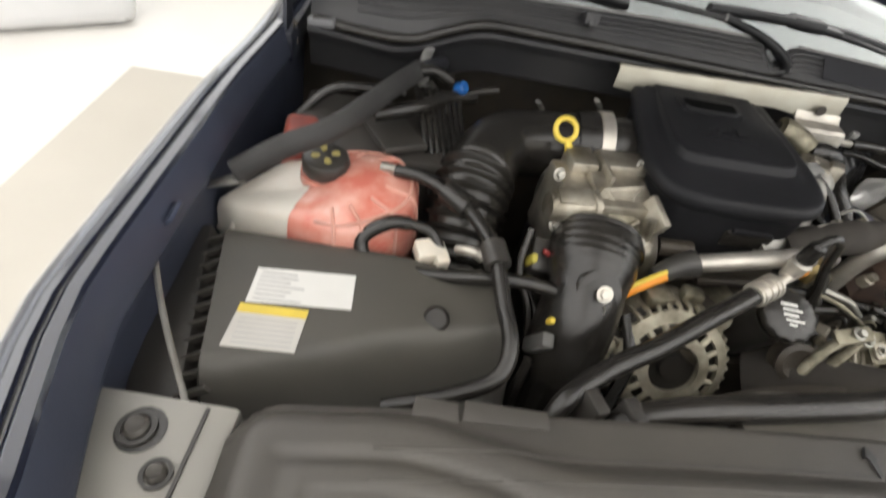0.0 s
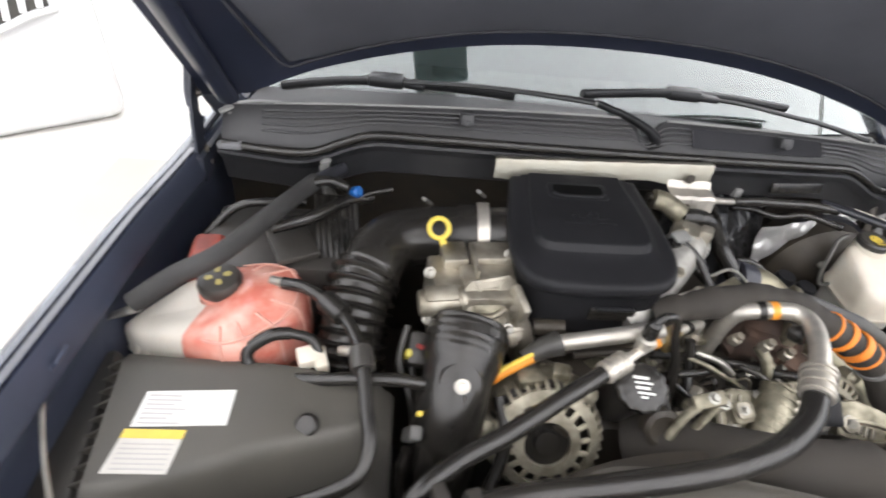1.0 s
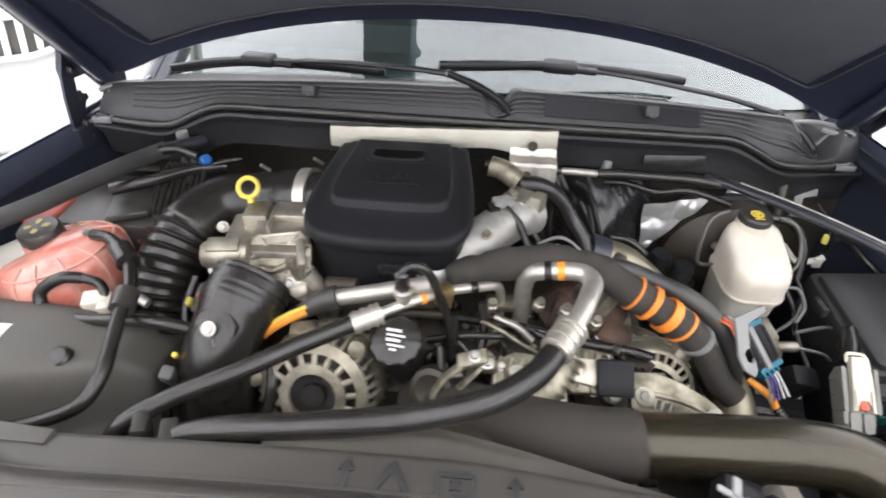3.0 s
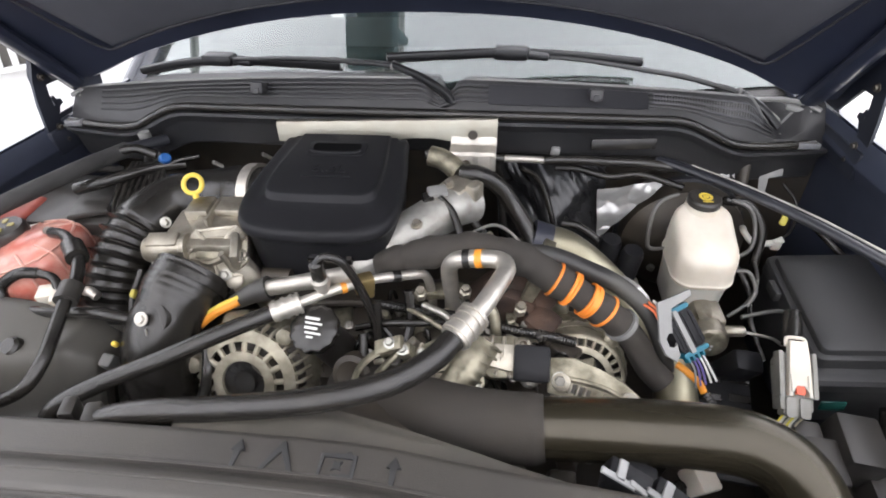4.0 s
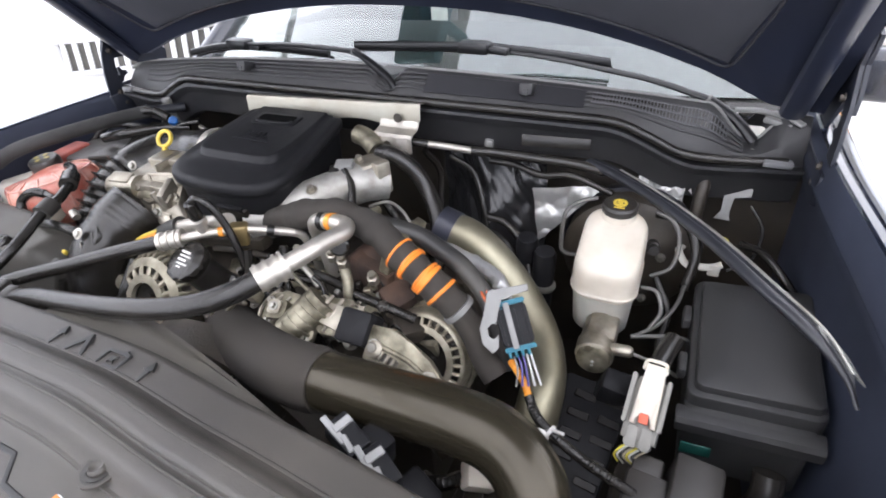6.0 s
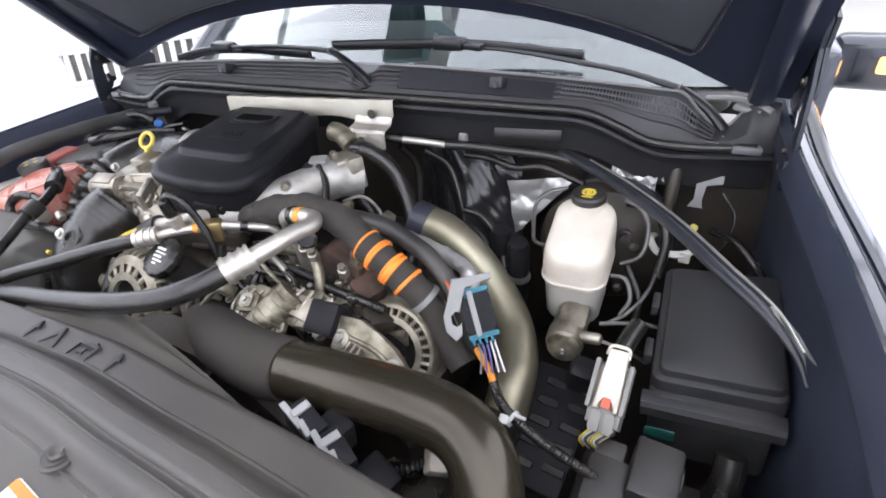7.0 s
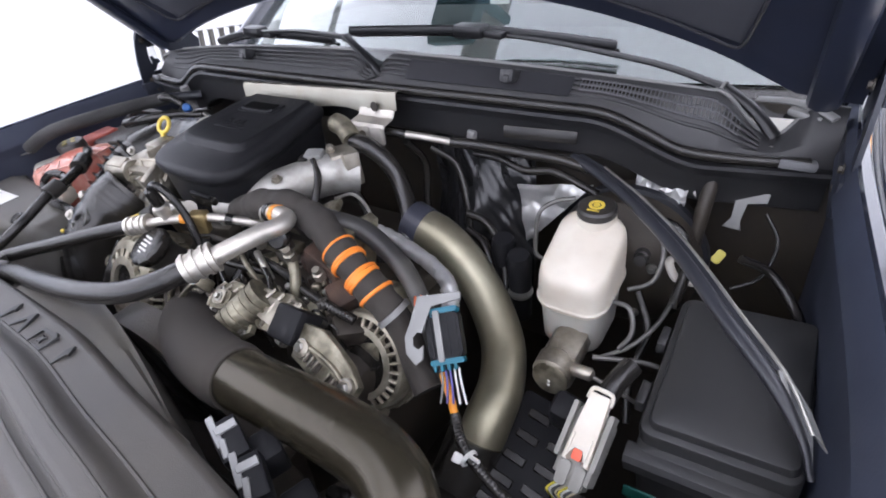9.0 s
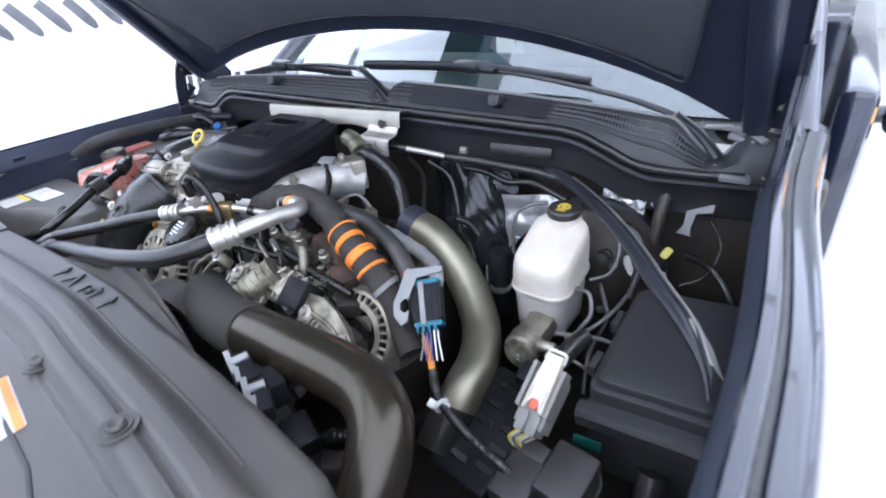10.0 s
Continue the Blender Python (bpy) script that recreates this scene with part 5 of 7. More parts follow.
part("slot_arch", tube(nb(), [slot_m @ V(-0.045, -0.008, 0.004), slot_m @ V(-0.03, -0.017, 0.0048), slot_m @ V(0.03, -0.017, 0.0048), slot_m @ V(0.045, -0.008, 0.004)], 0.0028, 8, 6), COVER, cover)
part("letters", lettering("6.6L", 0.026, 0.0012, toward((0, -0.124, 0.992), (0, 1, 0), cover_at(V(0, 0.008, 0), 1, 1.2604)) @ Matrix.Diagonal((1.35, 1, 1, 1))), COVER, cover, "raised moulded lettering")
part("letter_bar", box(nb(), cover_at(V(0, -0.012, 0), 1, 1.2595), (0.085, 0.004, 0.003), (11, 0, 0), 0.001), COVER, cover)
part("front_notch", box(nb(), (-0.10, 0.632, 1.175), (0.075, 0.02, 0.03), (10, 0, 0), 0.005), RUBBER, cover)
part("front_lip", box(nb(), (-0.10, 0.622, 1.19), (0.06, 0.008, 0.006), (10, 0, 0), 0.002), COVER, cover)

shield = thing("heat_shield", (-0.06, 0.91, 1.2), "bent aluminium heat shield strip at the cowl", "heat shield")
bm, loops = nb(), []
for k in range(25):
    x = -0.272 + 0.424 * k / 24
    w = 0.0015 * math.sin(k * 1.9)
    y = 0.898 + 0.014 * k / 24
    loops.append([V(x, y + dy + w, 1.2905 + 0.007 * k / 24 + dz) for dy, dz in ((0.018, -0.004), (0.010, 0.0), (0.0, 0.0), (-0.004, -0.006), (-0.007, -0.036 - 0.004 * math.sin(k * 0.7)))])
part("strip", thicken(loft(bm, loops, (False, False), closed=False), 0.0016), SHIELD, shield, angle=30)
bm, loops = nb(), []
for k in range(9):
    x = 0.066 + 0.086 * k / 8
    w = 0.002 * math.sin(k * 2.1)
    loops.append([V(x, y + w, z) for y, z in ((0.903, 1.266), (0.898, 1.257), (0.893, 1.253), (0.870, 1.250), (0.866, 1.246), (0.864, 1.213 + 0.006 * (k in (0, 8))))])
part("tab", thicken(loft(bm, loops, (False, False), closed=False), 0.0016), ALU, shield, "bright bent mounting tab", angle=25)
# dark discs on uncut metal, coloured like the shade in holes
part("tab_hole_shade", lathe(nb(), [(0.009, 0), (0.009, 0.0012)], (0.107, 0.8985, 1.272), (0, -0.97, 0.1), 20), DARK, shield)
part("tab_hole_shade", lathe(nb(), [(0.008, 0), (0.008, 0.0012)], (0.098, 0.8625, 1.231), (0, -1, 0.05), 20), DARK, shield)

# silver intake pipe
pipe = thing("intake_pipe", (0.03, 0.73, 1.1), "silver cast intake pipe with sensor and bracket", "pipe")
part("pipe", tube(nb(), [(-0.08, 0.645, 1.145), (-0.02, 0.685, 1.165), (0.03, 0.735, 1.178), (0.08, 0.79, 1.183), (0.11, 0.82, 1.175)], 0.038, 24, 8), BRIGHT_CAST, pipe)
bm = box(nb(), (0.085, 0.81, 1.205), (0.05, 0.05, 0.035), (0, 0, -30), 0.006)
box(bm, (0.118, 0.80, 1.195), (0.022, 0.03, 0.065), (0, 0, -30), 0.005)
part("bracket", bm, CAST, pipe)
for at in ((0.072, 0.80, 1.224), (0.03, 0.70, 1.205), (0.055, 0.665, 1.195)):
    part("bolt", bolt(nb(), at, (0, -0.3, 1), 0.009, 0.012), CAST, pipe)
part("sensor", box(nb(), (0.055, 0.775, 1.22), (0.035, 0.025, 0.02), (10, 0, 20), 0.004), GREY, pipe)
part("sensor_plug", box(nb(), (0.04, 0.762, 1.215), (0.02, 0.022, 0.02), (10, 0, 20), 0.004), RUBBER, pipe)
part("sensor_cable", tube(nb(), [(0.06, 0.765, 1.218), (0.085, 0.745, 1.20), (0.10, 0.715, 1.175), (0.105, 0.69, 1.15)], 0.007, 10), RUBBER, pipe)
part("elbow", tube(nb(), [(0.03, 0.865, 1.245), (0.055, 0.86, 1.24), (0.085, 0.845, 1.225)], 0.019, 14), CAST_DULL, pipe)
bm = lathe(nb(), [(0.012, 0), (0.014, 0.01), (0.011, 0.018)], (0.045, 0.65, 1.195), (0.4, -0.5, 0.6), 14)
tube(bm, [(0.0, 0.65, 1.19), (0.04, 0.655, 1.205), (0.075, 0.665, 1.20)], 0.0035, 8)
part("glow_tube", bm, ALU, pipe)

hose = thing("heater_hose", (0.18, 0.82, 1.0), "thick black heater hose behind the engine", "hose")
part("tube", tube(nb(), [(0.09, 0.845, 1.222), (0.125, 0.84, 1.222), (0.16, 0.845, 1.195), (0.19, 0.84, 1.155), (0.222, 0.81, 1.115), (0.238, 0.77, 1.075), (0.24, 0.72, 1.02)], 0.0165, 16), RUBBER, hose)
part("clip", box(nb(), (0.135, 0.705, 1.165), (0.055, 0.03, 0.012), (10, -20, 20), 0.003), CAST_DULL, hose)
solid("capillary", tube(nb(), [(0.12, 0.74, 1.165), (0.16, 0.75, 1.175), (0.20, 0.74, 1.15), (0.23, 0.70, 1.11)], 0.003, 8), STEEL, (0.16, 0.74, 1.1), "thin bright capillary line over the engine", "pipe")

# refrigerant lines
ac = thing("refrigerant_line", (-0.1, 0.5, 1.1), "thin silver refrigerant line with a black hose", "pipe", "refrigerant lines")
part("hose", tube(nb(), [(-0.145, 0.507, 1.180), (-0.21, 0.47, 1.170), (-0.285, 0.427, 1.155), (-0.35, 0.395, 1.142), (-0.40, 0.36, 1.13), (-0.42, 0.335, 1.10)], 0.0125, 16), RUBBER, ac)


def crimp(bm, a, b, r):
    a, b = Vector(a), Vector(b)
    tube(bm, [a, b], r, 18, 2)
    for t in (0.15, 0.45, 0.75, 0.95):
        tube(bm, [a.lerp(b, t - 0.05), a.lerp(b, t + 0.05)], r * 1.14, 18, 2)


bm = nb()
crimp(bm, (-0.148, 0.505, 1.180), (-0.112, 0.526, 1.184), 0.0145)
part("crimp", bm, ALU, ac, "ringed aluminium crimp collar")
part("pipe", tube(nb(), [(-0.115, 0.524, 1.184), (-0.077, 0.547, 1.187), (-0.03, 0.575, 1.187), (0.0, 0.592, 1.182), (0.034, 0.612, 1.172), (0.048, 0.622, 1.166), (0.056, 0.63, 1.15), (0.06, 0.636, 1.11), (0.06, 0.64, 1.07)], 0.0075, 14), ALU, ac)
bm = box(nb(), (-0.030, 0.572, 1.186), (0.03, 0.022, 0.026), (0, 5, 32), 0.004)
box(bm, (-0.027, 0.572, 1.17), (0.02, 0.018, 0.02), (0, 5, 32), 0.004)
part("brass_block", bm, BRASS, ac, "brass valve block")
part("orange_ring", tube(nb(), [(-0.060, 0.557, 1.187), (-0.053, 0.561, 1.187)], 0.0086, 16, 2), AMBER, ac)
part("black_ring", tube(nb(), [(0.008, 0.596, 1.180), (0.018, 0.602, 1.177)], 0.0095, 16, 2), RUBBER, ac)
bm = lathe(nb(), [(0.010, 0), (0.010, 0.018), (0.013, 0.02), (0.013, 0.03), (0.009, 0.032)], (-0.083, 0.548, 1.185), (0, -0.15, 1), 18)
part("sensor_port", bm, ALU, ac)
part("sensor", lathe(nb(), [(0.009, 0), (0.011, 0.004), (0.010, 0.03), (0.006, 0.034)], (-0.083, 0.544, 1.216), (0.0, -0.1, 1), 14), RUBBER, ac)
part("sensor_cable", tube(nb(), [(-0.083, 0.541, 1.245), (-0.07, 0.545, 1.256), (-0.05, 0.55, 1.245), (-0.035, 0.555, 1.205), (-0.02, 0.55, 1.16), (-0.012, 0.545, 1.10)], 0.0065, 10), RUBBER, ac)

ac = thing("refrigerant_line", (0.1, 0.45, 1.1), "thick silver refrigerant line with a curved black hose", "pipe", "refrigerant lines")
part("hose", tube(nb(), [(0.122, 0.463, 1.208), (0.095, 0.428, 1.200), (0.05, 0.398, 1.190), (-0.01, 0.378, 1.182), (-0.08, 0.365, 1.174), (-0.18, 0.357, 1.160), (-0.26, 0.352, 1.150), (-0.32, 0.345, 1.135), (-0.36, 0.335, 1.11)], 0.016, 18), RUBBER, ac)
bm = nb()
crimp(bm, (0.118, 0.457, 1.207), (0.142, 0.495, 1.214), 0.0195)
part("crimp", bm, ALU, ac, "ringed aluminium crimp collar")
part("pipe", tube(nb(), [(0.14, 0.49, 1.213), (0.158, 0.522, 1.219), (0.172, 0.555, 1.222), (0.180, 0.582, 1.220), (0.172, 0.602, 1.218), (0.150, 0.608, 1.216), (0.118, 0.612, 1.210), (0.098, 0.618, 1.198), (0.092, 0.625, 1.17), (0.094, 0.633, 1.12), (0.095, 0.635, 1.07)], 0.0135, 18, 8), ALU, ac)
part("orange_ring", tube(nb(), [(0.145, 0.6085, 1.2155), (0.135, 0.6095, 1.2135)], 0.0145, 18, 2), AMBER, ac)
part("black_ring", tube(nb(), [(0.127, 0.611, 1.212), (0.117, 0.612, 1.2098)], 0.0155, 18, 2), RUBBER, ac)
part("service_cap", lathe(nb(), [(0.015, 0), (0.016, 0.004), (0.016, 0.018), (0.012, 0.022)], (0.168, 0.587, 1.196), (0.3, -0.6, 0.2), 14), RUBBER, ac)
part("flange", box(nb(), (0.075, 0.64, 1.115), (0.075, 0.03, 0.014), (0, 0, 6), 0.003), CAST_DULL, ac)
bm = box(nb(), (-0.335, 0.345, 1.128), (0.02, 0.03, 0.045), (0, 10, 20), 0.004)
box(bm, (-0.375, 0.352, 1.125), (0.018, 0.03, 0.045), (0, 10, 20), 0.004)
part("hose_clip", bm, PLASTIC, ac)

wire = thing("alternator_cable", (-0.2, 0.57, 1.1), "orange alternator cable under a black boot", "cable")
part("core", tube(nb(), [(-0.300, 0.534, 1.108), (-0.270, 0.543, 1.130), (-0.232, 0.556, 1.146)], 0.0068, 12), AMBER, wire)
part("second_core", tube(nb(), [(-0.300, 0.536, 1.116), (-0.268, 0.546, 1.138), (-0.232, 0.559, 1.152)], 0.004, 10), YELLOW, wire, "yellow strand beside the orange")
part("boot", tube(nb(), [(-0.245, 0.560, 1.138), (-0.215, 0.572, 1.150), (-0.188, 0.578, 1.158)], lambda t: 0.012 + 0.008 * t, 14), DULL_RUBBER, wire)
part("tube", tube(nb(), [(-0.19, 0.577, 1.158), (-0.12, 0.574, 1.180), (-0.045, 0.571, 1.204)], 0.013, 14, 3), ALU, wire)


# alternators
def alternator(at, axis, r, long, metal, group, label, rings, bars, deep=0.020, lay=(0, 0, 0)):
    """Axis points to its front face; rings are rows of (inner, outer) shares of the radius, bars how many spokes lie outside each."""
    a = Vector(axis).normalized()
    t = thing("alternator", at, label, "alternator", group, lay=lay)
    front = Vector(at)
    back = front - a * long
    m = toward(a, at=front)

    def dome(p):
        return 0.016 - deep * p**4 - 0.03 * max(0.0, p - 0.92) / 0.08

    part("body", lathe(nb(), [(r * 0.80, 0), (r * 0.97, 0.012), (r, 0.03), (r, long + dome(rings[-1][1]) - 0.024), (r * 0.93, long + dome(rings[-1][1]) - 0.022)], back, a, 40), metal, t)
    # dark dome under the open casting, for the shade in its slots
    part("dark_core", lathe(nb(), [(r * 0.94, -0.045 - deep), (r * 0.92, -0.002 - deep), (r * 0.7, -0.004 - deep * 0.3), (r * 0.2, 0.002)], front, a, 40), DARK, t)
    bm = nb()
    for p0, p1 in rings:
        prof = [(r * (p0 + (p1 - p0) * i / 6), dome(p0 + (p1 - p0) * i / 6)) for i in range(7)]
        prof = [(prof[0][0], prof[0][1] - 0.008)] + prof + [(prof[-1][0], prof[-1][1] - 0.008), (prof[0][0], prof[0][1] - 0.008)]
        loft(bm, [[m @ V(q * math.cos(g), q * math.sin(g), h) for g in (2 * math.pi * j / 56 for j in range(56))] for q, h in prof], (False, False))
    for (p0, p1), (p2, p3), n in zip(rings, rings[1:], bars):
        for k in range(n):
            g = 2 * math.pi * (k + 0.3) / n
            wide = 0.42 * math.pi * (p1 + p2) / n * r * (0.55 if n > 12 else 0.8)
            tube(bm, [m @ V(r * p * math.cos(g), r * p * math.sin(g), dome(p) - 0.004) for p in (p1 - 0.02, (p1 + p2) / 2, p2 + 0.02)], wide, 8, 1, flat=0.004 / wide, up=tuple(a))
    edge = dome(rings[-1][1]) - 0.004
    lip = [(1.0, edge + 0.006), (1.03, edge), (1.03, edge - 0.008), (0.96, edge - 0.008), (0.96, edge + 0.002), (1.0, edge + 0.006)]
    loft(bm, [[m @ V(r * q * math.cos(g), r * q * math.sin(g), h) for g in (2 * math.pi * j / 56 for j in range(56))] for q, h in lip], (False, False))
    for k in range(bars[-1]):
        g = 2 * math.pi * k / bars[-1]
        tube(bm, [m @ V(r * math.cos(g), r * math.sin(g), edge - 0.004), m @ V(r * 0.985 * math.cos(g), r * 0.985 * math.sin(g), edge - 0.024)], r * 0.068, 6, 1)
    part("end_casting", bm, metal, t, angle=50)
    p0 = rings[0][0]
    part("pulley", lathe(nb(), [(r * p0 * 1.02, -0.006), (r * p0 * 0.98, 0.006), (r * p0 * 0.55, 0.004), (r * p0 * 0.5, 0.012), (r * p0 * 0.2, 0.013)], front, a, 32), RUBBER, t)
    bm = nb()
    for k in range(3):
        g = 2 * math.pi * k / 3 + 0.9
        q = m @ V(r * 1.02 * math.cos(g), r * 1.02 * math.sin(g), -0.01)
        part("mounting_ear", lathe(nb(), [(0.013, -0.012), (0.013, 0.012), (0.006, 0.016)], q, a, 14), metal, t)
    return t


alt = alternator((-0.208, 0.478, 1.055), (-0.02, -0.75, 0.45), 0.092, 0.12, ALT, "alternators", "weathered cast aluminium alternator under the hoses", ((0.38, 0.54), (0.70, 0.87), (0.96, 1.03)), (17, 36))
bm = box(nb(), (-0.235, 0.54, 1.12), (0.04, 0.03, 0.022), (0, 0, 10), 0.006)
box(bm, (-0.185, 0.548, 1.125), (0.03, 0.025, 0.02), (0, 0, -12), 0.006)
part("bracket", bm, CAST_DULL, alt)
alt = alternator((0.305, 0.548, 1.028), (0.03, -0.88, 0.47), 0.083, 0.11, ALT, "alternators", "clean cast aluminium alternator by the charge pipe", ((0.58, 0.70), (0.84, 0.97)), (28,), 0.016, (-0.005, 0.015, -0.013))
am = toward((0.0, -0.62, 0.78), (0, 0, 1), (0.24, 0.499, 1.097))
bm = prism(nb(), [(0.012, 0.022), (0.05, 0.024), (0.085, 0.010), (0.116, -0.004), (0.140, -0.024), (0.134, -0.046), (0.10, -0.050), (0.05, -0.038), (0.012, -0.028)], am, 0.014, 0.003)
part("arm", bm, CAST_DULL, alt, "pale cast mounting arm")
part("arm_ridge", tube(nb(), [am @ V(x, y, 0.015) for x, y in ((0.02, -0.004), (0.05, -0.008), (0.09, -0.016), (0.128, -0.034))], 0.004, 8, 4), CAST_DULL, alt)
# dark boxes on the solid arm for the shade in its slots, beside real ribs
for k, (x, y) in enumerate(((0.048, -0.020), (0.058, -0.023), (0.068, -0.026), (0.094, -0.033), (0.105, -0.036))):
    q = am @ pose(x, y, 0.0145, 0, 0, -18)
    part("arm_slot_shade", box(nb(), q.translation, (0.0055, 0.013, 0.002), [math.degrees(v) for v in q.to_euler()], 0, 1), DARK, alt)
    q = am @ pose(x - 0.005, y + 0.001, 0.016, 0, 0, -18)
    part("arm_rib", box(nb(), q.translation, (0.004, 0.017, 0.007), [math.degrees(v) for v in q.to_euler()], 0.0015, 1), CAST, alt)
for x, y, r in ((0.124, -0.030, 0.010), (0.030, -0.012, 0.011)):
    part("lug", lathe(nb(), [(r * 1.2, 0.008), (r * 1.2, 0.020), (r * 0.8, 0.022)], am @ V(x, y, 0), (0.0, -0.62, 0.78), 18), CAST, alt)
part("mount_block", box(nb(), (0.228, 0.506, 1.105), (0.052, 0.052, 0.050), (38, 0, 0), 0.005), COVER, alt, "square black mounting block")
part("mount_bolt", bolt(nb(), (0.226, 0.483, 1.100), (0, -0.75, 0.6), 0.012, 0.014), STEEL, alt)
for at in ((0.268, 0.482, 1.104), (0.364, 0.464, 1.092)):
    part("bolt", bolt(nb(), at, (0, -0.75, 0.6), 0.010, 0.012), STEEL, alt)

oil = thing("oil_filler", (-0.077, 0.5, 1.0), "black oil filler cap with white print on its neck", "oil cap", lay=(-0.010, 0.012, -0.006))
tip = Vector((-0.05, -0.42, 0.9)).normalized()
at = V(-0.077, 0.490, 1.160)
loops, m = [], toward(tip, at=at)
for rad, h, lobe in ((0.028, -0.012, 0), (0.034, -0.006, 1), (0.036, 0.004, 1), (0.035, 0.010, 1), (0.030, 0.0135, 0.4), (0.01, 0.014, 0)):
    loops.append([m @ V((rad + 0.0011 * lobe * math.cos(12 * a)) * math.cos(a), (rad + 0.0011 * lobe * math.cos(12 * a)) * math.sin(a), h) for a in (2 * math.pi * j / 64 for j in range(64))])
cap = part("cap", loft(nb(), loops), RUBBER, oil)
bm = nb()
for x, y, w, h in ((-0.004, 0.012, 0.022, 0.004), (0.0, 0.005, 0.026, 0.003), (-0.002, -0.002, 0.02, 0.004), (0.003, -0.009, 0.024, 0.003), (0.0, -0.015, 0.01, 0.003)):
    part("print_bar", prism(nb(), [(x - w / 2, y - h / 2), (x + w / 2, y - h / 2), (x + w / 2, y + h / 2), (x - w / 2, y + h / 2)], m @ pose(0, 0, 0.0138), 0.0008, 0), PAPER, cap)
part("neck", lathe(nb(), [(0.03, -0.12), (0.028, -0.02), (0.032, -0.01)], at, tip, 28), PLASTIC, oil)

# charge pipe
pipe = thing("charge_pipe", (0.3, 0.4, 0.9), "dark bronze charge pipe with a black rubber sleeve", "pipe")
part("pipe", tube(nb(), [(0.20, 0.412, 1.095), (0.26, 0.413, 1.102), (0.34, 0.414, 1.108), (0.43, 0.415, 1.110), (0.488, 0.409, 1.107), (0.530, 0.384, 1.095), (0.552, 0.340, 1.066), (0.560, 0.285, 1.03), (0.563, 0.2, 0.97)], 0.040, 32, 8), BRONZE, pipe)
part("sleeve", tube(nb(), [(-0.055, 0.505, 1.015), (-0.025, 0.488, 1.040), (0.01, 0.466, 1.058), (0.045, 0.449, 1.070), (0.08, 0.437, 1.078), (0.13, 0.422, 1.087), (0.19, 0.413, 1.094), (0.238, 0.4125, 1.099)], lambda t: 0.0455 if t < 0.97 else 0.043, 32, 8), WRAP, pipe, "black rubber sleeve")
part("foot_clamp", tube(nb(), [(0.561, 0.258, 1.012), (0.562, 0.235, 0.995)], 0.044, 28, 2), STEEL, pipe)

# grey boost pipe
pipe = thing("boost_pipe", (0.4, 0.7, 0.85), "grey metal boost pipe bending down by the brake fluid", "pipe")
part("pipe", tube(nb(), [(0.25, 0.81, 1.095), (0.290, 0.807, 1.085), (0.342, 0.80, 1.048), (0.397, 0.775, 1.003), (0.447, 0.73, 0.965), (0.476, 0.67, 0.945), (0.484, 0.61, 0.93), (0.48, 0.55, 0.88)], 0.0365, 32, 8), GREY_PIPE, pipe)
part("coupler", tube(nb(), [(0.225, 0.812, 1.102), (0.258, 0.81, 1.093)], 0.0385, 28, 3), mat("blue_black_silicone", (0.034, 0.036, 0.05), 0.4), pipe)
part("seam", tube(nb(), [(0.304, 0.805, 1.075), (0.308, 0.8045, 1.072)], 0.0373, 28, 2), GREY_PIPE, pipe)
part("lower_coupler", tube(nb(), [(0.478, 0.585, 0.915), (0.474, 0.53, 0.865)], 0.045, 28, 3), RUBBER, pipe)

# wrapped harness
harness = thing("wire_harness", (0.2, 0.6, 1.1), "thick cloth-wrapped harness bound with orange tape", "harness")
HL = [(-0.02, 0.640, 1.160), (0.013, 0.640, 1.178), (0.06, 0.638, 1.197), (0.116, 0.640, 1.208), (0.165, 0.637, 1.207), (0.208, 0.630, 1.198), (0.246, 0.616, 1.181), (0.288, 0.603, 1.162), (0.326, 0.596, 1.138), (0.357, 0.592, 1.114)]
part("trunk", tube(nb(), HL, lambda t: 0.0245 + 0.0015 * math.sin(37 * t) + 0.001 * math.sin(91 * t), 20, 8), WRAP, harness)
line = smooth(HL, 8)
rt = random.Random(2)
for i, w in ((49.5, 1), (54.0, 3), (59.5, 5), (65.0, 2)):
    bm = nb()
    for k in range(w):
        f = i + (k - w / 2) * 0.36
        p = line[int(f)].lerp(line[int(f) + 1], f % 1)
        ax = (line[int(f) + 1] - line[int(f)]).normalized() + V(rt.uniform(-0.08, 0.08), rt.uniform(-0.08, 0.08), rt.uniform(-0.08, 0.08))
        q = toward(ax, at=p)
        tube(bm, [q @ V(0.0258 * math.cos(g), 0.0258 * math.sin(g), 0) for g in (2 * math.pi * j / 20 for j in range(21))], 0.0026, 6, 1, caps=False)
    part("tape_band", bm, ORANGE, harness, "bright orange cord binding")
part("end_ring", tube(nb(), [(0.355, 0.592, 1.116), (0.361, 0.592, 1.110)], 0.027, 20, 2), GREY, harness)
part("branch", tube(nb(), [(0.19, 0.65, 1.195), (0.25, 0.668, 1.178), (0.30, 0.660, 1.164), (0.35, 0.640, 1.153), (0.395, 0.614, 1.126), (0.425, 0.592, 1.075), (0.44, 0.58, 1.03)], lambda t: 0.017 - 0.005 * t, 14), DULL_RUBBER, harness)
foil_line = smooth([(0.17, 0.755, 1.105), (0.217, 0.750, 1.106), (0.286, 0.731, 1.107), (0.347, 0.709, 1.107), (0.391, 0.683, 1.104), (0.41, 0.655, 1.09)], 10)
loops = []
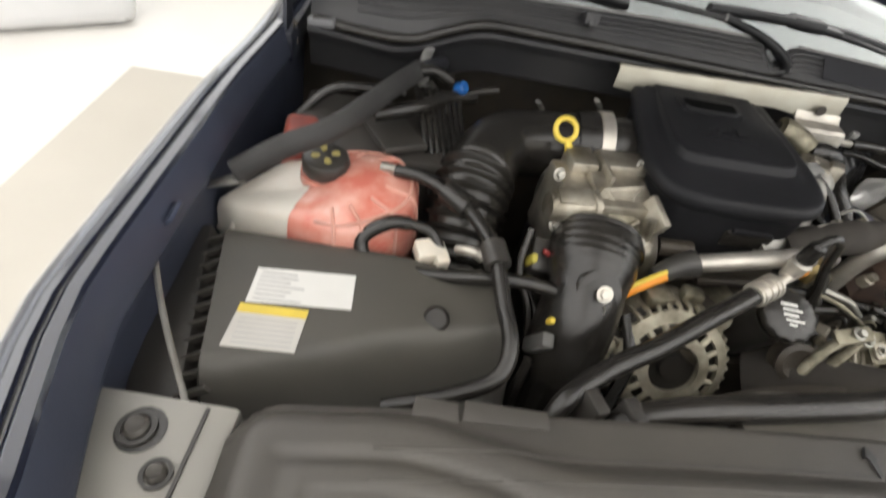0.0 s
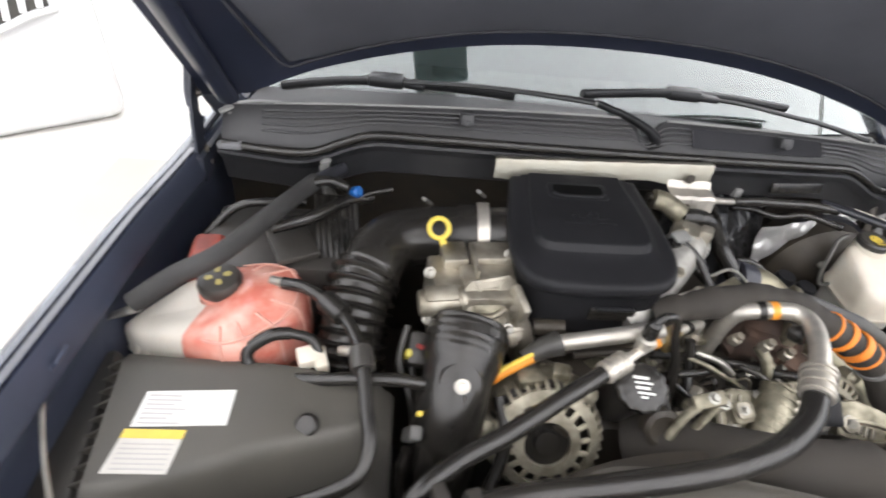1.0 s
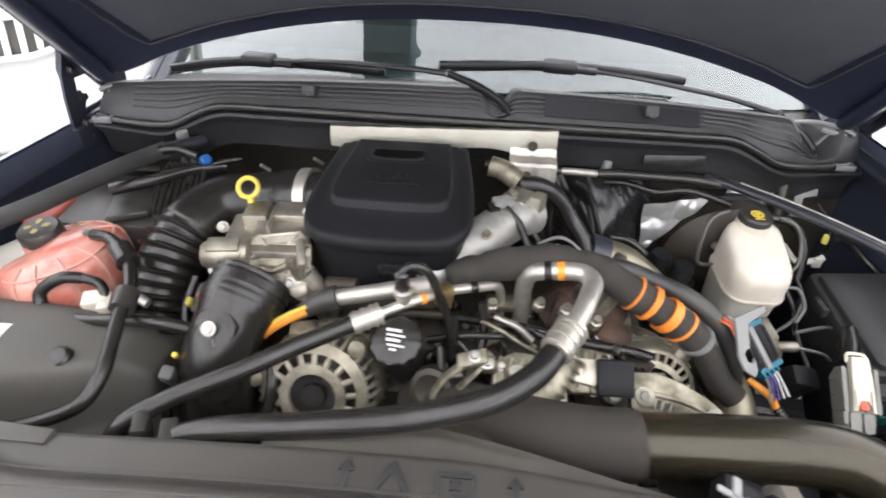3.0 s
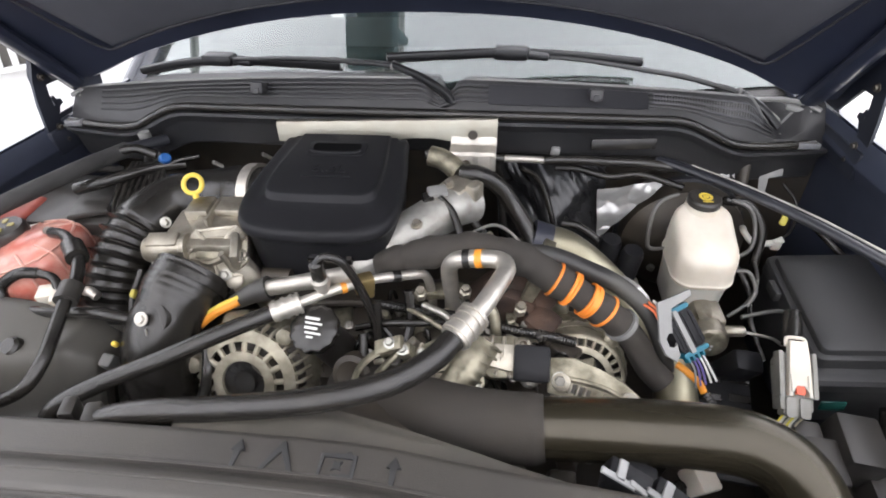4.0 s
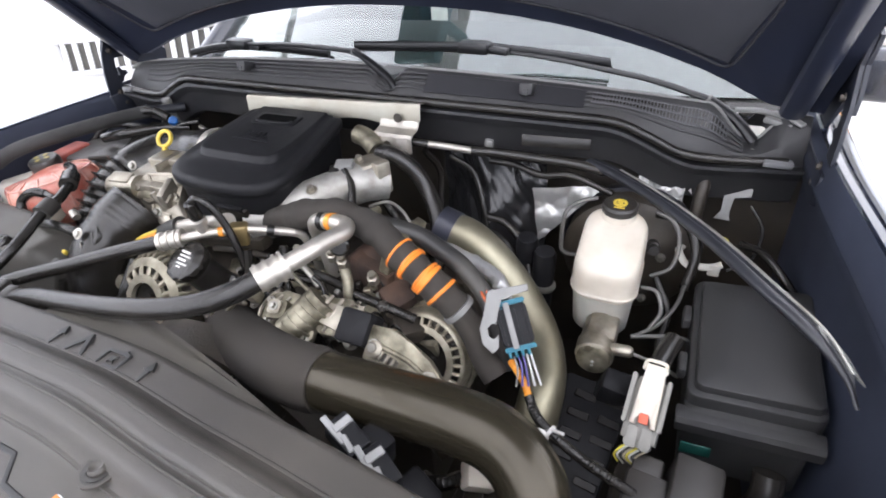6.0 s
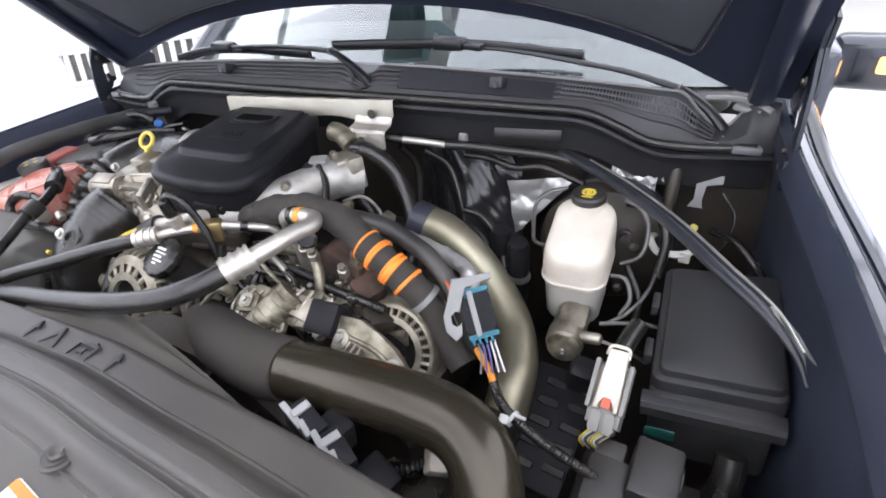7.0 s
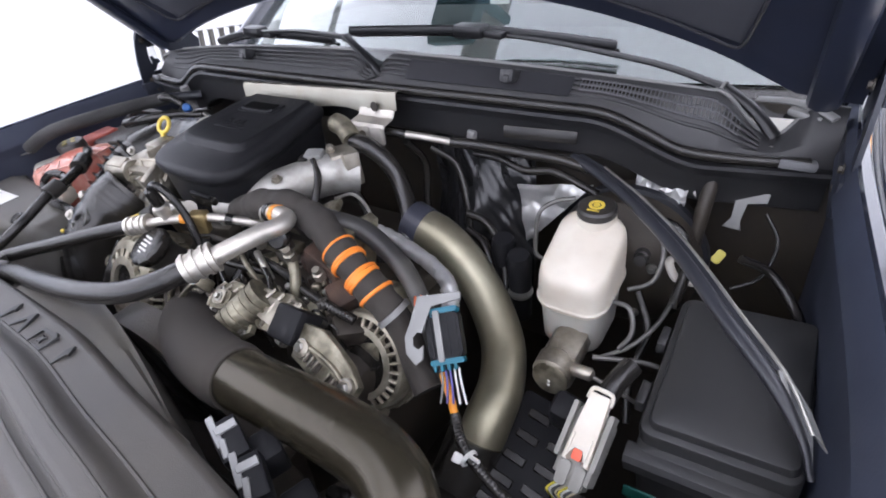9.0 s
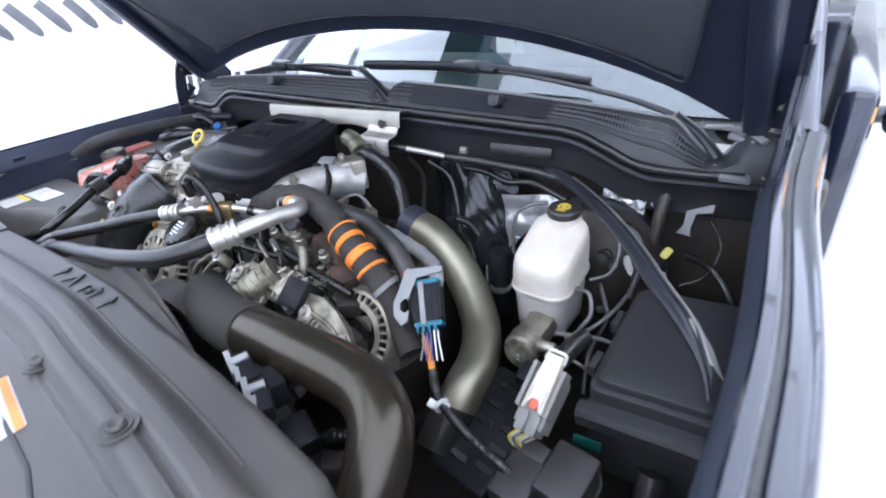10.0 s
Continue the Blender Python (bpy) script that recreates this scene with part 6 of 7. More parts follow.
for i, p in enumerate(foil_line):
    q = toward(foil_line[min(i + 1, len(foil_line) - 1)] - foil_line[max(i - 1, 0)], at=p)
    loops.append([q @ V((0.0125 + 0.004 * noise.noise(V(i * 0.45, j * 0.9, 2))) * math.cos(g), (0.0125 + 0.004 * noise.noise(V(i * 0.45, j * 0.9, 8))) * math.sin(g), 0) for j, g in ((k, 2 * math.pi * k / 14) for k in range(14))])
part("foil_wrap", loft(nb(), loops), FOIL, harness, "crumpled silver foil wrap", angle=40)
part("lower_branch", tube(nb(), [(0.357, 0.592, 1.114), (0.382, 0.585, 1.085), (0.405, 0.570, 1.05), (0.43, 0.555, 1.03)], 0.021, 14), WRAP, harness)

plug = thing("harness_connector", (0.43, 0.57, 1.0), "black wiring connector with teal locks on a grey bracket", "connector", lay=(0.008, 0.005, 0.007))
A, Bq = V(0.415, 0.605, 1.128), V(0.452, 0.557, 1.082)
d = (Bq - A).normalized()
face = V(0.25, -0.62, 0.74)
m = toward(face, -d, A.lerp(Bq, 0.5))
bm = prism(nb(), rrect(0.044, 0.058, 0.006), m @ pose(0.006, 0, -0.022), 0.03, 0.003)
for k in range(4):
    prism(bm, rrect(0.003, 0.05, 0.001), m @ pose(-0.010 + 0.011 * k, 0, 0.007), 0.0025, 0.0006)
part("body", bm, COVER, plug)
part("body_rib", prism(nb(), rrect(0.008, 0.066, 0.002), m @ pose(0.0, 0, 0.008), 0.004, 0.001), GREY, plug)
for sx, sy, wide in ((0.006, -0.033, 0.044), (0.008, 0.033, 0.040)):
    lock = part("teal_lock", prism(nb(), rrect(wide, 0.007, 0.002), m @ pose(sx, sy, -0.014), 0.023, 0.0012), TEAL, plug, "teal comb lock")
    for k in range(int(wide / 0.009)):
        q = m @ pose(sx - wide / 2 + 0.005 + 0.009 * k, sy - 0.006, 0.002)
        part("lock_tooth", box(nb(), q.translation, (0.0045, 0.011, 0.012), [math.degrees(v) for v in q.to_euler()], 0.001, 1), TEAL, lock)
bracket = [(0.008, 0.050), (-0.006, 0.052), (-0.020, 0.020), (-0.030, 0.002), (-0.031, -0.020), (-0.020, -0.036), (-0.010, -0.030), (-0.006, -0.012), (-0.014, -0.018), (-0.021, -0.012), (-0.020, 0.0), (-0.012, 0.006), (-0.006, 0.002), (0.002, 0.02), (0.010, 0.036), (0.050, 0.038), (0.052, 0.048)]
part("bracket", prism(nb(), bracket, m @ pose(-0.014, 0.004, 0.011), 0.004, 0.001), GREY, plug, "grey hooked plastic bracket")
WIRE = [mat("wire_" + n, c, 0.4, 0, 0.1) for n, c in (("white", (0.6, 0.6, 0.57)), ("violet", (0.10, 0.08, 0.25)), ("grey", (0.2, 0.2, 0.2)), ("orange", (0.7, 0.16, 0.06)))]
for k, c in ((0, 2), (1, 1), (2, 1), (3, 0), (4, 0)):
    p0 = m @ V(-0.006 + 0.006 * k, -0.042, -0.002)
    part("wire", tube(nb(), [p0, p0 + d * 0.014 + V(0.002, -0.002, -0.002), p0 + d * 0.03 + V(0.003 * (k - 1), -0.006, -0.014)], 0.0016, 6, 4), WIRE[c], plug)
for k, c in ((0, 3), (1, 3), (2, 0)):
    p0 = m @ V(-0.024 + 0.006 * k, 0.030, 0.004)
    part("wire", tube(nb(), [p0, p0 - d * 0.012 + V(-0.003, 0, 0.004), p0 - d * 0.026 + V(-0.008 + 0.003 * k, 0.006, -0.006)], 0.0022, 6, 4), WIRE[c], plug)

loom = thing("battery_loom", (0.5, 0.5, 0.95), "ribbed black loom with an orange sleeve and zip tie", "loom", lay=(0.010, 0.006, 0.011))
part("orange_sleeve", tube(nb(), [(0.438, 0.565, 1.045), (0.450, 0.553, 1.044), (0.466, 0.540, 1.036), (0.474, 0.532, 1.024)], 0.0055, 12), AMBER, loom, "orange cable sleeve")
part("tube", corrugated(nb(), [(0.474, 0.532, 1.024), (0.49, 0.515, 1.01), (0.512, 0.50, 1.005), (0.56, 0.485, 0.99), (0.62, 0.48, 0.965), (0.66, 0.485, 0.94)], 0.0078, 0.005), RUBBER, loom)
part("zip_tie", ring(nb(), (0.513, 0.497, 1.006), (0.9, -0.35, -0.2), 0.009, 0.012, 0.005, 20), PAPER, loom, "white zip tie")
part("zip_tail", tube(nb(), [(0.518, 0.494, 1.018), (0.535, 0.49, 1.022)], 0.0025, 6, 2), PAPER, loom)
part("zip_head", box(nb(), (0.505, 0.487, 1.012), (0.012, 0.012, 0.008), (30, 20, 10), 0.002), PAPER, loom)

loom = thing("engine_loom", (0.1, 0.6, 1.05), "ribbed black wiring loom across the engine front", "loom")
part("tube", corrugated(nb(), [(-0.02, 0.605, 1.11), (0.06, 0.600, 1.105), (0.126, 0.594, 1.102), (0.19, 0.58, 1.098), (0.25, 0.570, 1.10), (0.29, 0.575, 1.085)], 0.0085, 0.005), RUBBER, loom)
for pts, r in (([(-0.01, 0.56, 1.11), (0.03, 0.54, 1.085), (0.08, 0.545, 1.075), (0.13, 0.55, 1.085)], 0.005), ([(-0.012, 0.56, 1.16), (-0.01, 0.545, 1.12), (-0.01, 0.53, 1.07)], 0.008), ([(0.03, 0.60, 1.15), (0.035, 0.58, 1.11), (0.03, 0.55, 1.08)], 0.008)):
    part("lead", tube(nb(), pts, r, 8), RUBBER, loom)

# ---- driver's side of the bay ----
brake = thing("brake_fluid_reservoir", (0.545, 0.82, 0.95), "milky white brake fluid reservoir with a black cap", "reservoir", lay=(0.0, 0.012, -0.008))
RC = V(0.541, 0.815, 0)
ROUT = [Vector((x, y, 0)) for x, y in rrect(0.110, 0.136, 0.034, 8)]


def rloop(s, z, slope=0.0, dy=0.0):
    return [RC + V(p.x * s, p.y * s + dy, z + slope * (p.y * s + 0.067)) for p in ROUT]


lower = [rloop(0.66, 0.965), rloop(0.80, 0.969), rloop(0.86, 0.978), rloop(0.93, 1.052, 0.1)]
part("lower_body", loft(nb(), lower), IVORY, brake, angle=60)
upper = [rloop(0.97, 1.050, 0.1), rloop(1.0, 1.053, 0.1), rloop(1.0, 1.060, 0.1), rloop(0.985, 1.062, 0.1), rloop(0.985, 1.074, 0.28), rloop(0.975, 1.090, 0.36), rloop(0.945, 1.100, 0.39), rloop(0.90, 1.1055, 0.40), rloop(0.82, 1.109, 0.40), rloop(0.6, 1.111, 0.40), rloop(0.3, 1.112, 0.40)]
part("upper_body", loft(nb(), upper), WHITE, brake, angle=60)
part("seam", loft(nb(), [rloop(1.0, 1.0555, 0.1), rloop(1.025, 1.057, 0.1), rloop(1.025, 1.060, 0.1), rloop(1.0, 1.062, 0.1)], (False, False)), WHITE, brake)
part("neck", lathe(nb(), [(0.032, -0.02), (0.030, 0.012)], (0.541, 0.868, 1.152), (0, 0, 1), 28), WHITE, brake)
cap = part("cap", lathe(nb(), [(0.027, 0), (0.030, 0.003), (0.030, 0.015), (0.027, 0.0185), (0.012, 0.019)], (0.541, 0.868, 1.158), (0, -0.05, 1), 28), PLASTIC, brake, "black cap with a yellow mark")
part("cap_mark", ring(nb(), (0.541, 0.866, 1.177), (0, -0.05, 1), 0.007, 0.012, 0.001, 24), YELLOW, cap)
part("cap_disc", lathe(nb(), [(0.005, 0), (0.005, 0.001)], (0.541, 0.866, 1.177), (0, -0.05, 1), 16), YELLOW, cap)
part("cap_bar", box(nb(), (0.541, 0.850, 1.177), (0.018, 0.003, 0.001), (0, 0, 0), 0), YELLOW, cap)
part("cap_bar", box(nb(), (0.541, 0.882, 1.1755), (0.018, 0.003, 0.001), (0, 0, 0), 0), YELLOW, cap)
part("green_sticker", lathe(nb(), [(0.008, 0), (0.008, 0.0008)], (0.503, 0.765, 1.02), (-0.6, -0.8, 0), 16), mat("green_sticker", (0.05, 0.3, 0.05), 0.5), brake)

master = thing("brake_master_cylinder", (0.545, 0.78, 0.9), "cast aluminium brake master cylinder below the reservoir", "cylinder", lay=(0.009, 0.007, 0.010))
part("barrel", lathe(nb(), [(0.026, 0), (0.031, 0.004), (0.032, 0.03), (0.029, 0.034), (0.029, 0.2)], (0.541, 0.682, 0.972), (0, 0.97, 0.05), 28), CAST, master)
part("end_plug", lathe(nb(), [(0.0275, 0), (0.0275, 0.003), (0.024, 0.005)], (0.541, 0.681, 0.972), (0, -1, 0.15), 28), CAST_DULL, master)
bm = box(nb(), (0.545, 0.735, 0.985), (0.05, 0.06, 0.035), bev=0.008)
lathe(bm, [(0.010, 0), (0.010, 0.03), (0.007, 0.034)], (0.565, 0.70, 0.985), (1, -0.1, 0.2), 14)
part("port_block", bm, CAST, master)
for z in (0.962, 0.970):
    part("paint_dot", lathe(nb(), [(0.0026, 0), (0.002, 0.001)], (0.541, 0.675, z), (0, -1, 0.15), 10), PAPER, master)
bm = nb()
tube(bm, [(0.60, 0.695, 0.99), (0.64, 0.69, 0.985), (0.67, 0.70, 0.96)], 0.003, 8)
part("pipe_stub", bm, STEEL, master)

booster = thing("brake_booster", (0.55, 1.0, 0.85), "round black brake booster on the firewall", "booster")
part("drum", lathe(nb(), [(0.05, -0.12), (0.10, -0.10), (0.128, -0.07), (0.13, -0.03), (0.134, -0.028), (0.134, -0.02), (0.128, -0.015), (0.12, 0.03)], (0.56, 1.04, 0.995), (0, 1, 0), 40), DARK, booster)
part("crimp_ring", lathe(nb(), [(0.129, -0.034), (0.137, -0.031), (0.137, -0.017), (0.129, -0.014)], (0.56, 1.04, 0.995), (0, 1, 0), 40), BRACE, booster)
for k in range(4):
    g = math.pi / 2 * k + 0.6
    part("stud", bolt(nb(), (0.56 + 0.075 * math.cos(g), 0.928, 0.995 + 0.075 * math.sin(g)), (0, -1, 0), 0.008, 0.012), STEEL, booster)
part("vacuum_port", lathe(nb(), [(0.012, 0.0), (0.012, 0.018), (0.009, 0.02), (0.009, 0.035)], (0.605, 0.93, 1.06), (0.1, -1, 0.3), 16), PLASTIC, booster)

# bent brake lines
line = thing("brake_lines", (0.55, 0.85, 0.9), "bent steel brake lines round the reservoir", "pipe")
for pts in ([(0.50, 0.90, 1.16), (0.47, 0.885, 1.155), (0.452, 0.865, 1.14), (0.450, 0.855, 1.09), (0.458, 0.85, 1.065), (0.50, 0.86, 1.06)],
            [(0.60, 0.90, 1.15), (0.63, 0.89, 1.14), (0.645, 0.875, 1.11), (0.64, 0.85, 1.075), (0.61, 0.835, 1.06)],
            [(0.60, 0.80, 1.06), (0.625, 0.795, 1.06), (0.637, 0.775, 1.035), (0.625, 0.76, 1.01)],
            [(0.60, 0.72, 1.02), (0.66, 0.74, 1.02), (0.70, 0.76, 1.0)]):
    part("line", tube(nb(), pts, 0.0038, 10), LINE_STEEL, line)
# vacuum canisters
can = thing("filter_canisters", (0.42, 0.86, 0.95), "two dark vertical canisters beside the reservoir", "canister")
part("canister", lathe(nb(), [(0.02, -0.14), (0.022, 0), (0.018, 0.012)], (0.425, 0.84, 1.055), (0.05, -0.1, 1), 20), COVER, can)
part("canister", lathe(nb(), [(0.02, -0.14), (0.022, 0), (0.018, 0.012)], (0.385, 0.86, 1.065), (0.05, -0.1, 1), 20), COVER, can)
part("band", tube(nb(), [(0.426, 0.838, 0.985), (0.4265, 0.8377, 0.990)], 0.023, 20, 2), STEEL, can)

# foil heat shields and dark foil behind the engine
foil = thing("foil_shield", (0.4, 1.0, 1.0), "crinkled silver foil heat shield on the firewall", "heat shield", "foil shields")
bm = nb()
a, b, c, dq = V(0.362, 0.975, 1.122), V(0.50, 0.985, 1.14), V(0.380, 0.965, 0.99), V(0.398, 0.968, 1.02)


def tri_foil(u, v):
    p = a.lerp(b, u).lerp(c.lerp(dq, u), v)
    k = abs(noise.noise(p * 20)) * 0.016 + abs(noise.noise(p * 48)) * 0.004
    return p + V(0, -1, 0.2) * k


part("sheet", thicken(grid(bm, 48, 36, tri_foil), 0.001), FOIL, foil, angle=22)
foil = thing("foil_shield", (0.6, 1.03, 1.1), "small crumpled foil patch under the cowl", "heat shield", "foil shields")
part("sheet", thicken(grid(nb(), 18, 14, lambda u, v: V(0.555 + 0.085 * u, 1.05 - 0.03 * v + 0.012 * noise.noise(V(u * 5, v * 4, 1)), 1.158 - 0.05 * v + 0.01 * noise.noise(V(u * 7, v * 6, 3)))), 0.001), FOIL, foil, angle=20)
foil = thing("insulation_blanket", (0.28, 1.0, 0.9), "shiny black crinkled insulation on the firewall", "insulation")
def sheeting(u, v):
    q = V(u * 2.2 + v * 0.8, v * 1.6, 7)
    wave = 0.035 * noise.noise(q) + 0.012 * noise.noise(q * 2.3)
    crease = 0.014 * abs(noise.noise(V(u * 5 - v * 3, v * 2.2 + u, 2))) + 0.005 * abs(noise.noise(V(u * 13 - v * 7, v * 6, 4)))
    return V(0.14 + 0.235 * u + 0.03 * v, 1.035 - 0.09 * v - 0.035 * math.sin(math.pi * u) - wave - crease, 1.195 - 0.28 * v)


part("sheet", thicken(grid(nb(), 90, 60, sheeting), 0.001), BLACK_FOIL, foil, "pleated shiny sheet", angle=30)
for pts, r in (([(0.29, 0.90, 1.08), (0.33, 0.895, 1.075), (0.375, 0.87, 1.045), (0.40, 0.83, 0.99), (0.405, 0.8, 0.93)], 0.008), ([(0.30, 0.88, 1.06), (0.345, 0.86, 1.05), (0.375, 0.83, 1.01), (0.385, 0.80, 0.95)], 0.007)):
    solid("vacuum_line", tube(nb(), pts, r, 10), RUBBER, pts[0], "thin black vacuum line by the boost pipe", "hose", "vacuum lines")
bm = tube(nb(), [(0.02, 0.87, 1.245), (0.10, 0.885, 1.235), (0.165, 0.905, 1.222)], 0.009, 10)
lines = thing("cowl_line", (0.3, 0.95, 1.15), "black line with a silver ferrule along the cowl", "pipe")
part("rear_hose", bm, RUBBER, lines)
part("ferrule", tube(nb(), [(0.165, 0.905, 1.222), (0.20, 0.922, 1.213), (0.243, 0.938, 1.203)], 0.007, 12), ALU, lines)
part("hose", tube(nb(), [(0.243, 0.938, 1.203), (0.30, 0.952, 1.198), (0.37, 0.96, 1.192), (0.44, 0.965, 1.188), (0.50, 0.955, 1.185)], 0.010, 12), RUBBER, lines)
part("second_hose", tube(nb(), [(0.27, 0.97, 1.17), (0.32, 0.975, 1.165), (0.38, 0.965, 1.155), (0.44, 0.96, 1.165), (0.52, 0.94, 1.15)], 0.007, 10), RUBBER, lines)
part("pale_clip", box(nb(), (0.268, 0.972, 1.205), (0.018, 0.014, 0.022), (0, 8, 0), 0.004), GREY, lines)

brace = thing("bay_brace", (0.7, 0.75, 1.1), "dark steel diagonal brace with a flattened end", "brace", "bay braces", lay=(-0.005, -0.004, 0))
BL = [(0.47, 0.975, 1.192), (0.52, 0.945, 1.190), (0.60, 0.875, 1.188), (0.68, 0.79, 1.184), (0.75, 0.70, 1.178), (0.80, 0.645, 1.168), (0.832, 0.605, 1.150), (0.846, 0.58, 1.13)]
part("bar", tube(nb(), BL, lambda t: 0.0085 - 0.0055 * step(0.80, 1.0, t), 14, 8, flat=0.9), BRACE, brace)
web = [(V(*p), V(*p) + V(0.012, 0.0075, 0.006) * w) for p, w in zip(BL, (1, 1, 1, 1, 1, 0.9, 0.6, 0.1))]
part("web", thicken(grid(nb(), 7, 1, lambda u, v: web[round(u * 7)][0].lerp(web[round(u * 7)][1], v)), 0.003), BRACE, brace)
part("ridge", tube(nb(), [b for a, b in web[1:-1]], 0.002, 8), STEEL, brace, "bright steel upper edge")
part("end_tab", prism(nb(), [(-0.04, -0.004), (0.0, -0.012), (0.034, -0.014), (0.012, -0.001), (0.036, 0.006), (0.0, 0.008), (-0.04, 0.004)], pose(0.828, 0.628, 1.156, 0, 25, -52), 0.003, 0.0008), GREY, brace, "pale forked end")

hook = thing("cable_hanger", (0.72, 1.04, 1.1), "pale grey cable hanger bracket on the inner fender", "bracket", lay=(-0.004, 0.018, 0.010))
part("plate", prism(nb(), [(-0.035, 0.014), (-0.022, 0.014), (-0.012, 0.006), (0.012, 0.006), (0.022, 0.014), (0.036, 0.014), (0.036, 0.0), (0.008, -0.002), (0.006, -0.024), (0.016, -0.036), (-0.012, -0.036), (-0.006, -0.024), (-0.008, -0.002), (-0.035, 0.002)], toward((-0.1, -0.8, 0.5), (0, 0, 1), (0.723, 1.036, 1.108)) @ Matrix.Diagonal((-1, 1.3, 1, 1)), 0.004, 0.001), GREY, hook)
part("cable", tube(nb(), [(0.76, 1.02, 1.10), (0.785, 0.99, 1.07), (0.775, 0.95, 1.03), (0.74, 0.93, 1.01)], 0.003, 8), RUBBER, hook)
part("post", tube(nb(), [(0.675, 1.03, 1.14), (0.672, 1.0, 1.08), (0.67, 0.98, 1.0)], 0.012, 10), DARK, hook)
part("yellow_tag", prism(nb(), rrect(0.013, 0.021, 0.004), toward((0.2, -0.7, 0.6), (0.5, 0, 1), (0.716, 0.895, 1.09)), 0.003, 0.0008), FADED_YELLOW, hook)
clip = thing("fuse_box_clip", (0.66, 0.87, 1.05), "pale wire clip at the back of the fuse box", "clip", lay=(0.014, 0.026, -0.004))
part("hook", tube(nb(), [(0.640, 0.905, 1.072), (0.635, 0.885, 1.075), (0.648, 0.87, 1.062), (0.662, 0.868, 1.060), (0.690, 0.87, 1.062), (0.705, 0.872, 1.07)], 0.0065, 10, flat=0.7), IVORY, clip)
part("foot", box(nb(), (0.695, 0.868, 1.058), (0.018, 0.006, 0.022), bev=0.002), IVORY, clip)

fuse = thing("fuse_box", (0.765, 0.73, 0.85), "black fuse box with a flat moulded lid", "fuse box", lay=(0.0, 0.006, 0.0))
FT = pose(0.765, 0.735, 1.035, 6, -5, 0)


def flat_box(w, h, r, z0, z1, dx=0.0, dy=0.0, inset=0.006):
    o = lambda k, z: [FT @ V(x * (1 - k / w) + dx, y * (1 - k / h) + dy, z) for x, y in rrect(w, h, r)]
    return loft(nb(), [o(0, z0), o(0, z1 - inset), o(inset * 0.6, z1 - inset * 0.3), o(inset * 2, z1), o(min(w, h) * 0.6, z1 + 0.0005)])


part("lower_case", flat_box(0.16, 0.25, 0.012, -0.16, -0.02), FUSE, fuse)
part("lid", flat_box(0.170, 0.242, 0.016, -0.03, 0.003, 0.005, 0.012), FUSE, fuse)
part("lid_top", flat_box(0.155, 0.220, 0.012, 0.0, 0.016, 0.008, 0.011, 0.007), FUSE, fuse)
part("front_rail", loft(nb(), [[FT @ V(x, y, z) for y, z in ((-0.108, -0.034), (-0.110, -0.022), (-0.120, -0.020), (-0.131, -0.023), (-0.136, -0.030), (-0.135, -0.050), (-0.11, -0.053))] for x in (-0.089, -0.086, 0.086, 0.089)]), FUSE, fuse, "moulded front ledge")
for y in (-0.05, 0.05):
    part("side_latch", box(nb(), FT @ V(-0.088, y, -0.008), (0.012, 0.04, 0.02), (0, 0, 0), 0.003), FUSE, fuse)
part("green_window", box(nb(), (0.71, 0.578, 0.968), (0.04, 0.004, 0.018), (-8, 0, 4), 0.003), mat("dark_green_plastic", (0.01, 0.06, 0.05), 0.25), fuse)
part("cable_boot", tube(nb(), [(0.80, 0.575, 0.97), (0.80, 0.555, 0.94), (0.79, 0.54, 0.88)], 0.02, 12), RUBBER, fuse)
part("loom", corrugated(nb(), [(0.80, 0.555, 0.945), (0.79, 0.52, 0.92), (0.77, 0.50, 0.86)], 0.013), RUBBER, fuse)

conn = thing("grey_connector", (0.63, 0.59, 0.95), "large grey wiring connector with a white lever", "connector", lay=(0.006, 0.0, 0.008))
cm = toward((-0.1, -0.55, 0.8), (0.06, 0.8, 0.55), (0.632, 0.592, 1.016))
SHELL = mat("stone_grey_plastic", (0.25, 0.243, 0.22), 0.45, 0, 0.2, 80, 0.1, 600, dirt=(0.19, 0.182, 0.16))
bm = prism(nb(), [(-0.023, -0.048), (0.023, -0.048), (0.024, 0.028), (0.016, 0.040), (-0.016, 0.040), (-0.024, 0.028)], cm @ pose(0, -0.004, -0.03), 0.030, 0.003)
for k in range(3):
    prism(bm, rrect(0.050, 0.0035, 0.001), cm @ pose(0, -0.030 + 0.024 * k, -0.026), 0.022, 0.0008)
part("shell", bm, SHELL, conn)
part("lever", prism(nb(), [(-0.012, 0.054), (-0.0135, 0.020), (-0.0165, -0.032), (-0.0085, -0.032), (-0.0075, -0.012), (0.0085, -0.012), (0.0095, -0.032), (0.0175, -0.032), (0.0150, 0.020), (0.0135, 0.054)], cm @ pose(0.001, 0.0, 0.0), 0.013, 0.003), WHITE, conn, "white forked locking lever")
part("lever_rib", prism(nb(), rrect(0.003, 0.026, 0.001), cm @ pose(-0.0105, -0.012, 0.0125), 0.003, 0.0008), WHITE, conn)
part("lever_rib", prism(nb(), rrect(0.003, 0.026, 0.001), cm @ pose(0.0125, -0.012, 0.0125), 0.003, 0.0008), WHITE, conn)
part("lever_loop", tube(nb(), [cm @ V(-0.014, 0.045, 0.004), cm @ V(-0.012, 0.058, 0.003), cm @ V(0.0, 0.060, 0.003), cm @ V(0.013, 0.058, 0.003), cm @ V(0.015, 0.045, 0.004)], 0.0028, 8), WHITE, conn)
part("red_tab", prism(nb(), rrect(0.012, 0.013, 0.002), cm @ pose(0.0015, -0.022, 0.002), 0.010, 0.001), RED, conn)
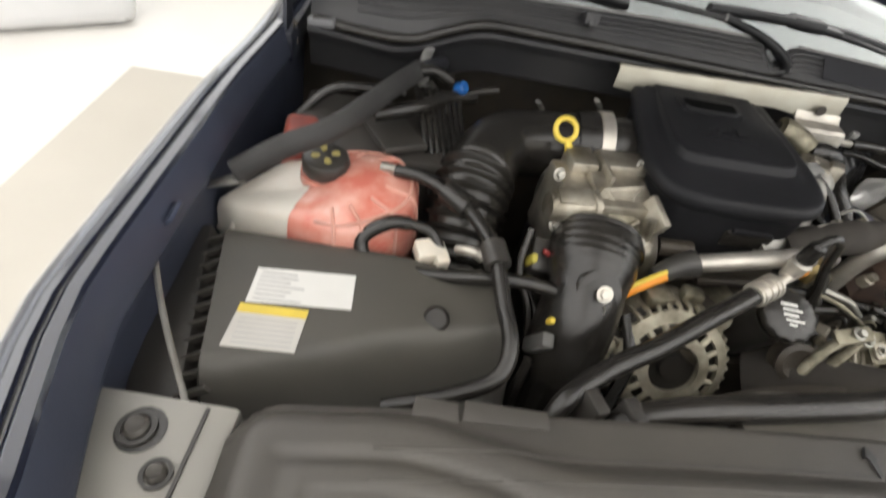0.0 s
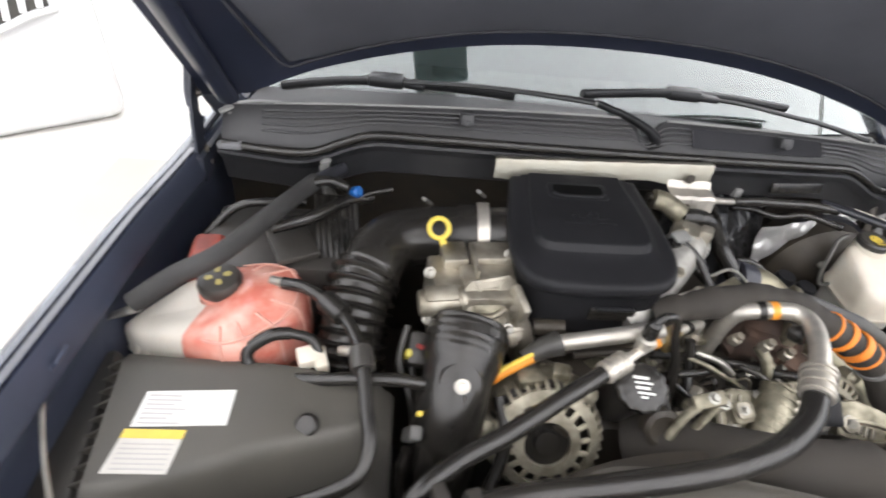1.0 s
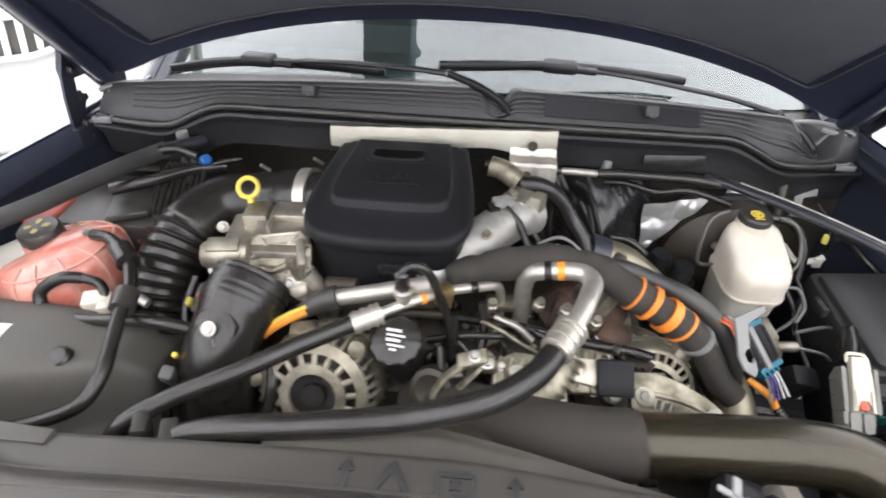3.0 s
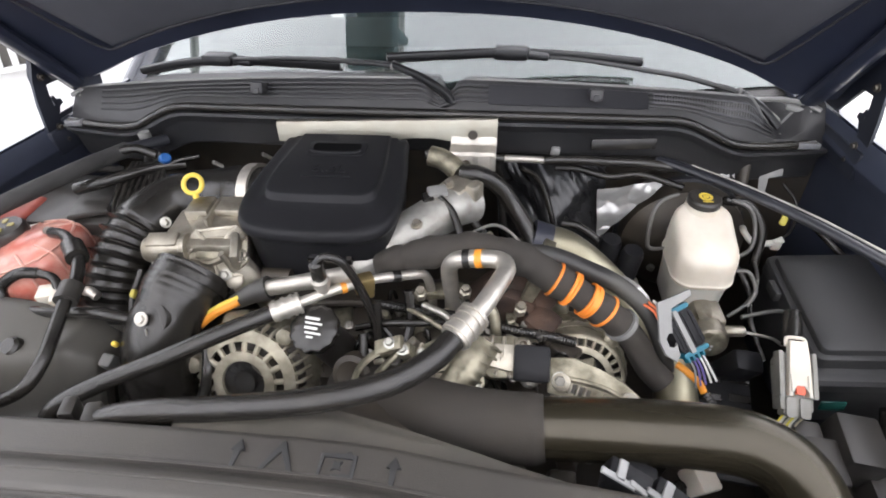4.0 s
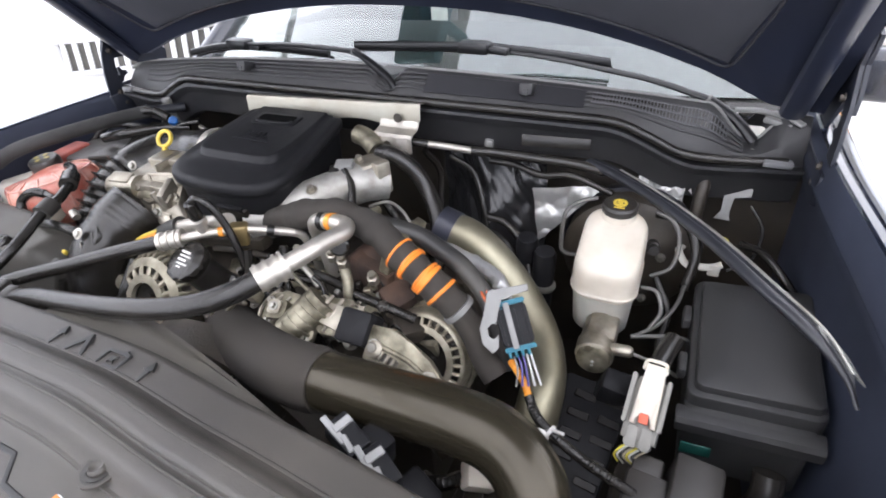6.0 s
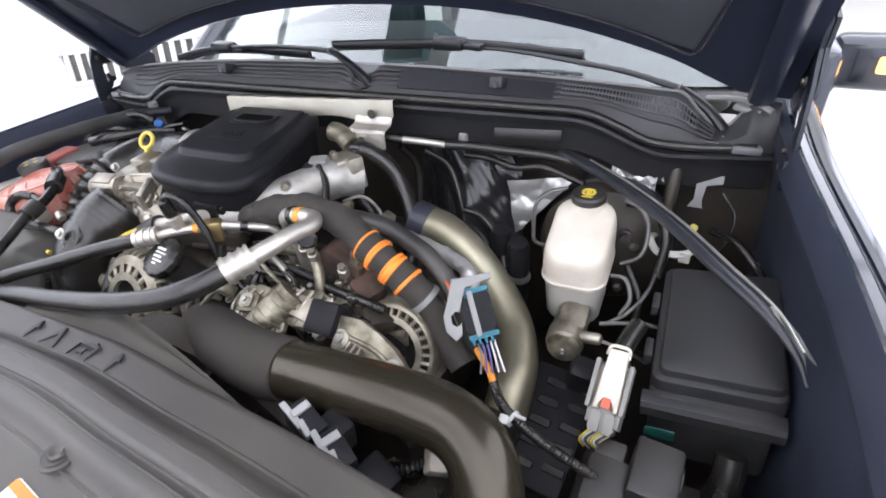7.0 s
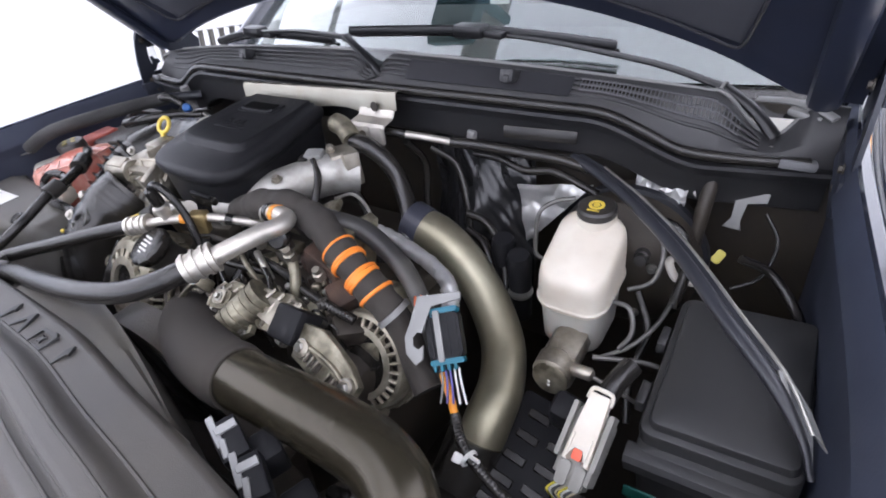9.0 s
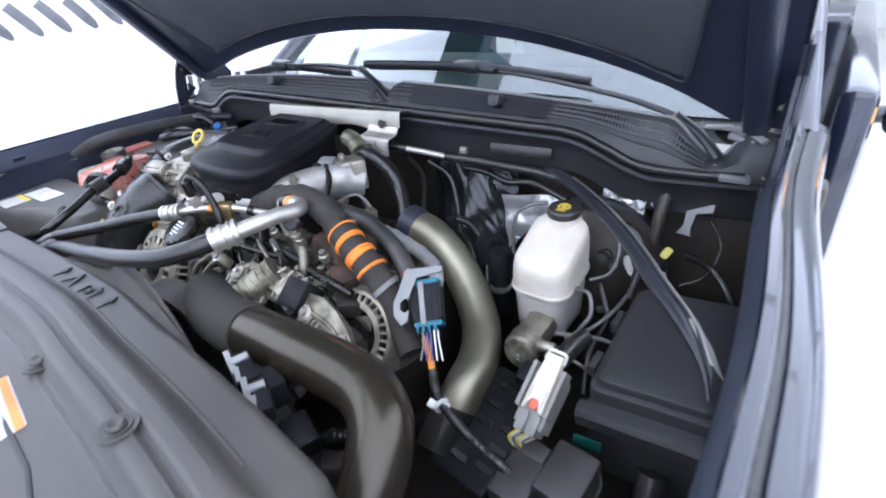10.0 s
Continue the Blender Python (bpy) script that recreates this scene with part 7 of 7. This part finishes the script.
for s in (-1, 1):
    part("guide", prism(nb(), rrect(0.006, 0.07, 0.002), cm @ pose(s * 0.023, 0.002, -0.012), 0.022, 0.001), SHELL, conn)
bm = prism(nb(), rrect(0.036, 0.022, 0.004), cm @ pose(0, -0.050, -0.026), 0.024, 0.003)
prism(bm, rrect(0.014, 0.03, 0.003), cm @ pose(-0.009, -0.048, -0.006), 0.010, 0.002)
prism(bm, rrect(0.014, 0.03, 0.003), cm @ pose(0.010, -0.048, -0.006), 0.010, 0.002)
part("tail", bm, SHELL, conn)
part("strain_relief", tube(nb(), [cm @ V(0.0, 0.05, -0.012), cm @ V(0.006, 0.08, -0.018), cm @ V(0.012, 0.105, -0.03)], 0.014, 12), RUBBER, conn)
cols = [mat("lead_colour", c, 0.4) for c in ((0.7, 0.6, 0.05), (0.6, 0.6, 0.58), (0.05, 0.05, 0.05), (0.4, 0.35, 0.25))]
for k in range(8):
    p0 = cm @ V(-0.014 + 0.004 * k, -0.06, -0.016)
    part("lead", tube(nb(), [p0, p0 + V(-0.012, -0.012, -0.012), p0 + V(-0.006 + 0.004 * k, -0.008, -0.035)], 0.0016, 6, 5), cols[k % 4], conn)

relay = thing("relay_block", (0.69, 0.51, 0.85), "cluster of black relay covers", "relay")
part("relay", box(nb(), (0.655, 0.488, 0.945), (0.055, 0.07, 0.06), (8, 0, -4), 0.006), PLASTIC, relay)
part("relay", box(nb(), (0.71, 0.515, 0.955), (0.06, 0.08, 0.08), (8, 4, -4), 0.006), PLASTIC, relay)
part("relay", box(nb(), (0.655, 0.54, 0.94), (0.04, 0.03, 0.06), (8, 0, -4), 0.005), PLASTIC, relay)
part("relay", box(nb(), (0.75, 0.47, 0.92), (0.06, 0.09, 0.05), (4, 4, -4), 0.006), PLASTIC, relay)
part("base", box(nb(), (0.70, 0.48, 0.86), (0.18, 0.18, 0.08), (4, 0, -4), 0.01), DARK, relay)
part("wire_bail", tube(nb(), [(0.742, 0.545, 0.975), (0.747, 0.54, 0.955), (0.745, 0.52, 0.945)], 0.0018, 6), STEEL, relay)

tray = thing("slotted_tray", (0.54, 0.6, 0.8), "black slotted plastic tray beside the boost pipe", "tray")
part("panel", box(nb(), (0.555, 0.585, 0.905), (0.11, 0.20, 0.015), (18, 0, -8), 0.008), COVER, tray)
# black blocks on a closed panel stand for the shade in its open slots
for r in range(5):
    for s in (-1, 1):
        part("slot", box(nb(), (0.555 + 0.024 * s + 0.005 * r, 0.52 + 0.032 * r, 0.893 + 0.0105 * r), (0.036, 0.014, 0.004), (18, 0, -8), 0.002, 1), RUBBER, tray)
part("pillar", box(nb(), (0.59, 0.66, 0.95), (0.05, 0.04, 0.10), (20, 10, 0), 0.01), COVER, tray)

white = thing("white_connector", (0.46, 0.42, 0.95), "white wiring connector under the charge pipe", "connector")
part("body", box(nb(), (0.456, 0.417, 1.002), (0.045, 0.036, 0.03), (20, 25, 30), 0.005), WHITE, white)
part("loom", corrugated(nb(), [(0.436, 0.41, 0.995), (0.405, 0.395, 0.985), (0.37, 0.40, 0.955)], 0.011), RUBBER, white)
bm = nb()
rng = random.Random(9)
for k in range(14):
    x, y = rng.uniform(0.25, 0.50), rng.uniform(0.36, 0.48)
    box(bm, (x, y, rng.uniform(0.93, 0.99)), (rng.uniform(0.02, 0.05), rng.uniform(0.02, 0.05), rng.uniform(0.02, 0.05)), (rng.uniform(-20, 20), rng.uniform(-20, 20), rng.uniform(0, 90)), 0.005)
solid("lower_brackets", bm, DARK, (0.38, 0.42, 0.9), "dark brackets and plugs below the charge pipe", "bracket", kind="stuff")
solid("hood_latch_cable", tube(nb(), [(0.87, 0.43, 1.13), (0.84, 0.40, 1.10), (0.80, 0.36, 1.06)], 0.004, 8), GREY, (0.84, 0.4, 1.05), "thin pale cable beside the fender", "cable")

# loose cables and small pipes deep in the bay
for label, pts, r, mm in (
    ("thin black cable behind the boost pipe", [(0.20, 0.93, 1.19), (0.24, 0.95, 1.15), (0.27, 0.93, 1.08), (0.29, 0.90, 1.0)], 0.006, RUBBER),
    ("black cable dropping down the firewall", [(0.15, 0.92, 1.20), (0.165, 0.95, 1.14), (0.17, 0.93, 1.06), (0.20, 0.90, 0.98)], 0.008, RUBBER),
    ("ribbed black loom beside the heater hose", [(0.10, 0.80, 1.16), (0.15, 0.78, 1.12), (0.20, 0.74, 1.09), (0.24, 0.69, 1.05)], 0.009, RUBBER),
    ("black cable under the brake fluid reservoir", [(0.62, 0.86, 1.04), (0.65, 0.82, 1.0), (0.645, 0.76, 0.97), (0.66, 0.70, 0.93)], 0.006, RUBBER),
    ("grey pipe beside the fuse box", [(0.60, 0.76, 0.98), (0.635, 0.78, 1.0), (0.66, 0.82, 1.02), (0.67, 0.88, 1.03)], 0.0035, LINE_STEEL),
    ("black hose at the back of the fuse box", [(0.60, 0.93, 1.13), (0.65, 0.93, 1.12), (0.675, 0.90, 1.08), (0.67, 0.87, 1.02)], 0.009, RUBBER),
    ("black cable along the inner fender", [(0.74, 0.92, 1.10), (0.78, 0.93, 1.08), (0.82, 0.90, 1.05), (0.84, 0.84, 1.04)], 0.007, RUBBER),
    ("black cable crossing the engine front", [(-0.05, 0.56, 1.10), (0.0, 0.555, 1.12), (0.05, 0.565, 1.115), (0.09, 0.585, 1.10)], 0.006, RUBBER),
    ("black lead in front of the pump", [(0.11, 0.57, 1.125), (0.14, 0.555, 1.12), (0.155, 0.53, 1.105), (0.15, 0.50, 1.07)], 0.005, RUBBER),
    ("black cable beside the oil filler", [(-0.03, 0.53, 1.12), (-0.025, 0.50, 1.09), (-0.04, 0.47, 1.04)], 0.007, RUBBER),
    ("black cable behind the coolant tank", [(-0.80, 0.80, 1.14), (-0.74, 0.84, 1.19), (-0.68, 0.85, 1.20), (-0.62, 0.87, 1.19)], 0.008, RUBBER),
    ("twisted black leads beside the battery", [(-0.58, 0.90, 1.20), (-0.55, 0.84, 1.18), (-0.54, 0.78, 1.13), (-0.55, 0.72, 1.06)], 0.009, DULL_RUBBER),
    ("thin black lead by the air duct", [(-0.46, 0.90, 1.21), (-0.52, 0.88, 1.20), (-0.57, 0.83, 1.17), (-0.58, 0.76, 1.12)], 0.005, RUBBER),
    ("black cable in front of the throttle housing", [(-0.42, 0.60, 1.16), (-0.43, 0.56, 1.12), (-0.41, 0.52, 1.08), (-0.40, 0.48, 1.0)], 0.006, RUBBER),
    ("black hose below the refrigerant lines", [(-0.28, 0.52, 1.10), (-0.27, 0.47, 1.06), (-0.29, 0.43, 1.0)], 0.010, RUBBER),
):
    bm = corrugated(nb(), pts, r) if "ribbed" in label else tube(nb(), pts, r, 10)
    solid("loose_cable", bm, mm, pts[0], label, "cable", "loose cables in the bay")
